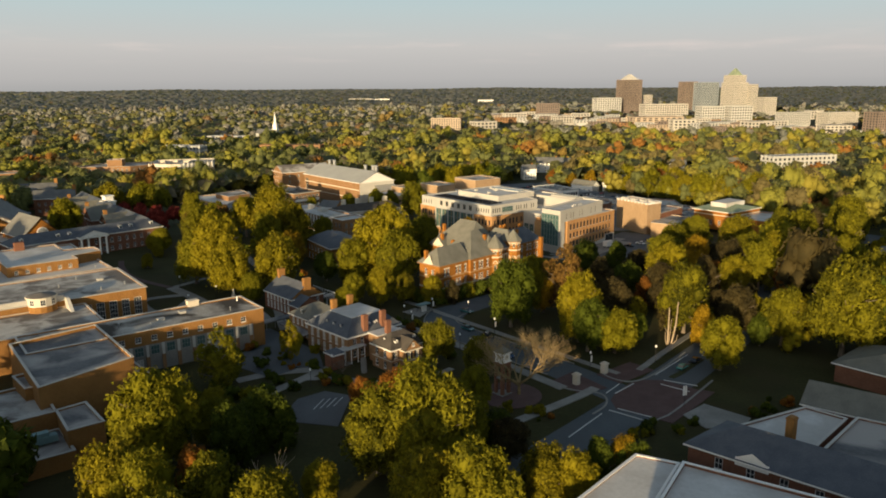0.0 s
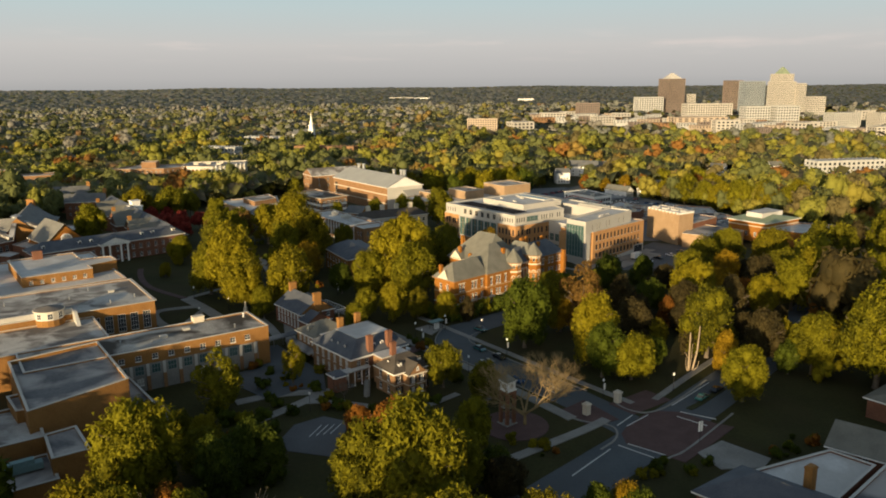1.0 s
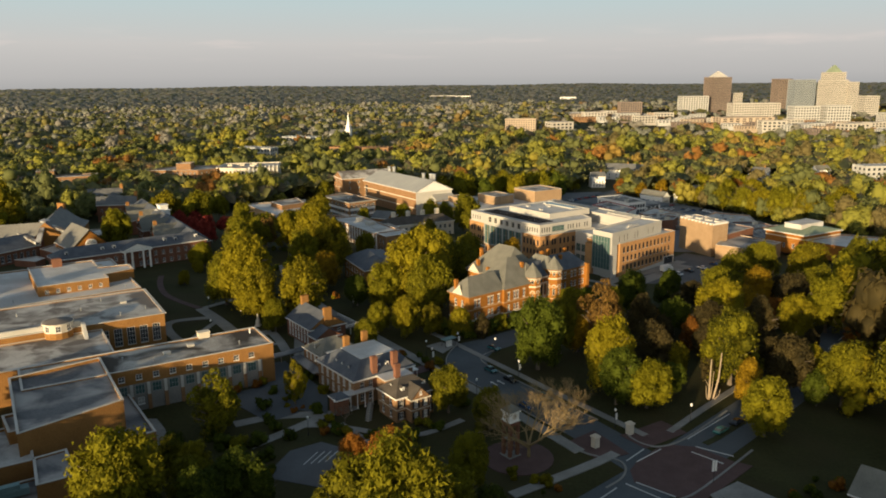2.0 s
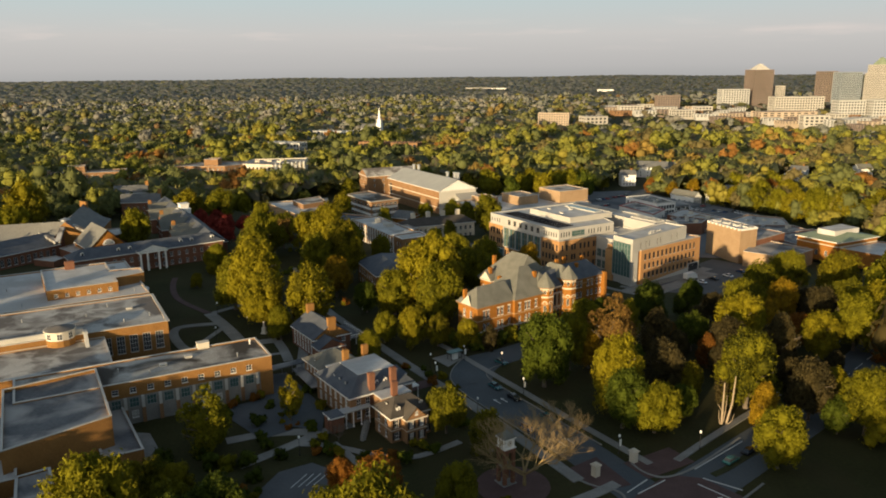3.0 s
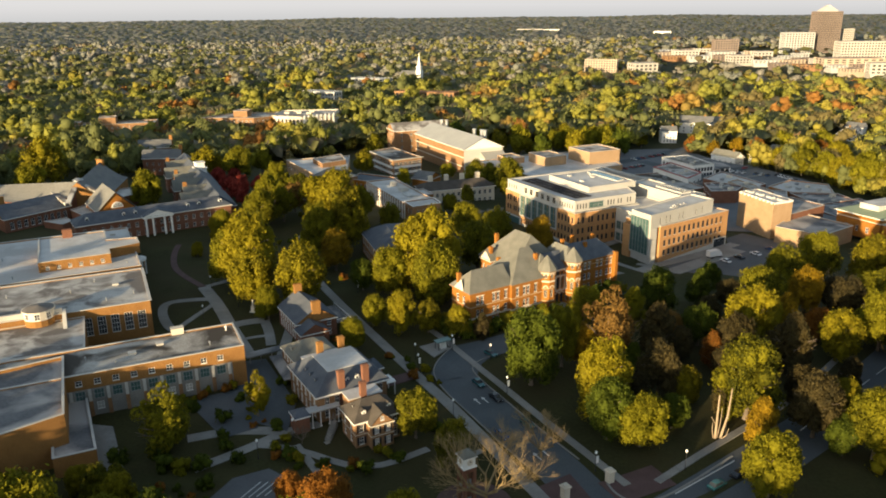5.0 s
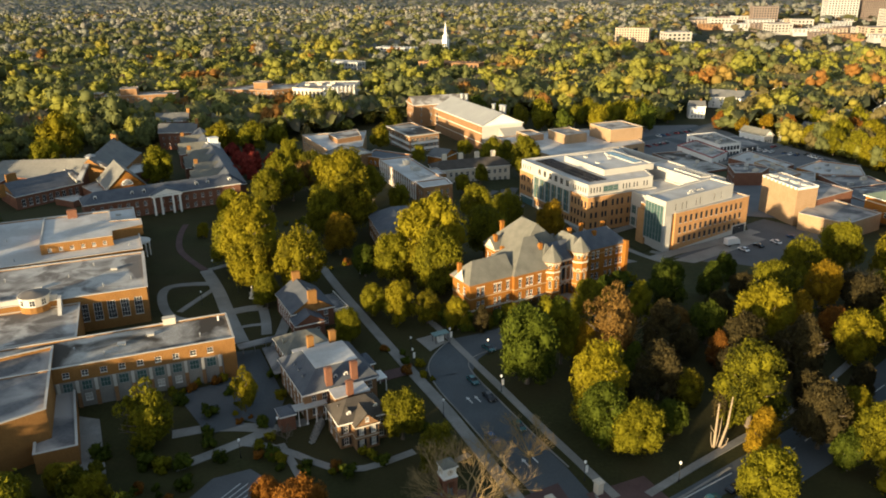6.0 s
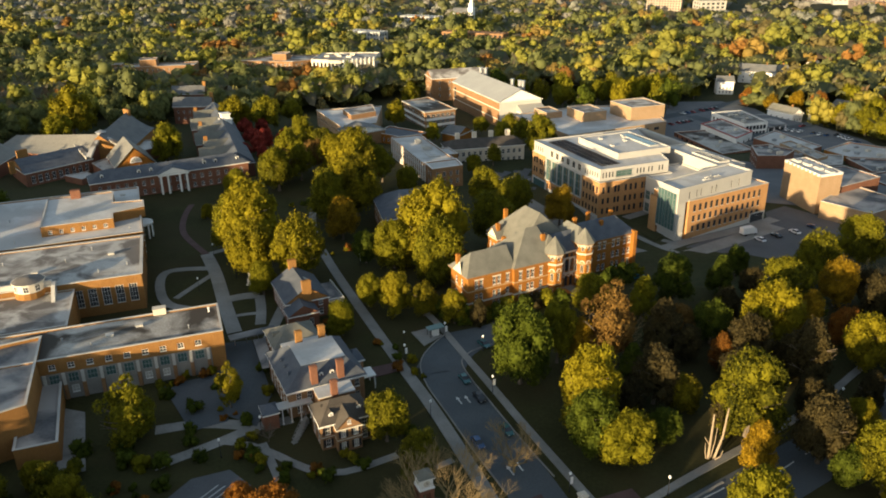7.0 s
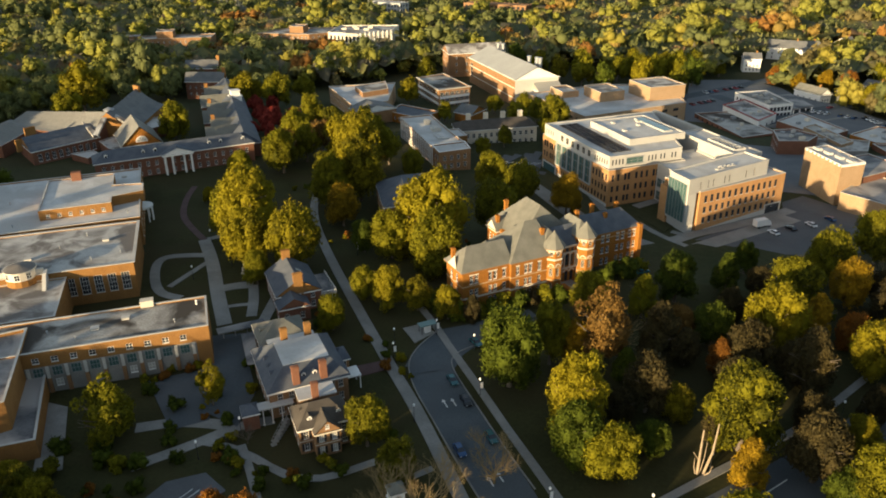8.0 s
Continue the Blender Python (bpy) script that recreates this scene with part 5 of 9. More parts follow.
# ---- large tan brick building with white upper storeys ----
def tan_building():
    h = thing("tan_brick_building", 0, 0, 0, 0, "large tan brick building with pale top storey and solar panels", "building")
    T = frame_of(-12.3, 401, -49.4)
    turn = -49.4
    base, mid, top = -3.0, 12.4, 17.3
    rows3 = [(2.1, 2.4), (6.3, 2.4), (10.7, 2.7)]
    # north block: brick wings either side of the tall glazing; the front line is broken where the glazing begins and ends
    q = [T(0, 0), T(13, 0), T(42, 0), T(54.7, 0), T(54.7, 31.3), T(54.7, 34), T(0, 57)]
    uneven = [2.0, 4.4, 7.6, 9.2, 12.6, 15.0, 17.4, 20.6, 22.2, 25.4, 27.8]
    flat_block(h, q, base, mid, BRICK_TAN, ROOF_GREY, {0: ([2.0, 4.2, 7.4, 9.0, 11.2], rows3, 1.15, "dark", 0.5), 1: (15, [(1.9, 1.9)], 0.95, "dark", 0.4), 2: ([1.4, 3.8, 6.2, 8.6, 11.0], rows3, 1.15, "dark", 0.5), 3: (uneven, rows3, 1.1, "dark", 0.5)}, parapet=0.3, cap=COPING)
    # pale plinth, with a deep opening under the north corner
    s = Shape()
    s.box(0, -0.16, base, 40, 0.0, base + 1.7)
    part("plinth", s.data("plinth", COPING), h, m=pose(*T(14.5, 0), 0, 0, 0, turn))
    s = Shape()
    s.box(0, -0.3, base, 12.5, 0.0, 1.2).box(1.0, -0.34, base + 0.2, 11.4, -0.3, 0.6, 1)
    part("entrance_bay", s.data("entrance_bay", [COPING, GLASS_TEAL]), h, m=pose(*T(1.0, 0), 0, 0, 0, turn))
    # tall glazing: six bays between pale fins, in a pale frame hung from the top storey
    s = Shape()
    s.box(0, 0, 0, 29.0, 0.5, 0.5).box(0, 0, 9.9, 29.0, 0.5, 10.3)
    part("glazing_frame", s.data("glazing_frame", PANEL), h, "pale metal frame of the tall glazing", m=pose(*T(13, -0.5), 2.2, 0, 0, turn))
    pane = Shape()
    pane.box(-1.0, 0.3, 0, 1.0, 0.42, 9.4)
    for z in (0.0, 3.1, 6.2, 9.3):
        pane.box(-1.05, 0.22, z - 0.06, 1.05, 0.3, z + 0.06, 1)
    pane = pane.data("tall_pane", [GLASS_TEAL, METAL])
    fin = Shape()
    fin.box(-0.17, -0.25, 0, 0.17, 0.5, 10.0)
    fin = fin.data("fin", PANEL)
    for k in range(12):
        part("tall_pane", pane, h, "dark teal glass", m=pose(*T(14.2 + k * 2.417, -0.5), 2.65, 0, 0, turn))
    for k in range(7):
        part("fin", fin, h, m=pose(*T(13.15 + k * 4.78, -0.5), 2.4, 0, 0, turn))
    # pale top storey
    p = [T(1.2, 0.1), T(14, 0.1), T(42, 0.1), T(53.2, 0.9), T(53.2, 34), T(1.2, 55.5)]
    flat_block(h, p, mid, top, PANEL, ROOF_WHITE, {0: ([1.6, 3.6, 5.6, 7.6], [(1.3, 2.0)], 0.6, "dark", 0.4), 1: (6, [(1.1, 2.7)], 2.2, "cream", 0.6), 2: ([1.6, 3.2, 4.8, 6.4, 8.0, 9.6], [(1.3, 2.0)], 0.6, "dark", 0.4), 3: ([1.5, 3.0, 4.5, 6.0, 17.8, 19.4, 21.0, 23.4, 25.0, 28.6, 30.2], [(1.3, 2.2)], 0.65, "dark", 0.4)}, parapet=0.35, cap=PANEL)
    add_window(h, *T(53.36, 12.2), mid + 1.2, radians(turn + 90), 7.6, 2.4, "teal")
    s = Shape()
    s.box(-4.1, -0.35, -0.25, 4.1, 0.0, 0.0).box(-4.1, -0.35, 2.4, 4.1, 0.0, 2.65)
    part("window_hood", s.data("window_hood", METAL), h, m=pose(*T(53.2, 12.2), mid + 1.2, 0, 0, turn + 90))
    flat_block(h, rect(T, 12, 42.5, 16.5, 43), top - 0.5, 19.5, PANEL, ROOF_WHITE, parapet=0.3, cap=PANEL)
    # solar panels in two long rows
    cell = Shape()
    cell.face([(-0.5, -1.3, 0.3), (0.5, -1.3, 0.5), (0.5, 1.3, 0.5), (-0.5, 1.3, 0.3)])
    cell.face([(-0.5, 1.3, 0.25), (0.5, 1.3, 0.45), (0.5, -1.3, 0.45), (-0.5, -1.3, 0.25)])
    cell.box(-0.48, -1.3, 0, -0.42, 1.3, 0.28)
    cell.box(0.42, -1.3, 0, 0.48, 1.3, 0.44)
    cell = cell.data("solar_panel", PV)
    for k in range(27):
        for v in (6.0, 9.2, 12.2):
            part("solar_panel", cell, h, m=pose(*T(6.0 + k * 1.6, v), top - 0.3, 0, 0, turn))
    s = Shape()
    s.box(-11, -2.2, 0, 11, 2.2, 0.5).box(-10.6, -1.9, 0.5, 10.6, 1.9, 0.56, 1)
    part("skylight", s.data("skylight", [COPING, GLASS_TEAL]), h, m=pose(*T(27, 38), 19.2, 0, 0, turn))
    for u, v, w, d in ((18, 24, 1.8, 1.2), (30, 22, 1.9, 1.2), (25, 32, 1.8, 1.2), (20, 35, 1.6, 1.4)):
        roof_unit(h, *T(u, v), 19.2, w, d, 0.6, turn, COPING)
    # back wing towards the south block, with a well of fans sunk in its roof
    flat_block(h, [T(34, 47), T(70, 47), T(70, 58.5), T(0, 58.5), T(0, 56.9), T(34, 56.9)], base, 17.2, PANEL, ROOF_WHITE, {0: ([30.5, 32.5], [(15.6, 2.6)], 0.8, "dark", 0.4)}, parapet=0.4, cap=PANEL)
    s = Shape()
    s.box(-8, -2.6, 0, 8, 2.6, 0.25, 1)
    s.box(-8.2, -2.8, 0, -8, 2.8, 0.9).box(8, -2.8, 0, 8.2, 2.8, 0.9).box(-8, 2.6, 0, 8, 2.8, 0.9).box(-8, -2.8, 0, 8, -2.6, 0.9)
    part("fan_well", s.data("fan_well", [PANEL, ROOF_DARK]), h, m=pose(*T(56, 53), 16.82, 0, 0, turn))
    for k in range(6):
        roof_unit(h, *T(50 + k * 2.4, 54.2), 17.05, 2.1, 1.9, 0.8, turn, METAL)
    for k in range(3):
        roof_unit(h, *T(51.5 + k * 4.5, 51.8), 17.05, 3.6, 1.2, 0.4, turn, METAL)
    # lower terrace between the two blocks, with a dark recessed front
    flat_block(h, [T(54.8, 22), T(66, 22), T(66, 46.9), T(45, 46.9), T(45, 34.6), T(54.8, 34.2)], base, 12.6, PANEL, ROOF_WHITE, {0: (3, [(1.2, 3.6), (6.4, 3.6)], 2.8, "teal", 0.4)}, parapet=0.5, cap=PANEL)
    # south block: tan brick skin in front of a taller pale body
    t0, t1 = Vector((57.6, 345.6)), Vector((86.6, 377.2))
    d = (t1 - t0).normalized()
    n = Vector((-d.y, d.x))
    at = lambda a, b: tuple(t0 + d * a + n * b)
    length = (t1 - t0).length
    flat_block(h, [at(0, 0), at(length, 0), at(length, 18), at(0, 18)], base, 12.6, BRICK_TAN, ROOF_WHITE, {0: ([3.0 + k * 2.93 for k in range(13)], [(3.0, 2.5), (6.9, 2.6), (10.9, 2.9)], 1.4, "dark", 1.0), 3: ([2.5], [(11.1, 2.6)], 1.1, "dark", 0.5)}, parapet=0.3, cap=COPING)
    deg = math.degrees(math.atan2(d.y, d.x))
    s = Shape()
    s.face([(0, -0.25, base), (34, -0.25, base), (34, -0.25, base + 2.6), (0, -0.25, base + 0.5)])
    s.face([(0, -0.25, base + 0.5), (34, -0.25, base + 2.6), (34, 0, base + 2.6), (0, 0, base + 0.5)])
    s.box(34, -0.3, base, 34.5, 0.0, base + 4.4).box(42.0, -0.3, base, 42.6, 0.0, base + 4.4).box(34.5, -0.3, base + 4.0, 42.0, 0.0, base + 4.4)
    # dark panel on the wall paints the shade inside the open portal
    s.box(34.5, -0.12, base, 42.0, -0.02, base + 4.0, 1)
    part("plinth", s.data("plinth", [COPING, GLASS]), h, m=pose(*t0, 0, 0, 0, deg))
    sills = Shape()
    sills.box(-0.75, -0.12, 0, 0.75, 0.02, 0.16)
    sills = sills.data("sill", COPING)
    for k in range(13):
        for z in (0.0, 3.94, 7.94):
            part("sill", sills, h, m=pose(*at(3.0 + k * 2.93, 0), z, 0, 0, deg))
    c0, c1, c2, c3 = (53.6, 341.6), (79.8, 374.4), (71.2, 382.6), (46.2, 350.2)
    flat_block(h, [c0, c1, c2, c3], 12.3, 17.9, PANEL, ROOF_WHITE, {0: ([6, 10, 12.5, 18.5, 21, 30, 34.5], [(1.0, 2.8)], 0.45, "dark", 1.0)}, parapet=0.5, cap=PANEL)
    for a, b in ((0.45, 0.3), (0.52, 0.42), (0.6, 0.35)):
        x, y = Vector(c0).lerp(Vector(c1), a).lerp(Vector(c3).lerp(Vector(c2), a), b)
        roof_unit(h, x, y, 17.3, 3.6, 1.2, 0.5, deg, PANEL)
    # pale corner frame that stands clear of the ground, and the glass wall beside it
    g0, g1 = Vector(c0), Vector(c3)
    gd = (g1 - g0).normalized()
    gdeg = math.degrees(math.atan2(gd.y, gd.x))
    gl = (g1 - g0).length
    fr = Shape()
    fr.prism(ccw([c0, tuple(g0 + gd * 0.7), tuple(g0 + gd * 0.7 + d * 3.9), tuple(g0 + d * 4.0)]), 0.6, 12.3, bottom=True)
    fr.prism(ccw([tuple(g0 + gd * 0.7), c3, tuple(g1 + d * 0.9), tuple(g0 + gd * 0.7 + d * 0.9)]), 0.6, 1.5, bottom=True)
    part("corner_frame", fr.data("corner_frame", PANEL), h)
    core = Shape()
    core.prism(ccw([tuple(g0 + gd * 0.7 + d * 0.9), tuple(g1 + d * 0.9), tuple(g1 + d * 6), tuple(g0 + d * 4.0)]), base, 12.3)
    part("stair_core", core.data("stair_core", PANEL), h)
    pane = Shape()
    pane.box(0.07, 0, 0.05, 1.68, 0.08, 2.35)
    pane = pane.data("glass_pane", GLASS_TEAL)
    for k in range(6):
        for j in range(6):
            c = g0 + gd * (0.85 + k * (gl - 1.0) / 6) - d * 0.12
            part("glass_pane", pane, h, "teal tinted glass of the stair wall", m=pose(c.x, c.y, 1.5 + j * 2.4, 0, 0, gdeg))
    mull = Shape()
    mull.box(-0.06, -0.1, 0, 0.06, 0.2, 14.5)
    mull = mull.data("mullion", METAL)
    for k in range(7):
        c = g0 + gd * (0.85 + k * (gl - 1.0) / 6) - d * 0.14
        part("mullion", mull, h, m=pose(c.x, c.y, 1.5, 0, 0, gdeg))
    ret = Shape()
    ret.prism(ccw([c3, tuple(g1 + gd * 4.5), tuple(g1 + gd * 4.5 + d * 9), tuple(g1 + d * 9)]), base, 11.4)
    part("brick_return", ret.data("brick_return", BRICK_TAN), h)


tan_building()


def brick_tower():
    h = thing("windowless_brick_tower", 0, 0, 0, 0, "windowless tan brick box with white cornice teeth", "building")
    q = [(95, 409), (106.5, 389), (115.5, 396), (104, 416)]
    flat_block(h, q, -4, 13.8, BRICK_BUFF, ROOF_WHITE, parapet=0.3, cap=WHITE)
    tooth = Shape()
    tooth.box(-0.55, -0.25, 0, 0.55, 0.02, 0.65)
    tooth = tooth.data("dentil", WHITE)
    q = ccw(q)
    for i in range(4):
        a, b = Vector(q[i]), Vector(q[(i + 1) % 4])
        e = (b - a).normalized()
        for k in range(9):
            c = a.lerp(b, (k + 0.5) / 9)
            part("dentil", tooth, h, m=pose(c.x, c.y, 13.1, 0, 0, math.degrees(math.atan2(e.y, e.x))))
    for k in range(4):
        c = Vector((99.5, 409)).lerp(Vector((110.5, 395)), k / 3)
        roof_unit(h, c.x, c.y, 13.5, 1.9, 3.6, 0.9, 30, COPING)
    flat_block(h, [(107.4, 384.6), (124, 374), (140, 392), (122, 412)], -4, 4.6, BRICK_BUFF, ROOF_DARK, parapet=0.3)
    flat_block(h, [(116, 398), (134, 418), (122, 432), (104, 416)], -4, 7.0, BRICK_DARK, ROOF_DARK, parapet=0.3)


brick_tower()


def green_roof_hall():
    h = thing("green_roofed_hall", 0, 0, 0, 0, "red brick hall with green copper roof and white trim", "building")
    q = [(136, 404), (149, 388), (172, 405), (160, 424)]
    FOOTPRINTS.append(q)
    walls(h, ccw(q), -1, 9.0, BRICK_RED, {0: (3, [(2.5, 2.4)], 1.4, "sash", 3), 1: (4, [(2.5, 2.4)], 1.4, "sash", 2)})
    hip_roof(h, ccw(q), 9.0, 11.4, ROOF_GREEN, ins=6, over=0.8)
    c = Shape()
    c.prism(inset(ccw(q), 6.0), 10.2, 12.6)
    part("roof_lantern", c.data("roof_lantern", ROOF_WHITE), h)
    b = Shape()
    b.prism(inset(ccw(q), -0.15), 6.6, 7.0, top=False, bottom=True)
    part("stone_band", b.data("stone_band", CREAM), h)
    flat_block(h, [(172, 405), (150, 388), (166, 372), (192, 396)], -1, 6.5, BRICK_RED, ROOF_WHITE, parapet=0.4)


green_roof_hall()


# ---- administration hall with a white portico, and the domed dining hall ----
def portico_hall():
    h = thing("portico_hall", 0, 0, 0, 0, "long dark brick hall with slate roof and white portico", "building")
    A = frame_of(-186, 309, 46.5)
    q = rect(A, 4, 71, 0, 13)
    FOOTPRINTS.append(q)
    walls(h, q, -1, 8.6, BRICK_DARK, {0: (18, [(1.8, 2.0), (5.6, 2.0)], 1.3, "sash", 1.5), 1: (3, [(1.8, 2.0), (5.6, 2.0)], 1.3, "sash", 1.5)})
    hip_roof(h, q, 8.6, 12.2, SLATE_BLUE, ins=6, over=0.6)
    for u in (9, 24, 29, 52, 57, 67):
        dormer(h, *A(u, 2.2), 9.5, 46.5, 1.3, 1.6, 2.4, roof=SLATE_BLUE)
    s = Shape()
    s.tube((0, 0, 0), (0, 0, 8.2), 0.5, 0.42, 10)
    s.tube((0, 0, 7.8), (0, 0, 8.19), 0.6, 0.7, 8)
    s = s.data("column", WHITE)
    for u in (32.0, 35.0, 40.0, 43.0):
        part("column", s, h, m=pose(*A(u, -2.4), 0))
    p = [A(31, -3.2), A(44, -3.2), A(44, 3), A(31, 3)]
    s = Shape()
    s.prism(p, 8.2, 9.2, bottom=True)
    s.face([(*A(31, -3.1), 9.2), (*A(44, -3.1), 9.2), (*A(37.5, -3.1), 11.6)])
    part("pediment", s.data("pediment", WHITE), h)
    hip_roof(h, [p[1], p[2], p[3], p[0]], 9.2, 11.8, SLATE_BLUE, ins=0.0, over=0.3, name="portico_roof")
    # long rear range: one ridge running back, with cross gables towards the west
    R = frame_of(-146, 366, 128.7)
    r = rect(R, -4, 126, -7, 7)
    FOOTPRINTS.append(r)
    walls(h, r, -8, 6.6, BRICK_DARK, {0: (30, [(6.2, 1.9), (10.4, 1.9)], 1.3, "sash", 2.0)}, name="rear_wall")
    hip_roof(h, r, 6.6, 11.8, SLATE_BLUE, gable=BRICK_DARK, ins=2.0, over=0.5, name="rear_roof")
    for k, u in enumerate((14, 29, 47, 64, 82, 104)):
        deep = 16 if k % 2 == 0 else 13
        g = rect(R, u - 6.5, u + 6.5, 0, deep)
        FOOTPRINTS.append(g)
        walls(h, rect(R, u - 6.5, u + 6.5, 7.0, deep), -8, 6.6, BRICK_DARK, {2: (3, [(6.2, 1.9), (10.4, 1.9)], 1.2, "sash", 1.2), 1: (2, [(10.4, 1.9)], 1.2, "sash", 1.0)}, name="wing_wall")
        # pale slate puts the sunlight on the cross gables into their colour
        hip_roof(h, [g[1], g[2], g[3], g[0]], 6.6, 11.4, SLATE_PALE, gable=BRICK_DARK, ins=0.0, over=0.5, name="wing_roof")
        if k % 2:
            chimney(h, *R(u, deep - 1.0), 8, 13.2, 1.8, 1.2, 38, BRICK_HALL)
    for a, b, c, d in (((-256, 466), (-233, 473), (-241, 488), (-264, 481)), ((-282, 500), (-262, 508), (-270, 522), (-290, 514))):
        k = [a, b, c, d]
        FOOTPRINTS.append(k)
        walls(h, k, -8, 6.5, BRICK_DARK, {0: (6, [(6, 1.8), (10, 1.8)], 1.2, "sash", 1.0), 1: (3, [(6, 1.8), (10, 1.8)], 1.2, "sash", 1.0)}, name="rear_wall")
        hip_roof(h, k, 6.5, 11.0, SLATE, gable=BRICK_DARK, ins=0.0, over=0.5, name="rear_roof")
        chimney(h, (b[0] + c[0]) / 2, (b[1] + c[1]) / 2, 5, 13.6, 2.0, 1.4, 20, BRICK_HALL)
    x, y = -192, 427
    for z, w in ((4, 6.5), (8, 6.0), (11, 4.6)):
        for name, out, z0, z1 in (("stair_bay", 0.0, z, z + 2.8), ("cornice", 0.4, z + 2.8, z + 3.2)):
            s = Shape()
            s.prism(rect(frame_of(x, y, 46.5), -w / 2 - out, w / 2 + out, -w / 2 - out, w / 2 + out), z0, z1, bottom=True)
            part(name, s.data(name, WHITE), h, "tier of a white stair bay")


def dining_hall():
    h = thing("dining_hall", 0, 0, 0, 0, "low brick dining hall with broad curved metal roofs", "building")

    def range_of(quad, eave, ridge, brick, roof, rows=None, ins=0.0, ins2=None, gable=None):
        k = ccw(quad)
        i = k.index(quad[0])
        k = k[i:] + k[:i]
        FOOTPRINTS.append(k)
        walls(h, k, -2, eave, brick, rows)
        hip_roof(h, k, eave, ridge, roof, gable=gable or BRICK_HALL, ins=ins, ins2=ins2, over=0.6)

    def swept(hh, a, b, half, eave, ridge_a, ridge_b, brick, roof):
        """A range whose roof sweeps up in a hollow curve to its ridge."""
        p, e = Vector(a), Vector(b)
        d = (e - p).normalized()
        n = Vector((-d.y, d.x))
        foot = ccw([tuple(p + n * half), tuple(p - n * half), tuple(e - n * half), tuple(e + n * half)])
        FOOTPRINTS.append(foot)
        walls(hh, foot, -3, eave, brick)
        s, m, k = Shape(), 12, 8
        grid = []
        for i in range(k + 1):
            c = p.lerp(e, i / k)
            top = ridge_a + (ridge_b - ridge_a) * (i / k)
            row = []
            for j in range(m + 1):
                x = -1 + 2 * j / m
                q = c + n * (half + 0.6) * x
                row.append((q.x, q.y, eave + (top - eave) * (1 - abs(x)) ** 1.5))
            grid.append(row)
        for i in range(k):
            for j in range(m):
                s.face([grid[i][j], grid[i + 1][j], grid[i + 1][j + 1], grid[i][j + 1]])
        part("swept_roof", s.data("swept_roof", roof), hh)
        for row in (grid[0], grid[-1]):
            g = Shape()
            for j in range(m):
                g.face([(row[j][0], row[j][1], eave - 0.1), (row[j + 1][0], row[j + 1][1], eave - 0.1), row[j + 1], row[j]])
            part("gable_wall", g.data("gable_wall", brick), hh)

    # long front range with tall windows, towards the hall
    range_of([(-229, 322), (-217.5, 351), (-239, 362), (-250, 334)], 6.5, 10.8, BRICK_DARK, SLATE_BLUE, {0: (9, [(3.2, 3.4)], 1.7, "sash", 1.5)})
    # gabled entrance range
    range_of([(-182.7, 353.2), (-201, 369), (-212.3, 356), (-194, 340.2)], 6.8, 15.4, BRICK_RED, ROOF_METAL, gable=BRICK_RED)
    # broad swept roofs that meet at the crossing
    swept(h, (-222, 364), (-278, 366), 15, 7.0, 15.2, 10.6, BRICK_DARK, ROOF_METAL)
    swept(h, (-221, 362), (-241, 407), 13, 7.0, 15.2, 16.4, BRICK_HALL, SLATE)
    range_of([(-252, 326), (-262, 352), (-286, 362), (-276, 322)], 6.5, 9.6, BRICK_DARK, ROOF_METAL, ins=9)
    # brick parapet gables
    chimney(h, -241, 407, 6, 17.6, 6.0, 1.2, 156, BRICK_HALL)
    chimney(h, -246, 338, 4, 12.2, 5.0, 1.0, 70, BRICK_HALL)
    flat_block(h, [(-219, 334), (-213, 341.5), (-206.5, 338.3), (-206.5, 331.3)], -2, 3.0, BRICK_DARK, ROOF_WHITE, parapet=0.2)
    flat_block(h, [(-207, 374), (-224, 390), (-212, 398), (-203, 386)], -3, 5.2, BRICK_DARK, ROOF_WHITE, parapet=0.3)
    flat_block(h, [(-217, 350), (-204, 342), (-196, 342), (-216, 360)], -2, 4.6, BRICK_DARK, ROOF_GREY, parapet=0.3)
    for a, b, rise in (((-214.5, 346), (-226, 369), 4.6), ((-203.5, 361), (-226, 368.6), 4.4), ((-214.5, 346), (-238, 362.5), 1.6)):
        s = Shape()
        p, q2 = Vector(a), Vector(b)
        d = (q2 - p).normalized()
        n = Vector((-d.y, d.x)) * 1.1
        for k in range(10):
            t0, t1 = k / 10, (k + 1) / 10
            c0, c1 = p.lerp(q2, t0), p.lerp(q2, t1)
            z0, z1 = 9.0 + rise * math.sin(t0 * math.pi * 0.5), 9.0 + rise * math.sin(t1 * math.pi * 0.5)
            l0, r0, l1, r1 = c0 + n, c0 - n, c1 + n, c1 - n
            s.face([(r0.x, r0.y, z0), (r1.x, r1.y, z1), (l1.x, l1.y, z1), (l0.x, l0.y, z0)])
            for e0, e1 in ((l0, l1), (r1, r0)):
                za, zb = (z0, z1) if e0 is l0 else (z1, z0)
                s.face([(e0.x, e0.y, za - 1.2), (e1.x, e1.y, zb - 1.2), (e1.x, e1.y, zb), (e0.x, e0.y, za)])
        part("curved_skylight", s.data("curved_skylight", ROOF_GREY), h, "curved pale ridge skylight")
    s = Shape()
    s.tube((-225, 368, 12), (-225, 368, 15.2), 2.4, 2.2, 12).tube((-225, 368, 15.2), (-225, 368, 16.2), 2.8, 0.3, 12)
    part("cupola", s.data("cupola", METAL), h)
    arc = [(2.6 * math.cos(k * math.pi / 12), 2.6 * math.sin(k * math.pi / 12)) for k in range(13)]
    s = Shape()
    s.face([(x, -0.75, z) for x, z in arc])
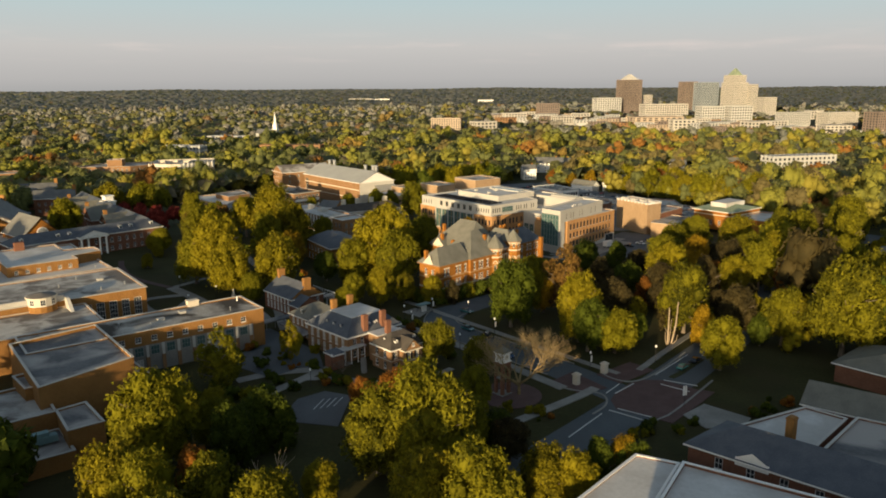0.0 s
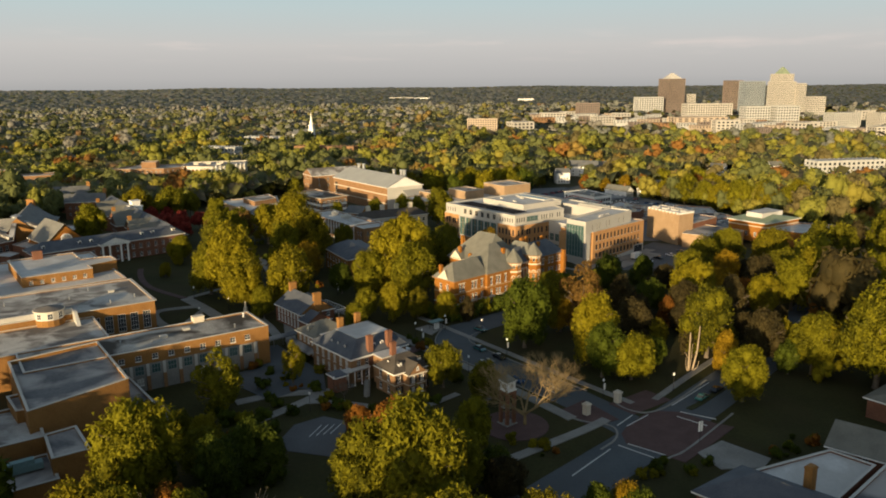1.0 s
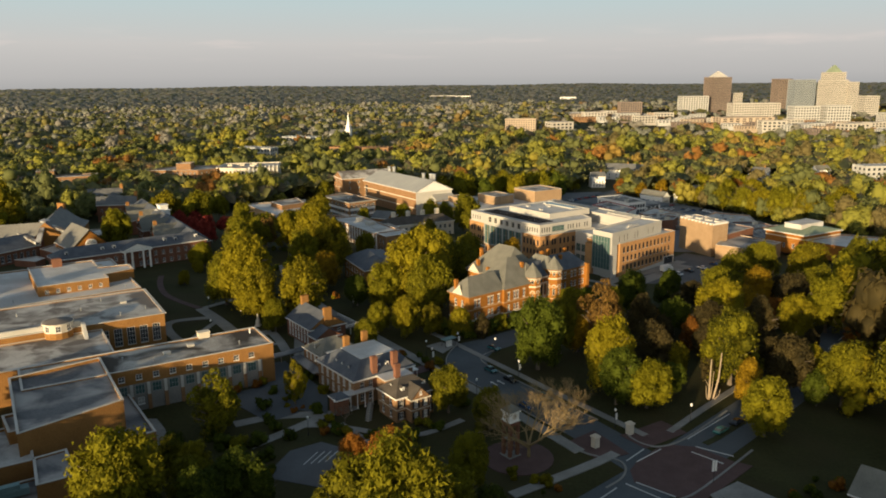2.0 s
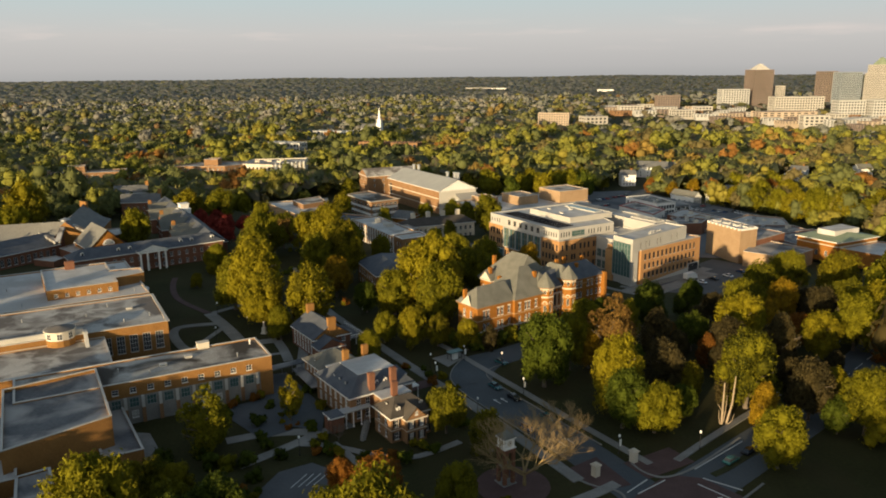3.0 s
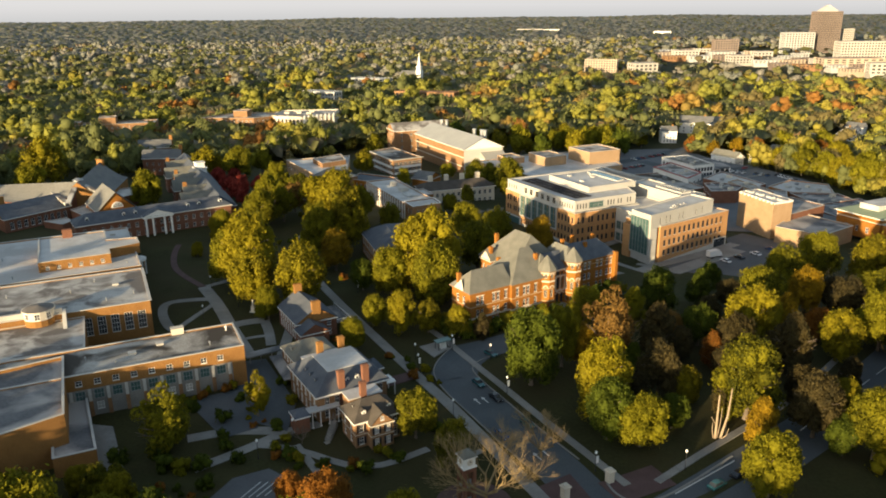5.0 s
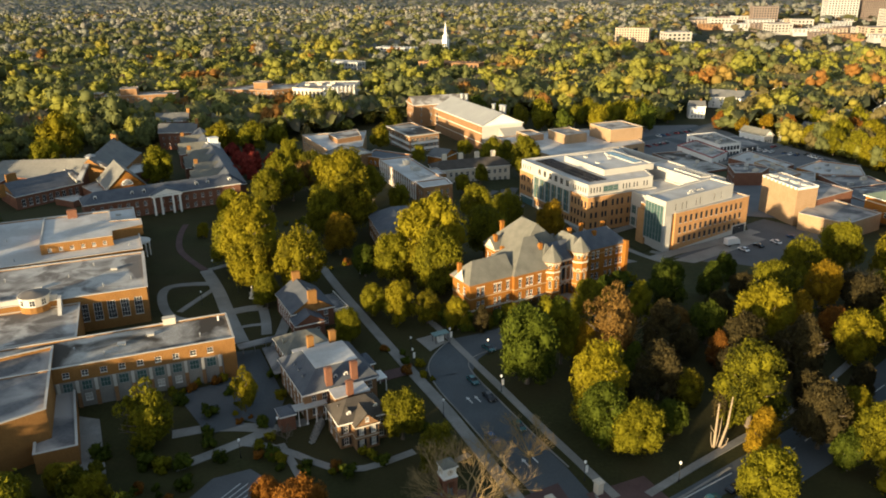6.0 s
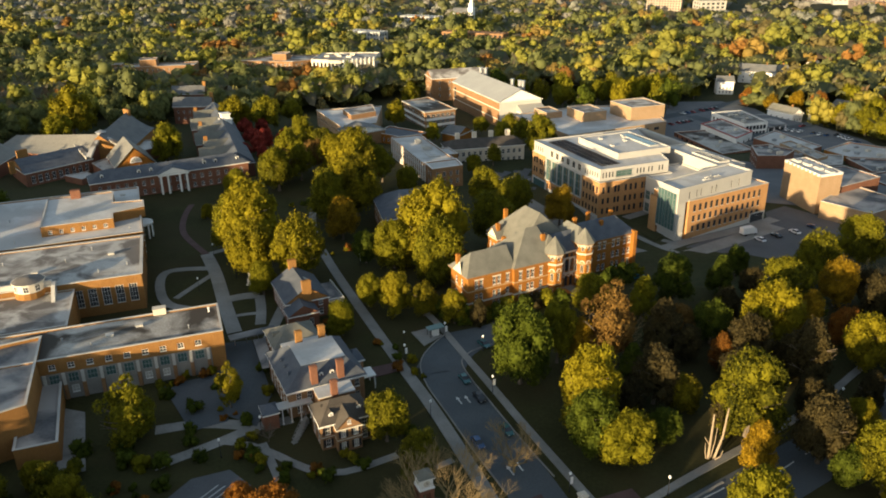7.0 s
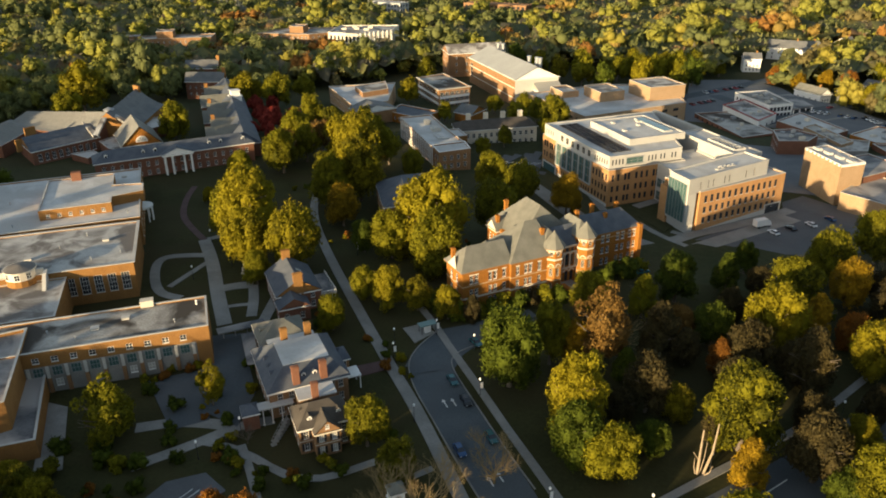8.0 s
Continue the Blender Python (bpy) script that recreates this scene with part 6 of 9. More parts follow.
    for (x0, z0), (x1, z1) in zip(arc, arc[1:] + arc[:1]):
        s.face([(x0, -0.75, z0), (x1, -0.75, z1), (x1, 0.1, z1), (x0, 0.1, z0)])
    frame_part = part("half_round_window", s.data("half_round_window", WHITE), h, m=pose(-188.2, 346.8, 8.2, 0, 0, 49))
    s = Shape()
    for k in range(4):
        w = [(0.25 * math.cos(a), 0.3 + 0.25 * math.sin(a)) if r == 0 else (2.2 * math.cos(a), 0.15 + 2.2 * math.sin(a)) for r, a in ((0, k * math.pi / 4 + 0.08), (1, k * math.pi / 4 + 0.08), (1, (k + 1) * math.pi / 4 - 0.08), (0, (k + 1) * math.pi / 4 - 0.08))]
        s.face([(x, -0.78, z) for x, z in w])
    part("pane", s.data("pane", PALE_PANE), frame_part)
    chimney(h, -236, 322, 6, 11.5, 2.4, 1.2, 75)


portico_hall()
dining_hall()


# ---- halls beyond the quad ----
def simple_hall(name, label, poly, z0, z1, material, roof, rows, parapet=0.5, hip=None, units=()):
    h = thing(name, 0, 0, 0, 0, label, "building")
    poly = ccw(poly)
    if hip:
        FOOTPRINTS.append(poly)
        walls(h, poly, z0, z1, material, rows)
        hip_roof(h, poly, z1, z1 + hip[0], roof, gable=material, ins=hip[1], over=0.6)
    else:
        flat_block(h, poly, z0, z1, material, roof, rows, parapet)
    for u in units:
        roof_unit(h, *u)
    return h


def quad_halls():
    two = [(1.5, 2.0), (5.4, 2.0)]
    h = simple_hall("long_hall", "long brick classroom hall with pale stained flat roof", [(-90.7, 422.2), (-56.5, 378.6), (-44.0, 388.2), (-78.3, 432)], -5, 8.2, BRICK_BROWN, ROOF_WHITE, {0: (17, [(2.0, 2.2), (5.8, 2.2), (9.6, 2.2)], 1.7, "sash", 1.0), 1: (4, [(5.8, 2.2), (9.6, 2.0)], 1.4, "sash", 1.5)})
    side = Vector((-56.5, 378.6)) - Vector((-90.7, 422.2))
    pier = Shape()
    pier.box(-0.35, -0.3, -5, 0.35, 0.05, 8.0)
    pier = pier.data("pier", WHITE)
    for k in range(18):
        part("pier", pier, h, "white pier", m=pose(*(Vector((-90.7, 422.2)) + side * ((1.0 + k * 3.14) / side.length)), 0, 0, 0, -51.9))
    roof_unit(h, -66, 407, 7.8, 5, 4, 1.6, -53, COPING)
    roof_unit(h, -74, 417, 7.8, 3, 3, 2.0, -53)
    roof_unit(h, -60, 398, 7.8, 9, 5, 0.5, -53, ROOF_WHITE)
    flat_block(h, [(-58, 381), (-51, 371.6), (-40, 381.5), (-46, 391)], -5, 8.8, BRICK_BROWN, ROOF_WHITE, {0: (3, [(6.0, 2.2), (9.6, 2.2)], 1.4, "sash", 1.0), 1: (4, [(6.0, 2.2), (9.6, 2.2)], 1.4, "sash", 1.0)}, parapet=0.5, cap=WHITE)
    flat_block(h, [(-66, 411), (-58, 401), (-50, 407), (-58, 417)], -5, 6.6, BRICK_HALL, ROOF_WHITE, parapet=0.3)
    h = simple_hall("slate_hall", "low brick hall with brown slate roof and chimneys", [(-59, 418), (-24.5, 440), (-32, 453), (-66, 431)], -6, 4.8, CREAM, SLATE_BROWN, {0: (13, [(2.6, 2.2), (6.8, 2.2)], 1.5, "sash", 1.0), 1: (3, [(2.6, 2.2), (6.8, 2.2)], 1.3, "sash", 1.0)}, hip=(3.2, 5))
    for k in range(4):
        chimney(h, -58 + k * 7.6, 432 + k * 4.9, 5, 10.2, 2.2, 1.6, 33, CREAM)
    h = simple_hall("pediment_hall", "pale brick hall with pediment ends and flat roofs", [(-168, 490), (-133, 452), (-118, 467), (-133, 512)], -8, 4.2, BRICK_BUFF, ROOF_WHITE, {0: (9, [(2.5, 2.2), (7.0, 2.2)], 1.6, "sash", 1.5), 1: (4, [(2.5, 2.2), (7.0, 2.2)], 1.6, "sash", 1.5)})
    flat_block(h, [(-148, 486), (-136, 472), (-126, 486), (-136, 504)], 3.5, 6.6, BRICK_BROWN, ROOF_GREY, parapet=0.3)
    q = [(-133, 448), (-122, 436), (-108, 456), (-120, 466)]
    walls(h, ccw(q), -8, 3.8, BRICK_BROWN, {0: (3, [(2.5, 2.2), (7.0, 2.2)], 1.6, "sash", 1.0)})
    hip_roof(h, ccw(q), 3.8, 7.0, SLATE, gable=WHITE, ins=0, over=0.5)
    simple_hall("link_hall", "low brick wing with blue grey roof", [(-113, 455), (-90, 447), (-85, 463), (-112, 472)], -8, 1.6, BRICK_RED, SLATE_BLUE, {0: (7, [(2.0, 2.0), (5.6, 2.0)], 1.3, "sash", 1.0)})
    ph = simple_hall("panel_hall", "brick hall with white panelled window bands", [(-126, 532.4), (-100.5, 503.4), (-85.9, 519), (-114.9, 550.5)], -10, 3.5, BRICK_BROWN, ROOF_STAINED, {0: (7, [(2.0, 2.2), (5.8, 2.2), (9.6, 2.2)], 2.6, "sash", 2), 1: (6, [(2.0, 2.2), (5.8, 2.2), (9.6, 2.2)], 2.6, "sash", 0.6)}, units=((-106, 527, 3.0, 3, 2, 0.8, -45),))
    for a, b in (((-126, 532.4), (-100.5, 503.4)), ((-100.5, 503.4), (-85.9, 519))):
        d = Vector(b) - Vector(a)
        for z in (-5.6, -1.8):
            s = Shape()
            s.box(0.6, -0.1, z - 0.3, d.length - 0.6, 0.0, z + 1.2)
            part("white_panel", s.data("white_panel", WHITE), ph, "white panel between the windows", m=pose(*a, 0, 0, 0, math.degrees(math.atan2(d.y, d.x))))
        s = Shape()
        s.box(-0.9, -0.9, 3.4, d.length + 0.9, 0.4, 3.75)
        part("eave_slab", s.data("eave_slab", CREAM), ph, m=pose(*a, 0, 0, 0, math.degrees(math.atan2(d.y, d.x))))
    simple_hall("brick_cottage", "small red brick cottage with grey gabled roof", [(-79, 471), (-68, 466.5), (-64.5, 482), (-74.5, 486)], -9, 0.0, BRICK_RED, SLATE, {0: (4, [(1.2, 1.8)], 1.2, "sash", 1.0)}, hip=(3.4, 0.0))
    simple_hall("corner_hall", "brick hall with white cornice and grey hipped roof", [(-61, 329), (-47, 306), (-34, 318), (-48, 344)], -1, 8.6, BRICK_HALL, SLATE_BLUE, {0: (7, [(1.8, 2.2), (5.6, 2.2)], 1.5, "sash", 1.2), 1: (4, two, 1.4, "sash", 1.2)}, hip=(3.0, 6))
    # gymnasium
    g = thing("gymnasium", 0, 0, 0, 0, "large brick gymnasium with white gabled metal roof", "building")
    G = frame_of(-108, 584.7, -51.1)
    q = rect(G, 0, 78.6, 0, 29)
    FOOTPRINTS.append(q)
    walls(g, q, -12, 8.2, BRICK_BROWN, {0: ([4.0], [(8.0, 9.0)], 3.6, "cream", 0.4)})
    hip_roof(g, q, 8.2, 15.2, ROOF_SEAM, gable=WHITE, ins=0.0, over=0.8)
    s = Shape()
    s.box(-0.2, 0, -12, 0.0, 29, 8.2)
    part("end_wall", s.data("end_wall", COPING), g, m=pose(*G(78.9, 0), 0, 0, 0, -51.1))
    s = Shape()
    s.box(0, -0.12, 2.6, 78, 0.0, 3.2).box(0, -0.12, -3.4, 78, 0.0, -2.9)
    part("stone_band", s.data("stone_band", CREAM), g, m=pose(*G(0.3, 0), 0, 0, 0, -51.1))
    for u, v in ((9, 17.5), (12, 20), (60, 17.5), (66, 20), (68.6, 21)):
        s = Shape()
        x, y = G(u, v)
        s.tube((x, y, 12), (x, y, 17.6), 1.2, 1.2, 10).tube((x, y, 17.6), (x, y, 18.3), 1.5, 1.5, 10)
        part("vent_stack", s.data("vent_stack", METAL), g)
    # north wing, gabled
    q2 = [(-139, 614), (-127.3, 595), (-92, 617), (-103.7, 636)]
    FOOTPRINTS.append(q2)
    walls(g, q2, -12, 7.6, BRICK_BROWN, {0: (3, [(6.0, 2.2), (11.0, 2.2), (15.4, 2.2)], 1.4, "sash", 3.0), 1: (5, [(6.0, 2.2), (11.0, 2.2), (15.4, 2.2)], 1.4, "sash", 2)})
    hip_roof(g, [q2[1], q2[2], q2[3], q2[0]], 7.6, 12.6, ROOF_GREY, gable=BRICK_BROWN, ins=0.0, over=0.6)
    # glazed lobby on the end wall
    q3 = rect(G, 79, 87, 12, 29)
    walls(g, q3, -12, 1.6, WHITE, {0: (4, [(7.6, 5.4)], 1.5, "dark", 0.4), 1: (9, [(7.6, 5.4)], 1.5, "dark", 0.4)})
    for k in range(9):
        s = Shape()
        v0, v1 = 12 + k * 1.9, 13.75 + k * 1.9
        s.face([(*G(87.4, v0), 1.8), (*G(87.4, v1), 1.8), (*G(79, v1), 5.6), (*G(79, v0), 5.6)])
        s.face([(*G(79, v0), 5.5), (*G(79, v1), 5.5), (*G(87.4, v1), 1.7), (*G(87.4, v0), 1.7)])
        part("glass_roof_pane", s.data("glass_roof_pane", PALE_PANE), g, "pale glass of the lobby roof")
    s = Shape()
    s.face([(*G(79, 12), 1.6), (*G(87.4, 12), 1.6), (*G(79, 12), 5.5)])
    part("lobby_gable", s.data("lobby_gable", PALE_PANE), g)
    # tan range with boxy towers
    t = thing("tan_range", 0, 0, 0, 0, "long tan brick range with square blocks on its roof", "building")
    flat_block(t, [(-48, 512), (-6, 470), (42, 517), (28, 560), (-10, 548)], -11, 3.4, BRICK_BUFF, ROOF_WHITE, {0: (8, [(6.0, 1.6), (10.4, 1.6)], 3.6, "dark", 3), 1: (8, [(6.0, 1.6), (10.4, 1.6)], 3.6, "dark", 3)}, parapet=0.5)
    for quad, z in (([(-16, 520), (-4, 505), (8, 515), (-4, 530)], 8.4), ([(8, 533), (22, 516), (40, 530), (26, 548)], 10.5), ([(-36, 520), (-26, 508), (-18, 515), (-28, 527)], 6.5)):
        flat_block(t, quad, 2, z, BRICK_BUFF, ROOF_GREY, parapet=0.4)
    # shops and low roofs
    def low_shop(nm, lab, poly, z1, m, r, rows):
        hh = simple_hall(nm, lab, poly, -10, z1, m, r, rows)
        k = ccw(poly)
        mid = sum((Vector(p) for p in k), Vector((0, 0))) / len(k)
        rng = random.Random(int(k[0][0]))
        for a in range(9 if nm == "shop_block" else 5):
            c = mid.lerp(Vector(k[a % len(k)]), rng.uniform(0.15, 0.65))
            roof_unit(hh, c.x, c.y, z1 - 0.5, rng.uniform(1.2, 3.6), rng.uniform(1.2, 2.4), rng.uniform(0.7, 1.5), 40, (METAL, COPING, CREAM)[a % 3])
        if nm == "shop":
            b = Shape()
            o, inn = inset(k, -0.2), inset(k, 0.7)
            for a in range(len(k)):
                c = (a + 1) % len(k)
                b.prism([o[a], o[c], inn[c], inn[a]], z1 + 0.17, z1 + 0.5, bottom=True)
            part("red_band", b.data("red_band", RED_METAL), hh, "red metal roof edge")

    low_shop("shop", "low white shop with red roof band", [(61.5, 541.5), (80.5, 510.5), (90, 530), (73, 559)], -2.6, WHITE, ROOF_GREY, {0: (7, [(2.6, 1.6)], 1.5, "dark", 1), 1: (3, [(2.6, 1.8)], 1.5, "dark", 0.6)})
    low_shop("shop_block", "white block with dark upper windows and cluttered roof", [(67.6, 568.2), (86.1, 540.5), (99.2, 550.2), (85.2, 579.7)], -0.5, WHITE, ROOF_STAINED, {0: (9, [(5.4, 1.9)], 1.5, "dark", 1), 1: (6, [(2.0, 2.2), (5.4, 2.4)], 1.9, "dark", 0.8)})
    low_shop("shop_row", "dark brick shop row with white framed windows", [(86, 474), (88, 455), (101, 459), (106, 471), (95, 479)], 3.0, BRICK_DARK, ROOF_DARK, {0: (5, [(2.2, 1.8), (5.8, 1.8), (9.4, 1.8)], 1.3, "sash", 0.8), 4: (4, [(2.2, 1.8), (5.8, 1.8), (9.4, 1.8)], 1.4, "sash", 1.0)})
    low_shop("shop_row", "low shop with white roof and tan parapet", [(102, 501), (108, 508), (123, 480), (117, 472)], -1.0, BRICK_BUFF, ROOF_STAINED, {0: (3, [(2.4, 1.8)], 1.6, "dark", 1), 1: (6, [(2.4, 1.8)], 1.6, "dark", 1)})
    low_shop("shop_row", "long low shop with white roof", [(90, 518), (103, 541), (124, 509), (112, 492)], -3.4, BRICK_DARK, ROOF_WHITE, {0: (6, [(2.4, 1.8)], 1.6, "dark", 1), 1: (6, [(2.4, 1.8)], 1.6, "dark", 1)})
    low_shop("shop_row", "low brick shop with white cluttered roof", [(124, 500), (139, 521), (158, 512), (156, 490), (134, 488)], -3.0, BRICK_RED, ROOF_WHITE, {0: (5, [(2.4, 1.8)], 1.6, "dark", 1), 1: (5, [(2.4, 1.8)], 1.6, "dark", 1)})
    low_shop("shop_row", "dark shop with grey roof and white fascia", [(99, 470), (108, 487), (131, 486), (128, 468), (110, 462)], -2.0, STONE_GREY, ROOF_GREY, {0: (5, [(4.4, 1.8)], 1.6, "dark", 1), 1: (5, [(4.4, 1.8)], 1.6, "dark", 1), 4: (5, [(4.4, 1.8)], 1.6, "dark", 1)})
    low_shop("shop_row", "low brick shop with dark tarred roof", [(132, 484), (157, 487), (166, 462), (140, 462)], -2.6, BRICK_DARK, ROOF_DARK, {0: (6, [(2.4, 1.8)], 1.6, "dark", 1), 1: (6, [(2.4, 1.8)], 1.6, "dark", 1)})
    low_shop("shop_row", "low brick shop with dark roof", [(47, 527), (73.2, 484), (90, 499), (66, 538)], -4.8, BRICK_DARK, ROOF_STAINED, {0: (9, [(2.6, 1.6)], 1.5, "dark", 1), 1: (5, [(2.6, 1.6)], 1.5, "dark", 1)})
    low_shop("shop_row", "low brick building with dark roof", [(134, 452), (146, 430), (178, 450), (164, 474)], -2.0, BRICK_DARK, ROOF_DARK, {0: (6, [(4.4, 1.8)], 1.5, "dark", 1), 1: (7, [(4.4, 1.8)], 1.5, "dark", 1)})
    # pillared ground floor of the white block
    lower = thing("carport", 0, 0, 0, 0, "low flat canopy on white posts beside the white block", "canopy")
    poly = [(99.5, 551), (111.4, 562.9), (100, 590), (86, 580)]
    s = Shape()
    s.prism(ccw(poly), -5.0, -4.2, bottom=True)
    part("canopy_roof", s.data("canopy_roof", ROOF_DARK), lower)
    post = Shape()
    post.box(-0.3, -0.3, -10, 0.3, 0.3, -5.0)
    post = post.data("post", WHITE)
    for k in range(4):
        for a, b in ((poly[0], poly[1]), (poly[1], poly[2])):
            part("post", post, lower, m=pose(*Vector(a).lerp(Vector(b), 0.06 + 0.29 * k), 0))
    # dormitory blocks in the trees
    w = thing("dormitory", 0, 0, 0, 0, "long pale dormitory with white piers above the trees", "building")
    flat_block(w, [(-256, 654), (-223.8, 650), (-206, 672), (-214, 706), (-262, 690)], -9, 9.0, CREAM, ROOF_GREY, {0: (8, [(4, 4.6), (10.5, 5.0)], 2.0, "dark", 1.0), 1: (6, [(4, 4.6), (10.5, 5.0)], 2.4, "dark", 1.0)})
    pier = Shape()
    pier.box(-0.5, -0.5, -9, 0.5, 0.1, 10.2)
    pier = pier.data("pier", WHITE)
    for k in range(8):
        part("pier", pier, w, m=pose(*Vector((-223.8, 650)).lerp(Vector((-206, 672)), k / 7), 0, 0, 0, 51))
    flat_block(w, [(-312, 634), (-266, 640), (-256, 654), (-262, 680), (-300, 668)], -9, 8.6, BRICK_BROWN, ROOF_GREY, {0: (12, [(6, 1.8), (10, 1.8), (14, 1.8)], 1.4, "sash", 1.0), 1: (3, [(10, 1.8), (14, 1.8)], 1.4, "sash", 1.0)})
    flat_block(w, [(-288, 646), (-276, 648), (-278, 660), (-290, 658)], 8, 13.4, BRICK_BROWN, ROOF_GREY, parapet=0.4)
    for x, y in ((-250, 672), (-240, 676), (-230, 674), (-246, 684), (-232, 686)):
        roof_unit(w, x, y, 8.5, 4, 3, 1.4, 20, CREAM)
    w = thing("dormitory", 0, 0, 0, 0, "long red brick dormitory mostly hidden by trees", "building")
    flat_block(w, [(-414, 588), (-350, 622), (-358, 640), (-420, 604)], -9, 5.6, BRICK_BROWN, ROOF_GREY, {0: (16, [(6.5, 1.8), (10.5, 1.8)], 1.4, "sash", 1.0)})
    flat_block(w, [(-390, 603), (-378, 609), (-384, 620), (-396, 613)], 5, 11, BRICK_BROWN, ROOF_GREY, parapet=0.4)
    flat_block(w, [(-412, 590), (-402, 595), (-406, 603), (-416, 598)], 5, 8, BRICK_BROWN, ROOF_GREY, parapet=0.4)


quad_halls()


# ---- foreground houses beyond the street corner ----
def corner_buildings():
    h = thing("flat_roofed_hall", 0, 0, 0, 0, "hall with pale flat roof and white parapet", "building")
    q = ccw([(35, 127), (42, 123), (84, 92), (64, 70), (14, 100)])
    flat_block(h, [(35, 127), (14, 103), (24, 94), (42, 123.5)], 0, 8.6, BRICK_DARK, ROOF_WHITE, parapet=0.2, cap=WHITE)
    flat_block(h, [(42.4, 123), (24.5, 94), (62, 66), (84, 96)], 0, 9.2, BRICK_DARK, ROOF_WHITE, parapet=0.5, cap=WHITE)
    h = thing("slate_roofed_school", 0, 0, 0, 0, "long brick school with dark blue slate hipped roof", "building")
    q = ccw([(46.5, 132.5), (57.5, 141.5), (100, 104), (90, 93)])
    FOOTPRINTS.append(q)
    k = q.index((46.5, 132.5))
    q = q[k:] + q[:k]
    walls(h, q, 0, 8.0, BRICK_DARK, {0: (9, [(1.0, 2.4), (4.8, 2.2)], 1.5, "sash", 3.0), 3: (2, [(4.8, 2.2)], 1.4, "sash", 2.0)})
    hip_roof(h, q, 8.0, 11.6, SLATE_BLUE, ins=7.0, over=0.7)
    e = (Vector((90, 93)) - Vector((46.5, 132.5))).normalized()
    n = Vector((e.y, -e.x))
    c = Vector((46.5, 132.5)) + e * 12
    s = Shape()
    a, b = c - e * 3 + n * 0.4, c + e * 3 + n * 0.4
    s.prism(ccw([tuple(a), tuple(b), tuple(b - n * 0.4), tuple(a - n * 0.4)]), 7.0, 8.4, bottom=True)
    s.face([(a.x, a.y, 8.4), (b.x, b.y, 8.4), ((a.x + b.x) / 2, (a.y + b.y) / 2, 10.0)])
    part("pediment", s.data("pediment", WHITE), h)
    chimney(h, 66, 133, 6, 13.0, 1.8, 1.4, 40)
    flat_block(h, [(58, 142), (70, 132), (84, 146), (78, 152)], 0, 6.5, BRICK_DARK, ROOF_WHITE, parapet=0.3)
    flat_block(h, [(71, 131), (100, 106), (118, 124), (86, 146)], 0, 6.8, BRICK_DARK, ROOF_DARK, parapet=0.3)
    h = thing("gabled_house", 0, 0, 0, 0, "house with grey gabled roof and white gable", "house")
    q = ccw([(79, 155), (87, 165), (101, 154), (93, 144)])
    FOOTPRINTS.append(q)
    k = q.index((79, 155))
    q = q[k:] + q[:k]
    walls(h, q, 0, 6.0, BRICK_DARK, {0: (4, [(1.0, 1.8), (3.8, 1.6)], 1.1, "sash", 1.0)})
    hip_roof(h, q, 6.0, 9.4, SLATE_PALE, gable=WHITE, ins=0.0, over=0.6)
    chimney(h, 96, 140, 4, 11.5, 1.8, 1.4, 40)
    h = thing("hipped_house", 0, 0, 0, 0, "house with grey hipped roof and white eaves", "house")
    q = ccw([(100, 182), (114, 194), (128, 180), (113, 167)])
    FOOTPRINTS.append(q)
    walls(h, q, 0, 5.2, BRICK_DARK, {0: (4, [(1.2, 1.8)], 1.2, "sash", 1.0)})
    hip_roof(h, q, 5.2, 8.8, SLATE_PALE, ins=6.0, over=0.8)
    h = thing("street_house", 0, 0, 0, 0, "pale house with blue grey hipped roof among trees", "house")
    q = ccw([(164, 284), (186, 312), (205, 296), (183, 268)])
    FOOTPRINTS.append(q)
    walls(h, q, 0, 7.0, CREAM, {0: (5, [(1.2, 1.8), (4.2, 1.8)], 1.2, "sash", 1.0)})
    hip_roof(h, q, 7.0, 10.0, SLATE_BLUE, ins=6.0, over=0.6)


corner_buildings()


# ---- houses in the woods ----
def wooden_house(x, y, turn, w, d, hgt, material, roof, label):
    z = ground_z(x, y)
    h = thing("wooden_house", 0, 0, 0, 0, label, "house", group="houses in the woods")
    q = rect(frame_of(x, y, turn), -w / 2, w / 2, -d / 2, d / 2)
    FOOTPRINTS.append(inset(q, -2))
    if hgt >= 7:
        # an open yard in front
        FOOTPRINTS.append([(x - 15, y - 44), (x + 5, y - 44), (x + 8, y), (x - 8, y)])
    walls(h, q, z - 0.5, z + hgt, material, {0: (4, [(1.5, 1.7), (4.4, 1.6)] if hgt > 6.2 else [(1.5, 1.7)], 1.2, "sash", 1.0), 1: (3, [(1.5, 1.7)], 1.2, "sash", 1.0), 3: (3, [(1.5, 1.7)], 1.2, "sash", 1.0)})
    hip_roof(h, q, z + hgt, z + hgt + d * 0.42, roof, gable=material, ins=0.0, over=0.5)
    chimney(h, *frame_of(x, y, turn)(w * 0.25, 0), z + hgt, z + hgt + d * 0.42 + 1.4, 1.0, 0.8, turn)


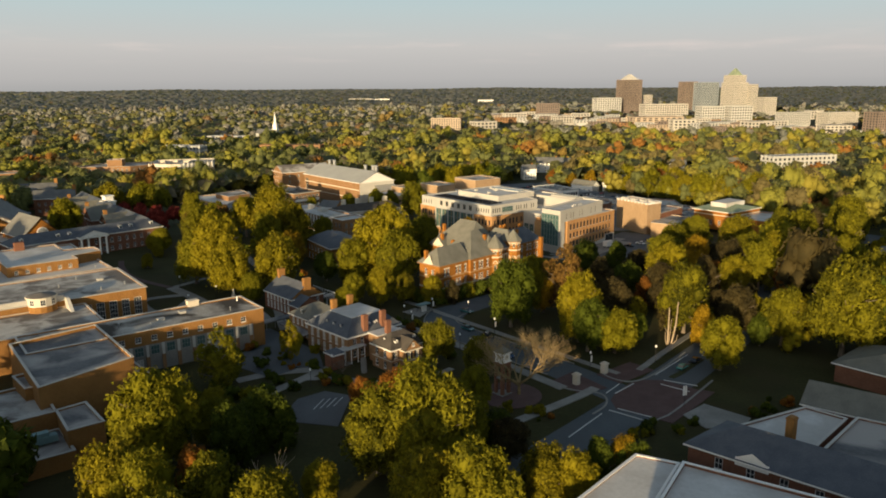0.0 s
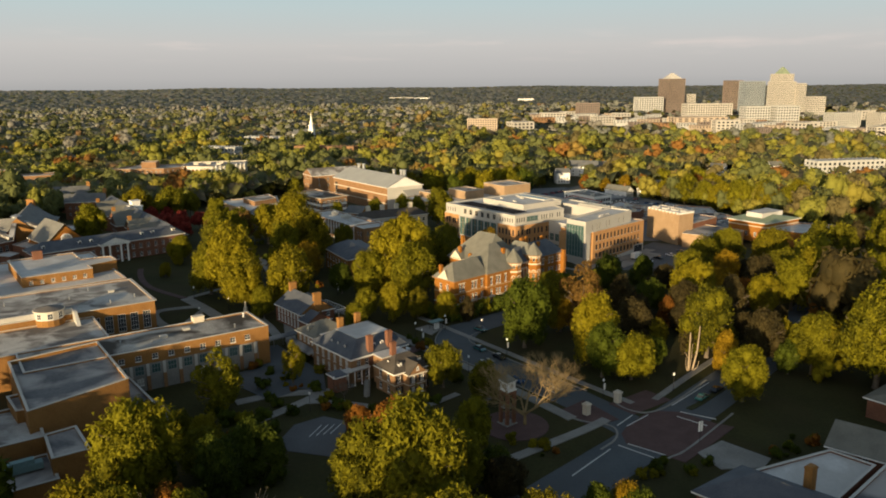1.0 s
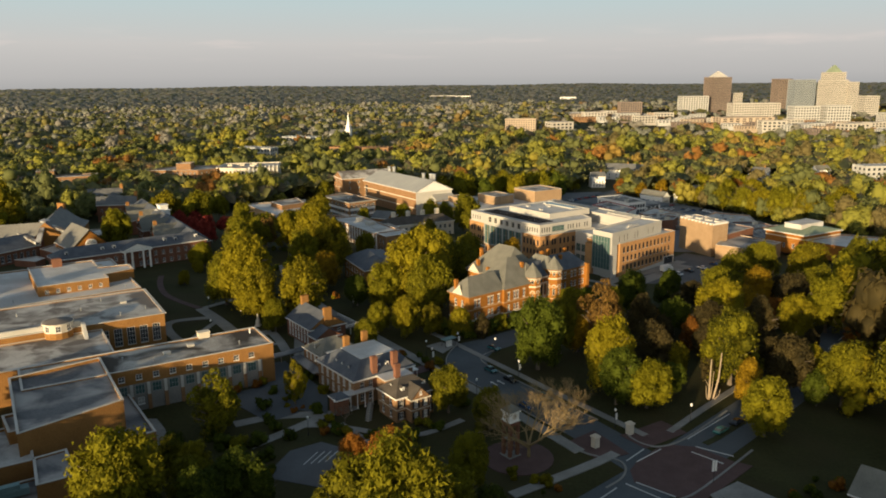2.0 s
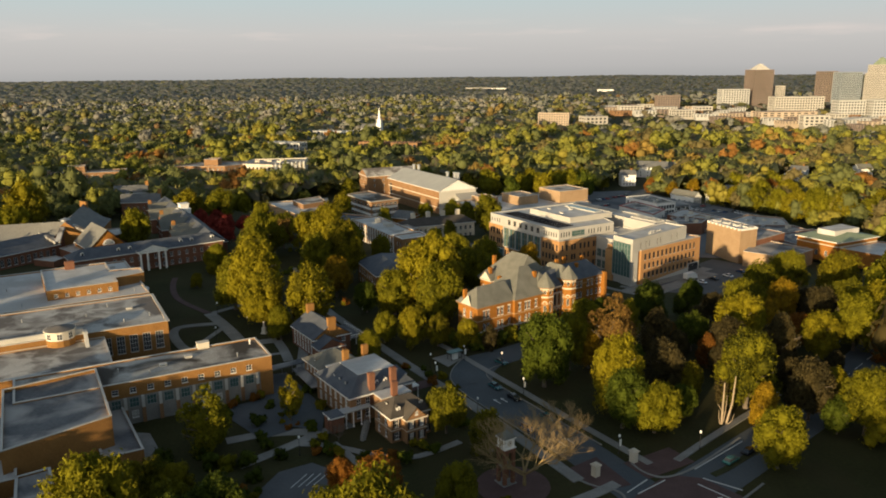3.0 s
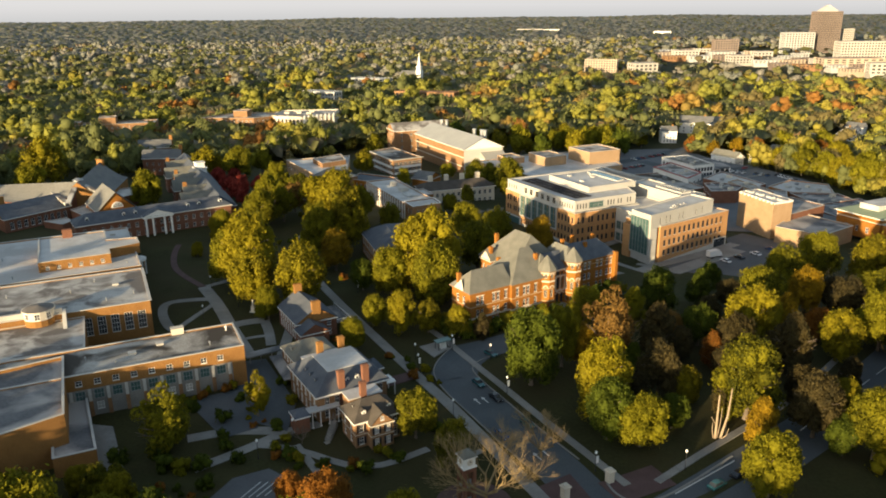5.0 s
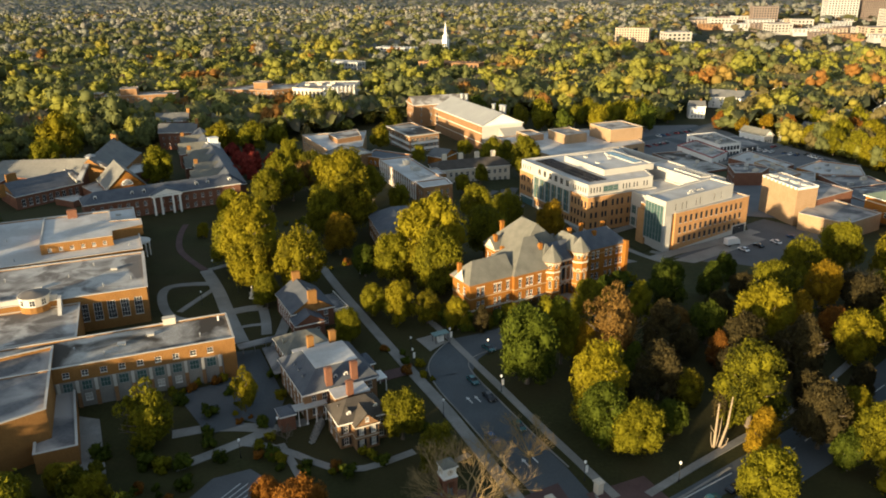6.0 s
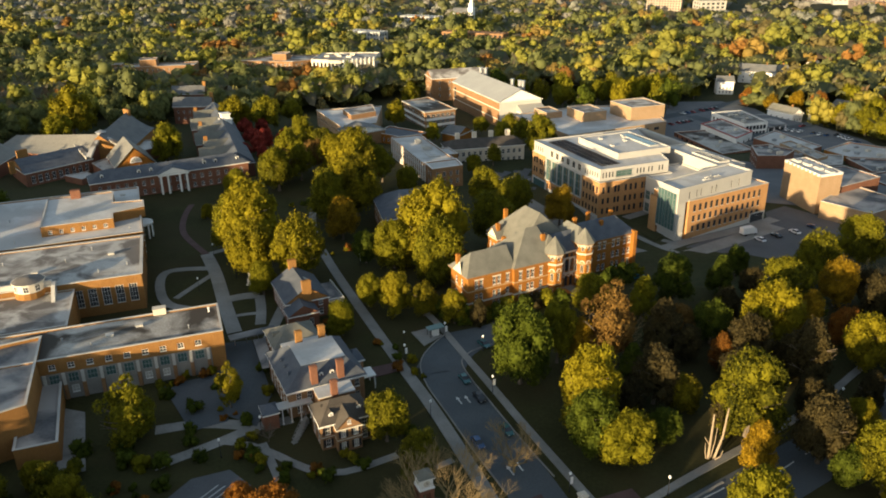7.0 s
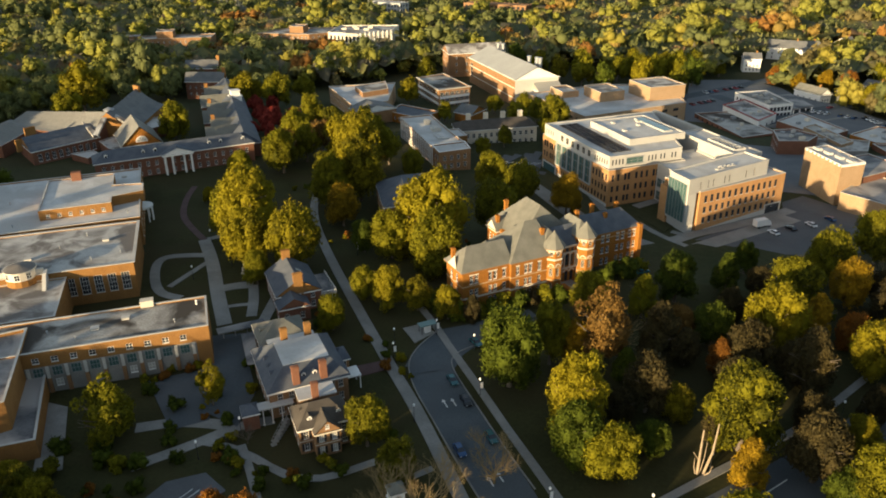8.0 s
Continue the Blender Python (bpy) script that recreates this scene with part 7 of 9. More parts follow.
for x, y, turn, w, d, hgt in ((113, 598, -45, 20, 9, 5.5), (134, 603, 60, 11, 9, 6.5), (151, 619, -40, 13, 9, 6.5), (190, 669, -40, 19, 10, 7), (212, 694, 50, 14, 10, 9), (77, 681, 10, 12, 9, 9.5), (103, 737, -10, 27, 13, 9), (120, 752, 20, 14, 10, 8), (165, 664, 20, 12, 9, 6.5), (240, 650, 15, 12, 9, 6.5), (262, 712, 60, 12, 9, 7), (180, 760, 20, 12, 9, 6.5), (300, 640, 40, 13, 9, 6.5), (150, 790, 50, 13, 9, 7), (232, 745, -30, 14, 9, 7), (290, 760, 20, 14, 10, 7)):
    wooden_house(x, y, turn, w, d, hgt, WHITE if (int(x) % 3) else CREAM, SLATE if int(y) % 2 else SLATE_PALE, "white wooden house with grey gabled roof among trees")


# ---- far buildings ----
def far_block(name, label, x, y, w, d, z0, z1, turn, skin, storeys, bays, cap=None, glass=None, split=True):
    """A block with floor slabs and piers standing proud of a glazed core."""
    h = thing(name, x, y, 0, turn, label, "building")
    FOOTPRINTS.append(rect(frame_of(x, y, turn), -w / 2 - 3, w / 2 + 3, -d / 2 - 3, d / 2 + 3))
    s = Shape()
    s.box(-w / 2 + 0.6, -d / 2 + 0.6, z0 - 4, w / 2 - 0.6, d / 2 - 0.6, z1 - 0.5)
    part("glazing", s.data("glazing", glass or GLASS), h)
    step = (z1 - z0) / storeys
    nd = max(2, int(bays * d / w))
    band, pier_x, pier_y = Shape(), Shape(), Shape()
    band.box(-w / 2, -d / 2, step * 0.55, w / 2, d / 2, step - 0.02)
    pier_x.box(-w / bays * 0.2, -0.35, z0, w / bays * 0.2, 0.35, z1 + 0.3)
    pier_y.box(-0.35, -d / nd * 0.2, z0, 0.35, d / nd * 0.2, z1 + 0.29)
    base = Shape()
    base.box(-w / 2, -d / 2, z0 - 8, w / 2, d / 2, z0 + 0.6)
    part("base", base.data("base", skin), h)
    spots = [("storey_band", band, (0, 0, z0 + step * k)) for k in range(storeys)]
    spots += [("pier", pier_x, (-w / 2 + w * k / bays, sy * d / 2, 0)) for k in range(bays + 1) for sy in (-1, 1)]
    spots += [("pier", pier_y, (sx * w / 2, -d / 2 + d * k / nd, 0)) for k in range(1, nd) for sx in (-1, 1)]
    if split:
        made = {}
        for nm, shp, at in spots:
            if id(shp) not in made:
                made[id(shp)] = shp.data(nm, skin)
            part(nm, made[id(shp)], h, m=pose(*at))
    else:
        s = Shape()
        for nm, shp, at in spots:
            k = len(s.v)
            s.v += [(v[0] + at[0], v[1] + at[1], v[2] + at[2]) for v in shp.v]
            s.f += [tuple(i + k for i in f) for f in shp.f]
            s.m += shp.m
        part("facade_grid", s.data("facade_grid", skin), h, kind="stuff")
    if cap:
        s = Shape()
        rx, ry = w / 2, d / 2
        for zz, k in cap:
            s.prism([(-rx * k, -ry * k), (rx * k, -ry * k), (rx * k, ry * k), (-rx * k, ry * k)], z1, z1 + zz, top_poly=[(-rx * 0.1, -ry * 0.1), (rx * 0.1, -ry * 0.1), (rx * 0.1, ry * 0.1), (-rx * 0.1, ry * 0.1)])
        part("pyramid_roof", s.data("pyramid_roof", COPING if skin is TOWER_BROWN else ROOF_GREEN), h)
    return h


def downtown():
    far_block("office_tower", "dark brown office tower with pale pyramid top", 446, 1847, 44, 40, 2, 84, 20, TOWER_BROWN, 22, 12, cap=((13, 0.75),))
    far_block("office_block", "white office block beside brown tower", 386, 1809, 58, 30, 2, 43, 12, TOWER_PALE, 9, 10)
    far_block("office_slab", "pale narrow office slab", 496, 1886, 21, 30, 2, 48, 12, TOWER_CREAM, 11, 5)
    far_block("office_tower", "brown striped office tower", 606, 1906, 32, 32, 2, 79, 15, TOWER_BROWN, 20, 8)
    far_block("office_tower", "blue grey glass office tower", 632, 1850, 48, 30, 2, 77, 15, TOWER_GREY, 20, 12)
    t = far_block("office_tower", "cream stone office tower with stepped green pyramid roof", 654, 1730, 32, 34, 2, 92, 20, TOWER_CREAM, 24, 11, cap=((15, 0.7),))
    far_block("office_tower", "cream stone office tower", 652, 1722, 40, 40, 2, 76, 20, TOWER_CREAM, 20, 14)
    far_block("office_tower", "cream stone annex of the tower", 684, 1716, 18, 28, 2, 72, 20, TOWER_CREAM, 18, 5)
    far_block("apartment_block", "white apartment block with brick bays", 490, 1405, 44, 24, 2, 34, 10, TOWER_PALE, 7, 9)
    far_block("apartment_block", "white apartment block with brick bays", 540, 1400, 40, 24, 2, 35, 10, TOWER_PALE, 7, 8)
    far_block("long_office", "long beige office building", 456, 1585, 92, 30, 2, 34, 10, TOWER_CREAM, 7, 18)
    far_block("parking_deck", "tan brick parking deck with long bands", 386, 1396, 90, 40, 2, 16, 10, TOWER_TAN, 4, 8)
    far_block("brick_block", "square red brown office block", 230, 1684, 44, 30, 2, 34, 5, TOWER_BROWN, 7, 9)
    rng = random.Random(5)
    skins = (TOWER_CREAM, TOWER_PALE, TOWER_TAN, BRICK_BROWN, TOWER_PALE, TOWER_BROWN)
    for k in range(84):
        a = radians(3 + 29 * ((k * 0.618) % 1.0))
        r = 1240 + 620 * ((k * 0.377) % 1.0)
        w = rng.uniform(16, 46)
        far_block("city_block", "low pale city building among streets and trees", r * math.sin(a), r * math.cos(a), w, rng.uniform(16, 28), 2, 2 + rng.uniform(5, 10) + (6 if k % 6 == 0 else 0), rng.uniform(0, 25), skins[k % 6], 3 + k % 3, max(4, int(w / 6)), split=False)
    far_block("office_block", "pale stone office block downtown", 699, 1659, 30, 24, 2, 45, 15, TOWER_CREAM, 10, 7)
    far_block("long_office", "long pale office building downtown", 624, 1364, 52, 26, 2, 24, 15, TOWER_PALE, 7, 14)
    far_block("long_office", "long beige office building downtown", 687, 1333, 60, 30, 2, 25, 15, TOWER_CREAM, 8, 16)
    far_block("brick_block", "red brick apartment block", 622, 1088, 34, 24, 2, 34, 20, TOWER_BROWN, 9, 8)
    far_block("condominium", "white condominium row with brick gables", 323, 687, 66, 16, -8, 11, 15, TOWER_PALE, 5, 14)
    far_block("hotel", "tan slab hotel with grid of balconies", 5, 1221, 46, 14, -4, 23, -8, TOWER_TAN, 8, 12)
    far_block("long_low_building", "long low white building among the trees", -289, 852, 42, 14, -8, 10, -15, TOWER_PALE, 4, 10)
    far_block("school", "low pale school building in the trees", -293, 1039, 52, 18, -6, 8.5, -10, TOWER_PALE, 4, 10)
    far_block("brick_range", "low brown brick building in the trees", -176, 882, 70, 16, -8, 8, -8, BRICK_BROWN, 4, 14)
    far_block("far_mill", "distant pale building on the horizon", -316, 2982, 90, 30, 0, 24, 0, TOWER_CREAM, 4, 10)
    far_block("far_mill", "distant pale building on the horizon", -240, 2990, 60, 30, 0, 22, 0, WHITE, 4, 8)
    far_block("far_mill", "distant pale building on the horizon", 150, 2700, 50, 30, 0, 22, 0, WHITE, 4, 8)
    far_block("low_roofs", "distant pale low building in the woods", -852, 1529, 46, 16, 2, 13, -25, TOWER_CREAM, 4, 6)
    far_block("low_roofs", "distant pale low building in the woods", -800, 1556, 36, 16, 2, 12, -25, WHITE, 4, 6)
    c = thing("church", -241, 1094, 0, -12, "white church with tall pointed steeple", "church")
    FOOTPRINTS.append(rect(frame_of(-247, 1094, -12), -30, 16, -12, 14))
    s = Shape()
    s.box(-3.6, -3.6, -4, 3.6, 3.6, 14)
    s.box(-4.1, -4.1, 14, 4.1, 4.1, 14.7)
    s.box(-2.9, -2.9, 14.7, 2.9, 2.9, 20)
    s.box(-3.3, -3.3, 20, 3.3, 3.3, 20.6)
    n = 8
    r = [(2.6 * math.cos((i + 0.5) * math.pi / 4), 2.6 * math.sin((i + 0.5) * math.pi / 4)) for i in range(n)]
    s.prism(r, 20.6, 39, top_poly=[(p[0] * 0.03, p[1] * 0.03) for p in r])
    part("steeple", s.data("steeple", WHITE), c)
    s = Shape()
    s.box(-28, -6, -6, -3.6, 8, 8)
    part("nave", s.data("nave", TOWER_PALE), c)
    s = Shape()
    s.face([(-28.5, -6.6, 8), (-3.2, -6.6, 8), (-3.2, 1, 14), (-28.5, 1, 14)])
    s.face([(-28.5, 8.6, 8), (-28.5, 1, 14), (-3.2, 1, 14), (-3.2, 8.6, 8)])
    part("nave_roof", s.data("nave_roof", SLATE), c)


downtown()


# ---- trees ----
def icosphere(sub):
    bm = bmesh.new()
    bmesh.ops.create_icosphere(bm, subdivisions=sub, radius=1.0)
    v = np.array([tuple(p.co) for p in bm.verts])
    f = np.array([[p.index for p in q.verts] for q in bm.faces])
    bm.free()
    return v, f


ICO1, ICO2 = icosphere(1), icosphere(2)


def leaf_tufts(rng, centres, normals, size):
    """One slender pointed triangle a leaf tuft, its tip turned at random about its normal, rather upwards."""
    n = len(centres)
    normals = normals / np.linalg.norm(normals, axis=1, keepdims=True)
    helper = rng.normal(size=(n, 3)) + np.array([0.0, 0.0, 1.3])
    b = np.cross(normals, helper)
    b /= np.linalg.norm(b, axis=1, keepdims=True)
    a = np.cross(b, normals)
    s = size * rng.uniform(0.6, 1.45, (n, 1))
    k = rng.uniform(0.45, 0.85, (n, 1))
    v = np.stack([centres - a * s * 0.8 - b * s * k, centres - a * s * 0.8 + b * s * k, centres + a * s * 1.5], 1).reshape(-1, 3)
    return v, np.arange(n * 3).reshape(-1, 3)


def crown_arrays(seed, lobes, leaves, size, shape="round", core=None, core_k=0.8, plume=1.35):
    """A crown of about unit radius round its centre: upright plumes, each with a core of leaf mass and tufts on its outside."""
    rng = np.random.default_rng(seed)
    d = rng.normal(size=(lobes, 3))
    d /= np.linalg.norm(d, axis=1, keepdims=True)
    d[:, 2] = np.where(d[:, 2] < -0.75, -d[:, 2], d[:, 2])
    tall = {"round": 1.05, "oval": 1.35, "cone": 1.35, "airy": 1.25}[shape]
    many = lobes > 20
    c = d * (rng.uniform(0.5, 0.78, (lobes, 1)) if many else rng.uniform(0.42, 0.7, (lobes, 1)))
    c[: lobes // 7] *= 0.6
    # some limbs reach out and others fall back, so that the outline is uneven
    limb = rng.normal(size=(5, 3))
    limb /= np.linalg.norm(limb, axis=1, keepdims=True)
    c *= 0.82 + 0.27 * np.max(d @ limb.T, axis=1, keepdims=True)
    r = rng.uniform(0.17, 0.33, lobes) * (1.0 if shape != "airy" else 0.72) * (1.0 if many else 1.35)
    if shape == "cone":
        c[:, :2] *= (1.05 - 0.5 * (c[:, 2:3] + 0.7))
        r *= 1.0 - 0.25 * (c[:, 2] + 0.5)
    c[:, 2] *= tall
    grow = np.array([1.0, 1.0, plume])
    v, f, k = [], [], 0
    cv, cf = core
    if core_k:
        iv, jf = ICO2 if many else ICO1
        v.append(iv * (1 + 0.1 * rng.normal(size=(len(iv), 1))) * np.array([0.4, 0.4, 0.4 * tall]) * (1.0 if shape not in ("cone", "airy") else 0.72))
        f.append(jf)
        k = len(iv)
        for i in range(lobes):
            jit = 1 + (0.16 if many else 0.12) * rng.normal(size=(len(cv), 1))
            v.append(c[i] + cv * jit * r[i] * core_k * grow)
            f.append(cf + k)
            k += len(cv)
    pick = rng.integers(0, lobes, leaves * 2)
    w = rng.normal(size=(leaves * 2, 3)) + 0.8 * c[pick] / (np.linalg.norm(c[pick], axis=1, keepdims=True) + 0.2)
    w[:, 2] += 0.2
    w /= np.linalg.norm(w, axis=1, keepdims=True)
    reach = rng.uniform(0.74, 1.15, leaves * 2) + (rng.uniform(size=leaves * 2) < 0.16) * rng.uniform(0.0, 0.38, leaves * 2)
    p = c[pick] + w * grow * (r[pick] * reach)[:, None]
    dist = np.linalg.norm((p[:, None, :] - c[None]) / grow, axis=2) / r[None]
    ok = np.sort(dist, axis=1)[:, 0] > 0.68
    p, w = p[ok][:leaves], w[ok][:leaves]
    if core_k and many:
        q = rng.normal(size=(leaves // 6, 3))
        q /= np.linalg.norm(q, axis=1, keepdims=True)
        inner = 0.52 if shape not in ("cone", "airy") else 0.4
        p, w = np.concatenate([p, q * np.array([inner, inner, inner * tall])]), np.concatenate([w, q])
    lv, lf = leaf_tufts(rng, p, w + 0.65 * rng.normal(size=w.shape), size)
    v.append(lv)
    f.append(lf + k)
    return np.concatenate(v), np.concatenate(f)


def tri_mesh(name, v, f, mats, index=None):
    me = bpy.data.meshes.new(name)
    me.vertices.add(len(v))
    me.vertices.foreach_set("co", np.asarray(v, dtype=np.float32).ravel())
    me.loops.add(len(f) * 3)
    me.loops.foreach_set("vertex_index", np.asarray(f, dtype=np.int32).ravel())
    me.polygons.add(len(f))
    me.polygons.foreach_set("loop_start", np.arange(0, len(f) * 3, 3, dtype=np.int32))
    for m in mats:
        me.materials.append(m)
    if index is not None:
        me.polygons.foreach_set("material_index", np.asarray(index, dtype=np.int32))
    me.polygons.foreach_set("use_smooth", [True] * len(f))
    me.update()
    me.validate()
    return me


def trunk_mesh(seed, shape):
    """A tapered trunk with limbs that reach into a unit crown centred at 1.45."""
    rng = random.Random(seed)
    s = Shape()
    top = Vector((rng.uniform(-0.06, 0.06), rng.uniform(-0.06, 0.06), 1.3))
    s.tube((0, 0, -0.05), (0, 0, 0.12), 0.1, 0.07, 8)
    s.tube((0, 0, 0.1), tuple(top * 0.55), 0.07, 0.055, 7)
    s.tube(tuple(top * 0.54), tuple(top * 1.2), 0.055, 0.025, 6)
    for k in range(7):
        a = k * 2.4 + rng.uniform(-0.4, 0.4)
        z = 0.5 + 0.11 * k
        b = Vector((top.x * z / 1.3, top.y * z / 1.3, z))
        e = b + Vector((math.cos(a) * 0.55, math.sin(a) * 0.55, rng.uniform(0.3, 0.6)))
        s.tube(tuple(b), tuple(e), 0.03, 0.014, 5)
        for j in range(2):
            g = e + Vector((math.cos(a + j - 0.5) * 0.22, math.sin(a + j - 0.5) * 0.22, rng.uniform(0.05, 0.25)))
            s.tube(tuple(b.lerp(e, 0.75)), tuple(g), 0.014, 0.006, 4)
    return s.data("trunk", BARK)


CROWNS = []
for seed, lobes, leaves, shape in ((1, 64, 6800, "round"), (2, 72, 7200, "round"), (3, 58, 6600, "round"), (4, 66, 7000, "oval"), (5, 72, 7000, "oval"), (6, 62, 6800, "cone"), (7, 44, 4600, "airy")):
    v, f = crown_arrays(seed, lobes, leaves, 0.041, shape, core=ICO1, core_k=0.72 if shape != "airy" else 0.35)
    CROWNS.append((tri_mesh("crown", v, f, [LEAVES["o"]]), trunk_mesh(seed, shape)))
v, f = crown_arrays(8, 16, 700, 0.09, "round", core=ICO1, core_k=0.85)
CROWNS.append((tri_mesh("crown", v, f, [LEAVES["o"]]), CROWNS[0][1]))

FAR_CROWNS = []
for seed, lobes, leaves, shape in ((11, 34, 2300, "round"), (12, 38, 2500, "round"), (13, 34, 2300, "oval")):
    v, f = crown_arrays(seed, lobes, leaves, 0.06, shape, core=ICO1, core_k=0.76)
    FAR_CROWNS.append((tri_mesh("crown", v, f, [LEAVES["o"]]), CROWNS[0][1]))


def tree(x, y, r, colour, shape=None, height=1.0, group="campus trees"):
    """A broadleaf tree of crown radius r."""
    k = int(abs(x * 7 + y * 13)) % 6 if shape is None else shape
    t = thing("tree", x, y, ground_z(x, y), (x * 37 + y * 11) % 360, "broadleaf tree with %s autumn leaves" % LEAF_WORDS[colour], "tree", group)
    t.scale = (1, 1, 1)
    crown, trunk = FAR_CROWNS[k % 3] if y > 365 and shape is None else CROWNS[k]
    part("trunk", trunk, t, m=Matrix.Diagonal((r, r, r * height, 1)))
    ob = part("crown", crown, t, m=Matrix.Translation((0, 0, 1.2 * r * height)) @ Matrix.Diagonal((r, r, r * (0.56 + 0.5 * height), 1)))
    ob.material_slots[0].link = "OBJECT"
    ob.material_slots[0].material = LEAVES[colour]
    return t


FRONT_TREES = [(-57.0, 137.0, 8.6, "o", 1.1), (-41.1, 119.1, 6.4, "o", 0.8), (-44.2, 122.4, 4.2, "r", 1.2), (-30.9, 115.6, 6.0, "o", 0.8), (-3.0, 133.5, 9.6, "o", 1.05), (-13.0, 136.0, 7.6, "o", 0.84), (4.5, 143.0, 6.2, "o", 0.95), (6.3, 155.6, 4.6, "o", 1.5), (-3.4, 117.9, 6.5, "y", 0.95), (34.1, 131.8, 3.6, "d", 1.2), (17.6, 122.9, 5.0, "y", 1.05), (23.3, 121.6, 4.4, "y", 1.05), (5.7, 113.5, 7.4, "o", 0.85), (-22.8, 125.0, 4.0, "y", 0.8)]
CORNER_TREES = [(-57.0, 117.2, 6.4, "y", 1.1), (-51.6, 116.3, 6.2, "o", 1.1), (-47.7, 147.6, 5.6, "o", 0.75), (-39.7, 147.7, 6.2, "g", 0.81), (-41.9, 139.7, 4.9, "g", 1.19), (-33.9, 147.0, 5.0, "g", 0.8), (28.6, 129.0, 5.0, "g", 0.85), (35.6, 128.9, 4.6, "g", 0.8), (13.1, 139.3, 4.2, "n", 1.03), (10.9, 144.7, 4.4, "g", 0.81), (-43.9, 103.4, 6.6, "o", 0.8), (-54.0, 140.3, 4.6, "g", 1.22), (-11, 163, 5.4, "r", 0.8)]
HOUSE_TREES = [(-19, 165, 3.6, "r"), (-2, 196, 5.2, "o"), (9, 187, 4.5, "o"), (-32, 256, 4.5, "o"), (-22, 253, 5.3, "y"), (-14, 255, 4.4, "y"), (-32, 237, 4.4, "o"), (-4, 253, 4.0, "y"), (3, 254, 3.4, "n"), (-46, 286, 5.1, "g")]
PARK_TREES = [(33, 267, 6.0, "o"), (68.2, 248, 4.4, "r"), (59.8, 227.5, 4.2, "y"), (73.5, 221, 8.2, "o"), (75, 209.3, 5.0, "d"), (73.5, 190, 6.3, "o"),
              (87.4, 215.7, 6.6, "n"), (97, 227, 4.4, "y"), (102.3, 259.4, 6.6, "y"), (80, 266, 8.0, "y"), (86, 286, 7.6, "o"), (97, 312, 7.6, "o"), (101, 296, 6.2, "d"), (116, 269, 7.6, "o"), (98.3, 209, 6.6, "o"), (55, 284, 6.2, "g"), (65.8, 262, 5.4, "g"), (68.5, 294, 5.4, "g"), (74, 313, 4.2, "g"), (33.4, 243, 5.0, "d"), (53.4, 250, 7.0, "n"), (53.2, 228, 6.6, "n"), (73.9, 251, 6.4, "n")]
STREET_TREES = [(111, 199.7, 11.2, "o"), (127, 196, 9.0, "o"), (144, 242, 9.0, "o"), (123, 259, 6.0, "r"), (134, 258, 6.0, "r"), (127, 279, 8.5, "y"), (140, 268, 8.0, "o"), (152, 276, 8.0, "o"), (120, 292, 7.5, "o"), (175, 322, 9.8, "o"), (144, 317, 10.0, "o"), (158, 330, 9.5, "o"), (182, 339, 11.0, "o"), (114, 336, 8.1, "o"), (130, 330, 8.5, "y"), (196, 360, 10.0, "o"), (160, 215, 9.0, "o"), (135, 222, 8.0, "o"), (170, 250, 9.5, "g"), (91.2, 273, 5.8, "d"), (88, 247, 7.4, "n"), (111, 286, 6.5, "n")]
QUAD_TREES = [(-86, 279, 11.5, "y"), (-77, 265, 8.6, "y"), (-60, 266, 9.6, "y"), (-96, 283, 8.2, "o"), (-81, 354, 11.0, "y"), (-68, 329, 9.6, "y"), (-76, 319, 8.1, "o"), (-35, 285, 7.4, "o"), (-25, 293, 12.4, "y"), (-17, 279, 9.0, "o"), (-11, 319, 8.8, "o"), (-9, 353, 7.3, "o"), (-24, 360, 7.5, "o"), (-63, 304, 6.6, "d"), (-67, 254, 4.6, "o"), (10, 347, 6.2, "d"), (-130, 340, 5.0, "o"), (-128, 330, 2.6, "y")]
WEST_TREES = [(-190, 372, 8.6, "o"), (-199, 384, 6.0, "o"), (-273, 400, 13.0, "y"), (-262, 378, 8.0, "o"), (-190, 442, 5.0, "R"), (-173, 422, 4.6, "R"), (-184, 450, 4.4, "R"), (-160, 414, 5.0, "R"), (-154, 424, 4.6, "R"), (-157, 402, 4.4, "R"), (-160, 394, 3.8, "R"), (-148, 392, 3.6, "R"), (-114, 430, 5.5, "o"), (-93, 394, 5.6, "y"), (-86, 366, 8.0, "o"), (-82, 464, 5.0, "o"), (-44, 492, 6.0, "o"), (-34, 479, 6.0, "o"), (-76, 374, 7.0, "o"), (-128, 384, 8.0, "o"), (-115, 349, 8.5, "o"), (-113, 366, 7.5, "o")]
DINING_TREES = [(-135, 341, 3.6, "y"), (-125, 309, 2.6, "y"), (-102, 418, 4.8, "o"), (-36, 421, 4.5, "o"), (-40, 399, 4.0, "o"), (-203, 452, 9.8, "y"), (-184, 457, 9.8, "o"), (-184, 487, 7.2, "o"), (-142, 422, 7.8, "o"), (-128, 419, 6.2, "o"), (-120, 502, 7.0, "y"), (-134, 570, 7.8, "o"), (-63, 495, 5.0, "o"), (-19, 450, 9.0, "o"), (-13, 430, 7.2, "o"), (-58, 360, 5.6, "o"), (-41, 460, 6.2, "o"), (-107, 398, 5.4, "o"), (-115, 383, 6.4, "b"), (-100, 375, 8.5, "y"), (-120, 360, 7.0, "b")]
for x, y, r, c, high in FRONT_TREES + CORNER_TREES:
    tree(x, y, r, c, height=high)
for rows in (HOUSE_TREES, PARK_TREES, STREET_TREES, QUAD_TREES, WEST_TREES, DINING_TREES):
    for x, y, r, c in rows:
        tree(x, y, r, c)
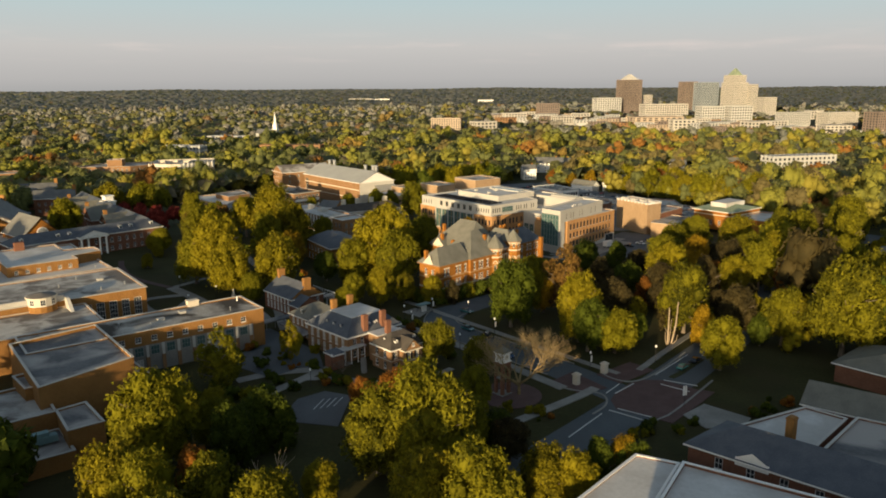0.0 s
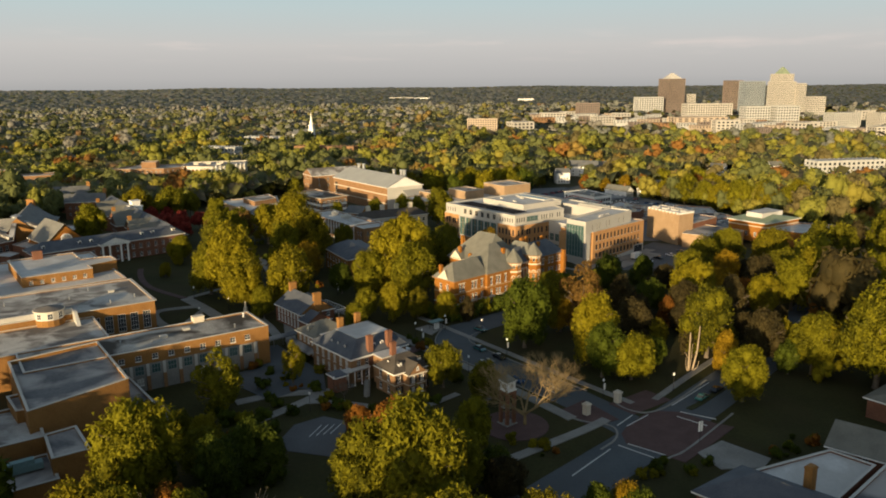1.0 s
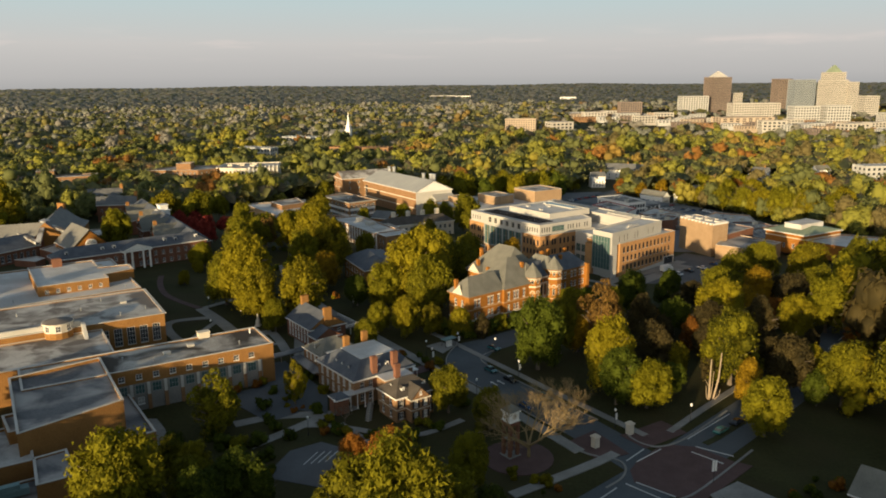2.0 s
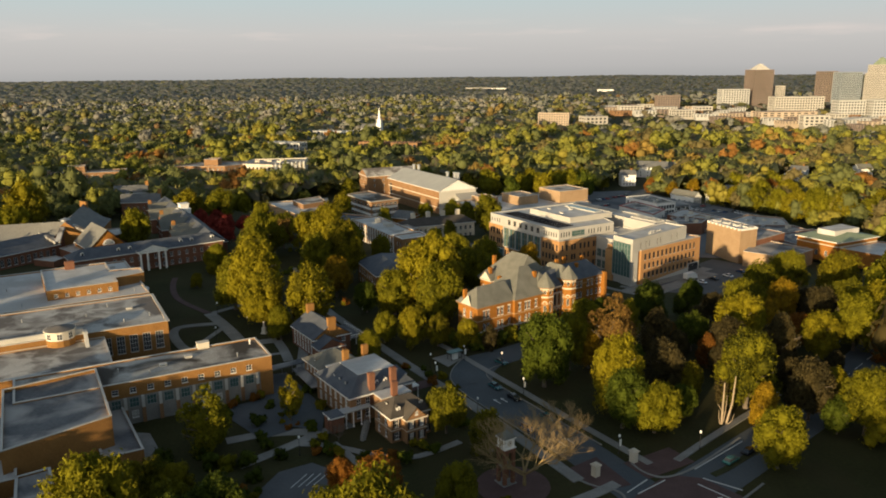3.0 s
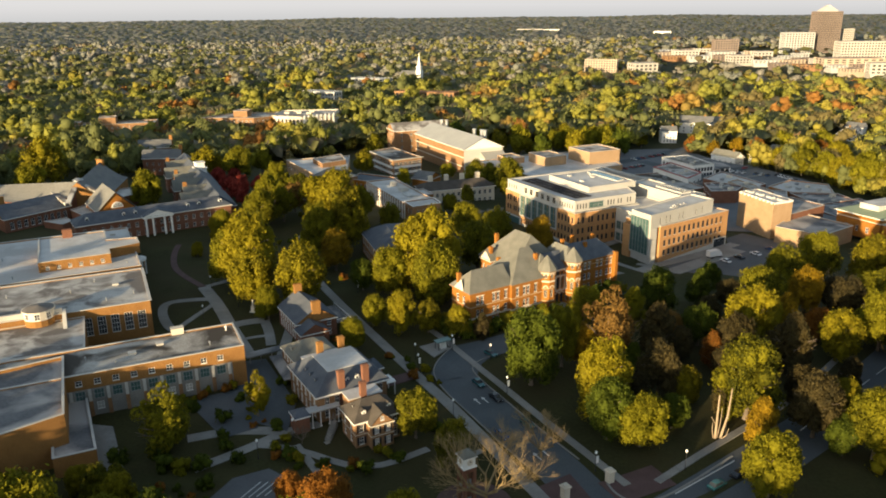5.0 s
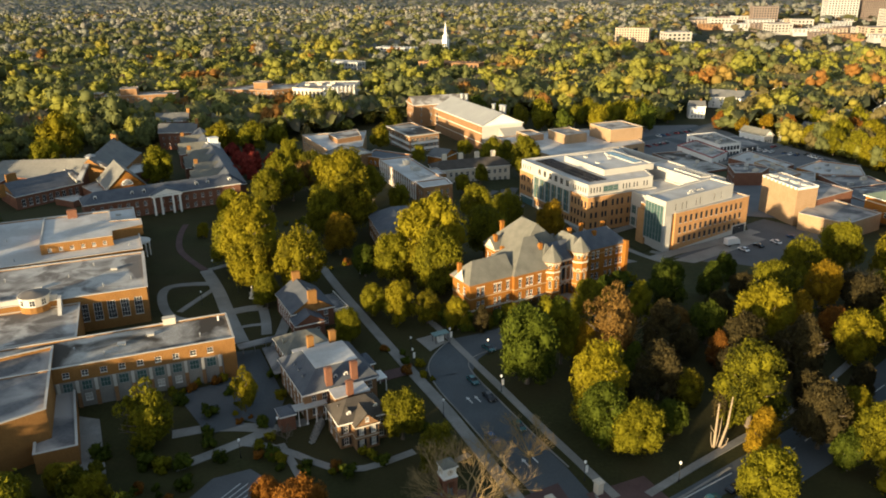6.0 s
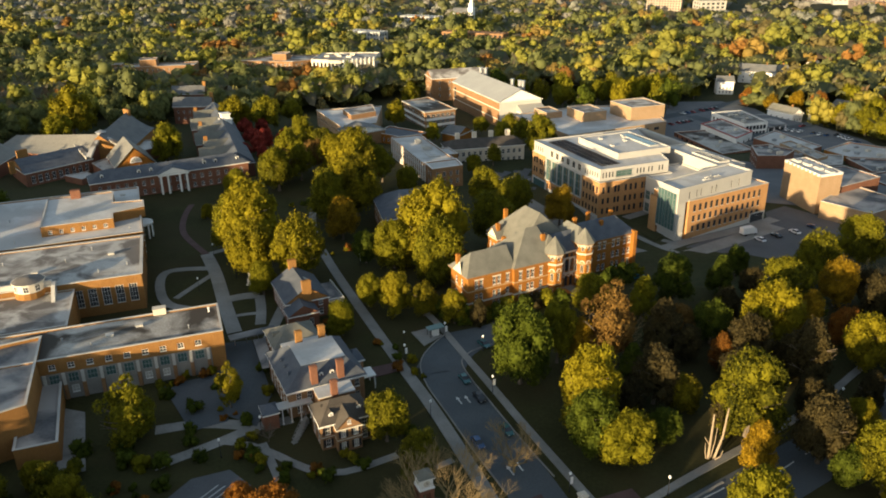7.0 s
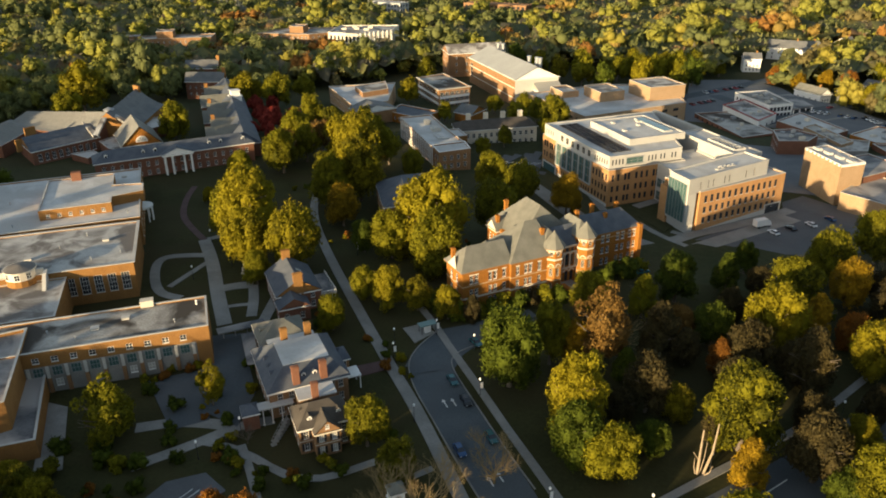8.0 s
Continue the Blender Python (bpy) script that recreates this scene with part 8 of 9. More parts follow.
for x, y, r, c in ((133, 586, 6.0, "y"), (143, 578, 7.0, "y"), (154, 562, 8.0, "o"), (163, 545, 8.6, "o"), (168, 526, 9.0, "y"), (177, 509, 9.4, "o"), (188, 497, 9.0, "y"), (202, 490, 9.0, "o"), (161, 580, 8.0, "o"), (174, 561, 9.0, "y"), (184, 538, 9.4, "o"), (196, 516, 9.2, "o"), (212, 505, 9.0, "y"), (146, 596, 6.0, "o"), (172, 600, 8.0, "r"), (106, 620, 5.5, "d"), (92, 634, 6.0, "r"), (93, 652, 4.6, "o"), (122, 625, 5.6, "d"), (136, 622, 6.6, "r"), (120, 642, 5.6, "o"), (56, 652, 5.4, "o"), (40, 648, 8.4, "o"), (18, 640, 8.0, "y"), (0, 632, 8.0, "o"), (180, 590, 8.4, "y"), (205, 545, 9.0, "o"), (220, 530, 9.0, "y")):
    tree(x, y, r, c, shape=int(x + y) % 6, height=0.92)
tree(-57, 179, 7.2, "o", shape=6, height=0.82)
tree(-42.5, 197, 3.8, "y", shape=6, height=1.35)
for x, y, r, c in ((-64.5, 160.5, 3.0, "y"), (-57, 157, 3.8, "o"), (-51, 155.5, 4.0, "y"), (-68, 152, 4.0, "o")):
    tree(x, y, r, c, shape=int(-x) % 6, height=0.95)
tree(21, 227.5, 8.0, "g", shape=4, height=1.25)
tree(28, 240, 5.4, "o", shape=3, height=1.4)
tree(40, 213, 7.2, "y", shape=4, height=1.3)
tree(41, 205, 6.4, "g", shape=2, height=1.05)
tree(48.5, 203.5, 6.2, "o", shape=0, height=0.85)


def bare_tree(x, y, h, seed, material, spread=0.55, levels=5, label="leafless tree with fine pale branches"):
    rng = random.Random(seed)
    s = Shape()

    def grow(p, d, length, r, level):
        e = p + d * length
        s.tube(tuple(p), tuple(e), r, r * 0.66, 6 if level < 2 else 3)
        if level >= levels:
            return
        n = 6 if level == 0 else 3
        for k in range(n):
            if level == 0:
                a = k * 6.283 / n + rng.uniform(-0.4, 0.4)
                q = Vector((math.cos(a) * spread, math.sin(a) * spread, rng.uniform(0.55, 1.1))).normalized()
                grow(p.lerp(e, rng.uniform(0.7, 1.0)), q, h * rng.uniform(0.22, 0.32), r * 0.6, 1)
                continue
            w = Vector((rng.uniform(-1, 1), rng.uniform(-1, 1), rng.uniform(-0.3, 0.7)))
            q = (d + w * 0.75).normalized()
            grow(p.lerp(e, rng.uniform(0.5, 1.0)), q, length * rng.uniform(0.62, 0.82), r * 0.58, level + 1)

    grow(Vector((0, 0, 0)), Vector((0, 0, 1)), h * 0.16, h * 0.021, 0)
    t = thing("bare_tree", x, y, ground_z(x, y), 0, label, "tree", "leafless trees")
    part("branch_work", s.data("branch_work", material), t)


bare_tree(18.4, 174.4, 21.0, 3, TWIG, 1.0, 7, "leafless tree with a wide crown of fine brown twigs")
bare_tree(27.3, 194.0, 14, 4, TWIG, 0.9, 6)
bare_tree(41, 248, 17, 5, TWIG, 0.8, label="half bare tree with brown twigs")
bare_tree(114, 305, 16, 6, TWIG, 0.7)
bare_tree(-31, 123, 14, 7, BARK_PALE, 0.6, 3)
bare_tree(-27, 188, 6, 8, BARK, 0.7)
for x, y, r, c in ((48, 222, 4.2, "n"), (56, 213, 4.0, "g"), (60, 251, 4.6, "n"), (72, 240, 5.0, "n"), (88, 232, 4.8, "n"), (84, 253, 4.4, "n"), (92, 277, 5.0, "g"), (70, 277, 4.4, "n"), (47, 272, 5.6, "o"), (101, 240, 4.4, "n"), (92, 209, 4.2, "g"), (78, 294, 4.6, "n"), (47, 238, 4.2, "g"), (110, 300, 5.0, "n"), (100, 272, 4.6, "r"), (58, 264, 4.4, "b")):
    tree(x, y, r, c, shape=int(x) % 6, height=0.95)
tree(39.5, 243.5, 8.4, "b", shape=6, height=1.12)
tree(114.3, 301.6, 2.8, "R", shape=0, height=1.2)
tree(70, 221, 5.0, "n", shape=6)


def snag(x, y):
    t = thing("tree_snag", x, y, 0, 0, "tall bare tree stumps with broken tops", "tree")
    s = Shape()
    for dx, dy, h, r in ((0, 0, 11.2, 0.32), (2.3, 0.6, 12.8, 0.3), (-0.8, -0.2, 4.0, 0.12), (2.3, -0.5, 3.2, 0.12), (0.9, 0.9, 7.5, 0.12)):
        p = Vector((dx * 0.5, dy * 0.5, 0))
        q = Vector((dx, dy, h * 0.45))
        e = Vector((dx * 1.15, dy * 1.1, h))
        s.tube(tuple(p), tuple(q), r, r * 0.8, 8).tube(tuple(q), tuple(e), r * 0.8, r * 0.45, 8)
    s.tube((-0.1, 0, 3.5), (-1.3, -0.4, 5.6), 0.12, 0.06, 6)
    part("trunk", s.data("trunk", BARK_PALE), t)


snag(65.6, 210.5)


# ---- woods: one joined mass in bands of distance ----
CORE = [(-172, 80), (-172, 300), (-290, 290), (-300, 400), (-240, 470), (-200, 500), (-150, 600), (-60, 640), (34, 632), (76, 641), (98, 620), (104, 604), (131, 580), (154, 548), (165, 503), (176, 474), (170, 430), (200, 390), (120, 300), (92, 170), (110, 80)]
CLEAR = [[(90, 1190), (520, 1090), (640, 980), (980, 1500), (960, 2100), (420, 2080), (60, 1780)], [(45, 465), (150, 440), (162, 500), (120, 590), (46, 600)], [(-266, 584), (-200, 596), (-186, 668), (-262, 652)]]
BOXES = [(min(p[0] for p in q) - 2, max(p[0] for p in q) + 2, min(p[1] for p in q) - 2.5, max(p[1] for p in q) + 2, q) for q in FOOTPRINTS]
STREET = [Vector(p) for p in ((20, 140), (50, 173), (80, 209), (101, 235), (124, 272), (165, 322), (215, 372))]


def free(x, y, gap):
    if inside(CORE, x, y) or (78 < y < 140 and -110 < x < 100):
        return False
    for q in CLEAR:
        if inside(q, x, y) and noise.noise((x * 0.02, y * 0.02, 3.0)) < 0.25:
            return False
    for x0, x1, y0, y1, q in BOXES:
        if x0 - gap < x < x1 + gap and y0 - gap < y < y1 + gap:
            return False
    p = Vector((x, y))
    if y < 400 and x > 0:
        for a, b in zip(STREET[:-1], STREET[1:]):
            d = b - a
            t = max(0, min(1, (p - a).dot(d) / d.length_squared))
            if (p - a - d * t).length < 8 + gap:
                return False
    return True


def woods(name, label, r0, r1, spacing, radius, templates, seed, a0=-64, a1=42, flat=1.0, smooth=False, mats=HAZED_LEAVES + HAZED_WOODS):
    """A belt of wood between two distances from the first eye, in a fan of directions."""
    rng = np.random.default_rng(seed)
    pos = []
    n = int(r1 / spacing) + 1
    for i in range(-n, n + 1):
        for j in range(-n, n + 1):
            x, y = (i + rng.uniform(-0.6, 0.6)) * spacing, (j + rng.uniform(-0.6, 0.6)) * spacing
            r, a = math.hypot(x, y), math.degrees(math.atan2(x, y))
            if r0 <= r < r1 and a0 <= a <= a1 and free(x, y, radius * 0.4):
                pos.append((x, y))
    verts, faces, index, k = [], [], [], 0
    for x, y in pos:
        v, f = templates[rng.integers(0, len(templates))]
        hill = noise.noise((x * 0.022, y * 0.022, 5.0))
        if hill < -0.42 and r0 > 300:
            continue
        s = radius * (0.5 + 0.75 * rng.uniform() ** 1.4) * (1 + 0.35 * hill)
        w = rng.uniform(0, 6.283)
        c, sn = math.cos(w), math.sin(w)
        h = rng.uniform(0.85, 1.2) * flat * (1 + 0.25 * hill)
        g = ground_z(x, y)
        p = np.stack([(v[:, 0] * c - v[:, 1] * sn) * s + x, (v[:, 0] * sn + v[:, 1] * c) * s + y, (v[:, 2] + 1.25) * s * h + g], 1)
        verts.append(p)
        faces.append(f + k)
        k += len(v)
        big = noise.noise((x * 0.009, y * 0.009, 0.0))
        q = rng.uniform() + 0.3 * big - (0.2 if x < -0.16 * y else 0.0)
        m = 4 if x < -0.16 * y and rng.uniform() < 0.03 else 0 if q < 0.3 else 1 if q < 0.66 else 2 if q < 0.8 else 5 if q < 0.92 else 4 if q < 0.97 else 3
        # painted haze: the pale grey colours grow commoner with distance
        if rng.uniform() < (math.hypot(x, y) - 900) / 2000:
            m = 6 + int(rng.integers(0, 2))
        index.append(np.full(len(f), m))
    me = tri_mesh(name, np.concatenate(verts), np.concatenate(faces), mats, np.concatenate(index))
    if smooth:
        me.polygons.foreach_set("use_smooth", [True] * len(me.polygons))
    return tagged(new(name, me), label, "woods", kind="stuff")


def canopy(name, label, r0, r1, ring, step, height, seed, a0=-54, a1=36, mats=HAZED_LEAVES + HAZED_WOODS, tufts=0):
    """A closed canopy of unevenly tall crowns, seen from far off: one sheet of bumps."""
    rng = np.random.default_rng(seed)
    radii = [r0]
    while radii[-1] < r1:
        radii.append(radii[-1] + ring * (1 + (radii[-1] - r0) / r0 * 0.5))
    n = int(radians(a1 - a0) * (r0 + r1) / 2 / step)
    a = np.radians(np.linspace(a0, a1, n))
    R = np.array(radii)[:, None] + rng.uniform(-0.45, 0.45, (len(radii), n)) * ring
    T = a[None] + rng.uniform(-0.45, 0.45, (len(radii), n)) * (a[1] - a[0])
    X, Y = R * np.sin(T), R * np.cos(T)
    Z = np.array([[ground_z(x, y) for x, y in zip(q, w)] for q, w in zip(X, Y)]) + height * rng.uniform(0.35, 1.0, X.shape)
    m = len(radii)
    i = (np.arange(m - 1)[:, None] * n + np.arange(n - 1)[None]).ravel()
    keep = np.array([free(X.ravel()[k], Y.ravel()[k], 2.0) for k in i])
    i = i[keep]
    f = np.stack([i, i + n, i + 1, i + 1, i + n, i + n + 1], 1).reshape(-1, 3)
    d = np.hypot(X.ravel()[i], Y.ravel()[i])
    pick = rng.choice(6, len(i), p=[0.38, 0.36, 0.1, 0.02, 0.03, 0.11])
    # farther faces take the haze-grey colours more often
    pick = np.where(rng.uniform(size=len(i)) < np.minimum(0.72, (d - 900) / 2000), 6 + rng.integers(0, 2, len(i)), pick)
    verts, index = np.stack([X.ravel(), Y.ravel(), Z.ravel()], 1), np.repeat(pick, 2)
    if tufts:
        # loose leaf tufts over the sheet, denser near
        k = rng.integers(0, len(i), tufts)
        k = k[rng.uniform(size=tufts) < (r0 / d[k]) ** 0.5]
        c = verts[i[k]] * 0.5 + verts[i[k] + n + 1] * 0.5 + rng.uniform(-0.5, 0.5, (len(k), 3)) * np.array([12.0, 12.0, 3.0])
        lv, lf = leaf_tufts(rng, c, rng.normal(size=c.shape) + np.array([0, -0.4, 0.6]), 1.5)
        f = np.concatenate([f, lf + len(verts)])
        verts, index = np.concatenate([verts, lv]), np.concatenate([index, pick[k]])
    me = tri_mesh(name, verts, f, mats, index)
    return tagged(new(name, me), label, "woods", kind="stuff")


MID = [crown_arrays(40 + k, 16, 380, 0.085, "round" if k % 2 else "oval", core=ICO1, core_k=0.86) for k in range(6)]
FAR = [crown_arrays(60 + k, 8, 108, 0.14, "round", core=ICO1, core_k=0.92, plume=1.15) for k in range(6)]
FARTHER = [crown_arrays(80 + k, 3, 14, 0.2, "round", core=ICO1, core_k=1.1, plume=1.1) for k in range(7)]
woods("woods", "dense autumn trees round the campus", 190, 400, 14, 8.8, MID, 11, -60, 40, 0.86, mats=[LEAVES[k] for k in "goydrn"] + HAZED_WOODS)
woods("woods", "dense autumn trees behind the campus halls", 400, 620, 14, 8.8, MID, 14, -60, 40, 0.86, mats=HALF_HAZED_LEAVES + HAZED_WOODS)
woods("woods", "dense autumn woods beyond the campus", 620, 1150, 15, 11.0, FAR, 12, -56, 36, 0.7, mats=HALF_HAZED_LEAVES + HAZED_WOODS)
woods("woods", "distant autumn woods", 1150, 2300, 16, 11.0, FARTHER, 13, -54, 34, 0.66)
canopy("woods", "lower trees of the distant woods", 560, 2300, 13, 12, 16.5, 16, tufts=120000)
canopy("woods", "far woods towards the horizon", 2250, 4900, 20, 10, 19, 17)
# unseen belt, added and sized to throw long shade over the foreground
woods("woods", "unseen tall trees behind the first viewpoint, added for shade", 0, 190, 15, 8.2, FARTHER, 15, -180, 180, 0.88)

# tall unseen trees, added to cast shade on the hall and the school
SHADE_TREES = [(-98, 128), (-80, 122), (-90, 116), (-86, 106), (-108, 122), (-118, 132), (-128, 142), (-122, 155), (-112, 108), (-126, 118), (-104, 110), (-92, 104), (-84, 112), (-96, 90), (-82, 96), (-112, 98), (-121, 104), (-130, 106), (-139, 112), (-118, 92), (-134, 96), (-130, 130), (-112, 142), (20, 62), (32, 66), (44, 70), (56, 72), (68, 74), (80, 84), (86, 98), (26, 50), (40, 54), (54, 58), (72, 62), (92, 86)]
# belt behind the halls; the last six unseen, added to shade the portico hall
BELT_TREES = [(-100, 608), (-84, 622), (-66, 612), (-48, 604), (-30, 590), (-36, 622), (-14, 585), (-10, 616), (8, 596), (16, 622), (32, 580), (40, 608), (28, 632), (-2, 640), (156, 640), (180, 622), (-193, 236), (-201, 242), (-209, 248), (-217, 256), (-205, 232), (-213, 240)]
for k, (x, y) in enumerate(SHADE_TREES + BELT_TREES):
    tree(x, y, 7.6 + (k * 5 % 7) * 0.3, "ogoyo"[k % 5], shape=7, height=0.9 if y < 200 and x < 0 else 1.14 if y < 200 else 1.35 if y < 300 else 0.95)


# ---- shrubs ----
SHRUB = [tri_mesh("shrub", *crown_arrays(120 + k, 10, 260, 0.12, "round", core=ICO1, core_k=0.92), [LEAVES["g"]]) for k in range(4)]


def shrub(x, y, r, colour="g"):
    ob = new("shrub", SHRUB[int(abs(x * 3 + y * 7)) % 4])
    ob.matrix_world = Matrix.Translation((x, y, ground_z(x, y) + 0.45 * r)) @ Matrix.Rotation(x * 1.7, 4, "Z") @ Matrix.Diagonal((r, r, r * 0.8, 1))
    ob.material_slots[0].link = "OBJECT"
    ob.material_slots[0].material = LEAVES[colour]
    tagged(ob, "low %s garden shrub on the lawn" % LEAF_WORDS[colour], "shrub", "garden shrubs")


for x, y, r, c in ((-50, 193, 2.6, "g"), (-38, 178, 2.2, "g"), (-41, 192, 1.3, "r"), (-46, 186, 2.0, "g"), (-43, 182, 2.2, "g"), (-60, 196, 2.6, "g"), (-56, 176, 3.0, "g"), (-52, 172, 3.2, "g"), (-48, 172, 3.0, "o"), (-44, 173, 2.8, "g"), (-58, 182, 2.8, "g"), (-37, 205, 2.2, "y"), (-34, 209, 2.0, "g"), (-17, 177, 2.0, "g"), (-9, 180, 2.4, "g"), (-44, 214, 2.2, "g"), (-64, 172, 3.0, "g"), (-60, 166, 3.2, "o"), (2, 200, 2.0, "g"), (-6, 206, 1.8, "g"), (-28, 183, 2.0, "g"), (-40, 168, 2.6, "g"), (-30, 181, 1.6, "r")):
    shrub(x, y, r, c)
b = radians(46)
for k, (u, v, r, c) in enumerate(((-3, -3, 2.8, "g"), (2, -4, 3.0, "o"), (7, -4.5, 2.6, "g"), (11, -4, 2.8, "o"), (16, -6, 3.2, "g"), (20, -5, 2.6, "n"), (24, -6.5, 3.0, "o"), (28, -8, 2.8, "g"), (47, -4, 3.2, "g"), (52, -2, 3.0, "g"), (57, -3, 3.4, "g"), (62, -2, 2.6, "o"), (-6, 4, 2.8, "g"), (-5, 9, 2.6, "o"))):
    shrub(-1.8 + u * math.cos(b) - v * math.sin(b), 258.6 + u * math.sin(b) + v * math.cos(b), r * 1.4, c)
rng = random.Random(77)
BEDS = [((-50, 205), (-36, 190), 9), ((-34, 186), (-18, 178), 9), ((-14, 182), (0, 190), 7), ((-66, 200), (-54, 208), 6), ((-40, 240), (-30, 222), 7), ((-20, 236), (-2, 222), 8),
        ((-100, 300), (-72, 296), 9), ((-60, 290), (-44, 308), 8), ((-98, 330), (-90, 350), 8), ((-60, 340), (-48, 356), 8), ((-30, 300), (-14, 306), 7), ((2, 312), (24, 304), 9),
        ((14, 168), (26, 160), 6), ((-74, 148), (-62, 158), 7), ((-50, 166), (-34, 160), 8), ((40, 150), (56, 158), 8), ((70, 160), (84, 172), 9), ((-110, 376), (-80, 384), 9)]
for (x0, y0), (x1, y1), n in BEDS:
    for k in range(n):
        u = (k + rng.uniform(-0.3, 0.3)) / n
        shrub(x0 + (x1 - x0) * u + rng.uniform(-2.5, 2.5), y0 + (y1 - y0) * u + rng.uniform(-2.5, 2.5), rng.uniform(0.7, 2.1), rng.choice("gggoyr"))


# ---- bell tower, lamps, signs, cars ----
def bell_tower(x, y):
    t = thing("bell_tower", x, y, 0, 42, "small brick bell tower with white clock top", "tower")
    t.scale = (0.86, 0.86, 0.86)
    s = Shape()
    s.box(-0.42, -0.42, 0.5, 0.42, 0.42, 9.0)
    s = s.data("brick_pier", BRICK_DARK)
    for sx in (-1, 1):
        for sy in (-1, 1):
            part("brick_pier", s, t, m=pose(sx * 1.25, sy * 1.25, 0))
    s = Shape()
    s.box(-1.7, -1.7, 9.0, 1.7, 1.7, 10.0)
    part("brick_band", s.data("brick_band", BRICK_DARK), t)
    s = Shape()
    s.box(-1.62, -1.62, 5.0, 1.62, 1.62, 5.4)
    part("stone_band", s.data("stone_band", CONCRETE), t)
    s = Shape()
    s.box(-2.0, -2.0, 0, 2.0, 2.0, 0.5)
    part("base", s.data("base", CONCRETE), t)
    s = Shape()
    s.box(-1.8, -1.8, 10.0, 1.8, 1.8, 10.3)
    s.box(-1.5, -1.5, 10.3, 1.5, 1.5, 12.6)
    s.box(-1.85, -1.85, 12.6, 1.85, 1.85, 12.9)
    part("belfry", s.data("belfry", WHITE), t)
    s = Shape()
    s.prism([(-1.9, -1.9), (1.9, -1.9), (1.9, 1.9), (-1.9, 1.9)], 12.9, 14.4, top_poly=[(-0.1, -0.1), (0.1, -0.1), (0.1, 0.1), (-0.1, 0.1)])
    part("belfry_roof", s.data("belfry_roof", SLATE_PALE), t)
    for k in range(4):
        s = Shape()
        s.tube((0, -1.55, 11.5), (0, -1.59, 11.5), 0.75, 0.75, 20)
        s.box(-0.05, -1.62, 11.5, 0.05, -1.6, 12.05, 1)
        s.box(-0.02, -1.62, 11.45, 0.4, -1.6, 11.55, 1)
        part("clock_face", s.data("clock_face", [CREAM, BLACK]), t, m=pose(0, 0, 0, 0, 0, 90 * k))


bell_tower(14.3, 175)


def lamp_mesh():
    s = Shape()
    s.tube((0, 0, 0), (0, 0, 0.6), 0.16, 0.1, 8).tube((0, 0, 0.6), (0, 0, 4.2), 0.07, 0.05, 8)
    g = Shape()
    for z0, z1, r0, r1 in ((4.2, 4.4, 0.1, 0.26), (4.4, 4.75, 0.26, 0.28), (4.75, 5.0, 0.28, 0.06)):
        g.tube((0, 0, z0), (0, 0, z1), r0, r1, 10)
    b = Shape()
    b.box(0.08, -0.03, 1.9, 0.75, 0.03, 3.6)
    return s.data("post", BLACK), g.data("globe", GLOBE), b.data("banner", WHITE)


LAMP = lamp_mesh()
for k, (x, y, banner) in enumerate(((39.2, 191.3, 1), (58, 196, 0), (-10.4, 229.5, 1), (15.5, 221.5, 1), (-4, 244, 1), (4.5, 207, 0), (-47, 283, 1), (-64, 310, 1), (68, 212, 0), (95, 240, 0), (-13, 236, 0), (-100, 276, 0), (-88, 250, 0), (-82, 262, 0), (-34, 180, 0), (-30, 190, 0), (8, 240, 0), (118, 268, 0))):
    lamp = thing("street_lamp", x, y, 0.1, 40, "black iron street lamp with white globe" + (" and white banner" if banner else ""), "lamp", "street lamps")
    part("post", LAMP[0], lamp)
    part("globe", LAMP[1], lamp)
    if banner:
        part("banner", LAMP[2], lamp)


def shelter():
    t = thing("bus_shelter", -7, 244.5, 0.15, 46, "small shelter with pale blue roof by the turning circle", "shelter")
    s = Shape()
    s.box(-2.4, -1.2, 2.5, 2.4, 1.2, 2.75)
    part("roof", s.data("roof", TEAL), t)
    s = Shape()
    s.box(-0.06, -0.06, 0, 0.06, 0.06, 2.5)
    s = s.data("post", BLACK)
    for sx in (-1, 1):
        for sy in (-1, 1):
            part("post", s, t, m=pose(sx * 2.0, sy * 0.95, 0))
    s = Shape()
    s.box(-0.9, -0.6, 0, 0.9, 0.4, 2.0)
    part("kiosk", s.data("kiosk", WHITE), t)


shelter()


def gate_post(x, y):
    t = thing("gate_post", x, y, 0.1, 42, "square stone gate post at the street corner", "gate post", "gate posts")
    s = Shape()
    s.box(-0.7, -0.7, 0, 0.7, 0.7, 2.6)
    s.box(-0.9, -0.9, 2.6, 0.9, 0.9, 2.9)
    s.box(-0.5, -0.5, 2.9, 0.5, 0.5, 3.2)
    part("pier", s.data("pier", CREAM), t)


gate_post(42.3, 188)
gate_post(33.6, 180.5)


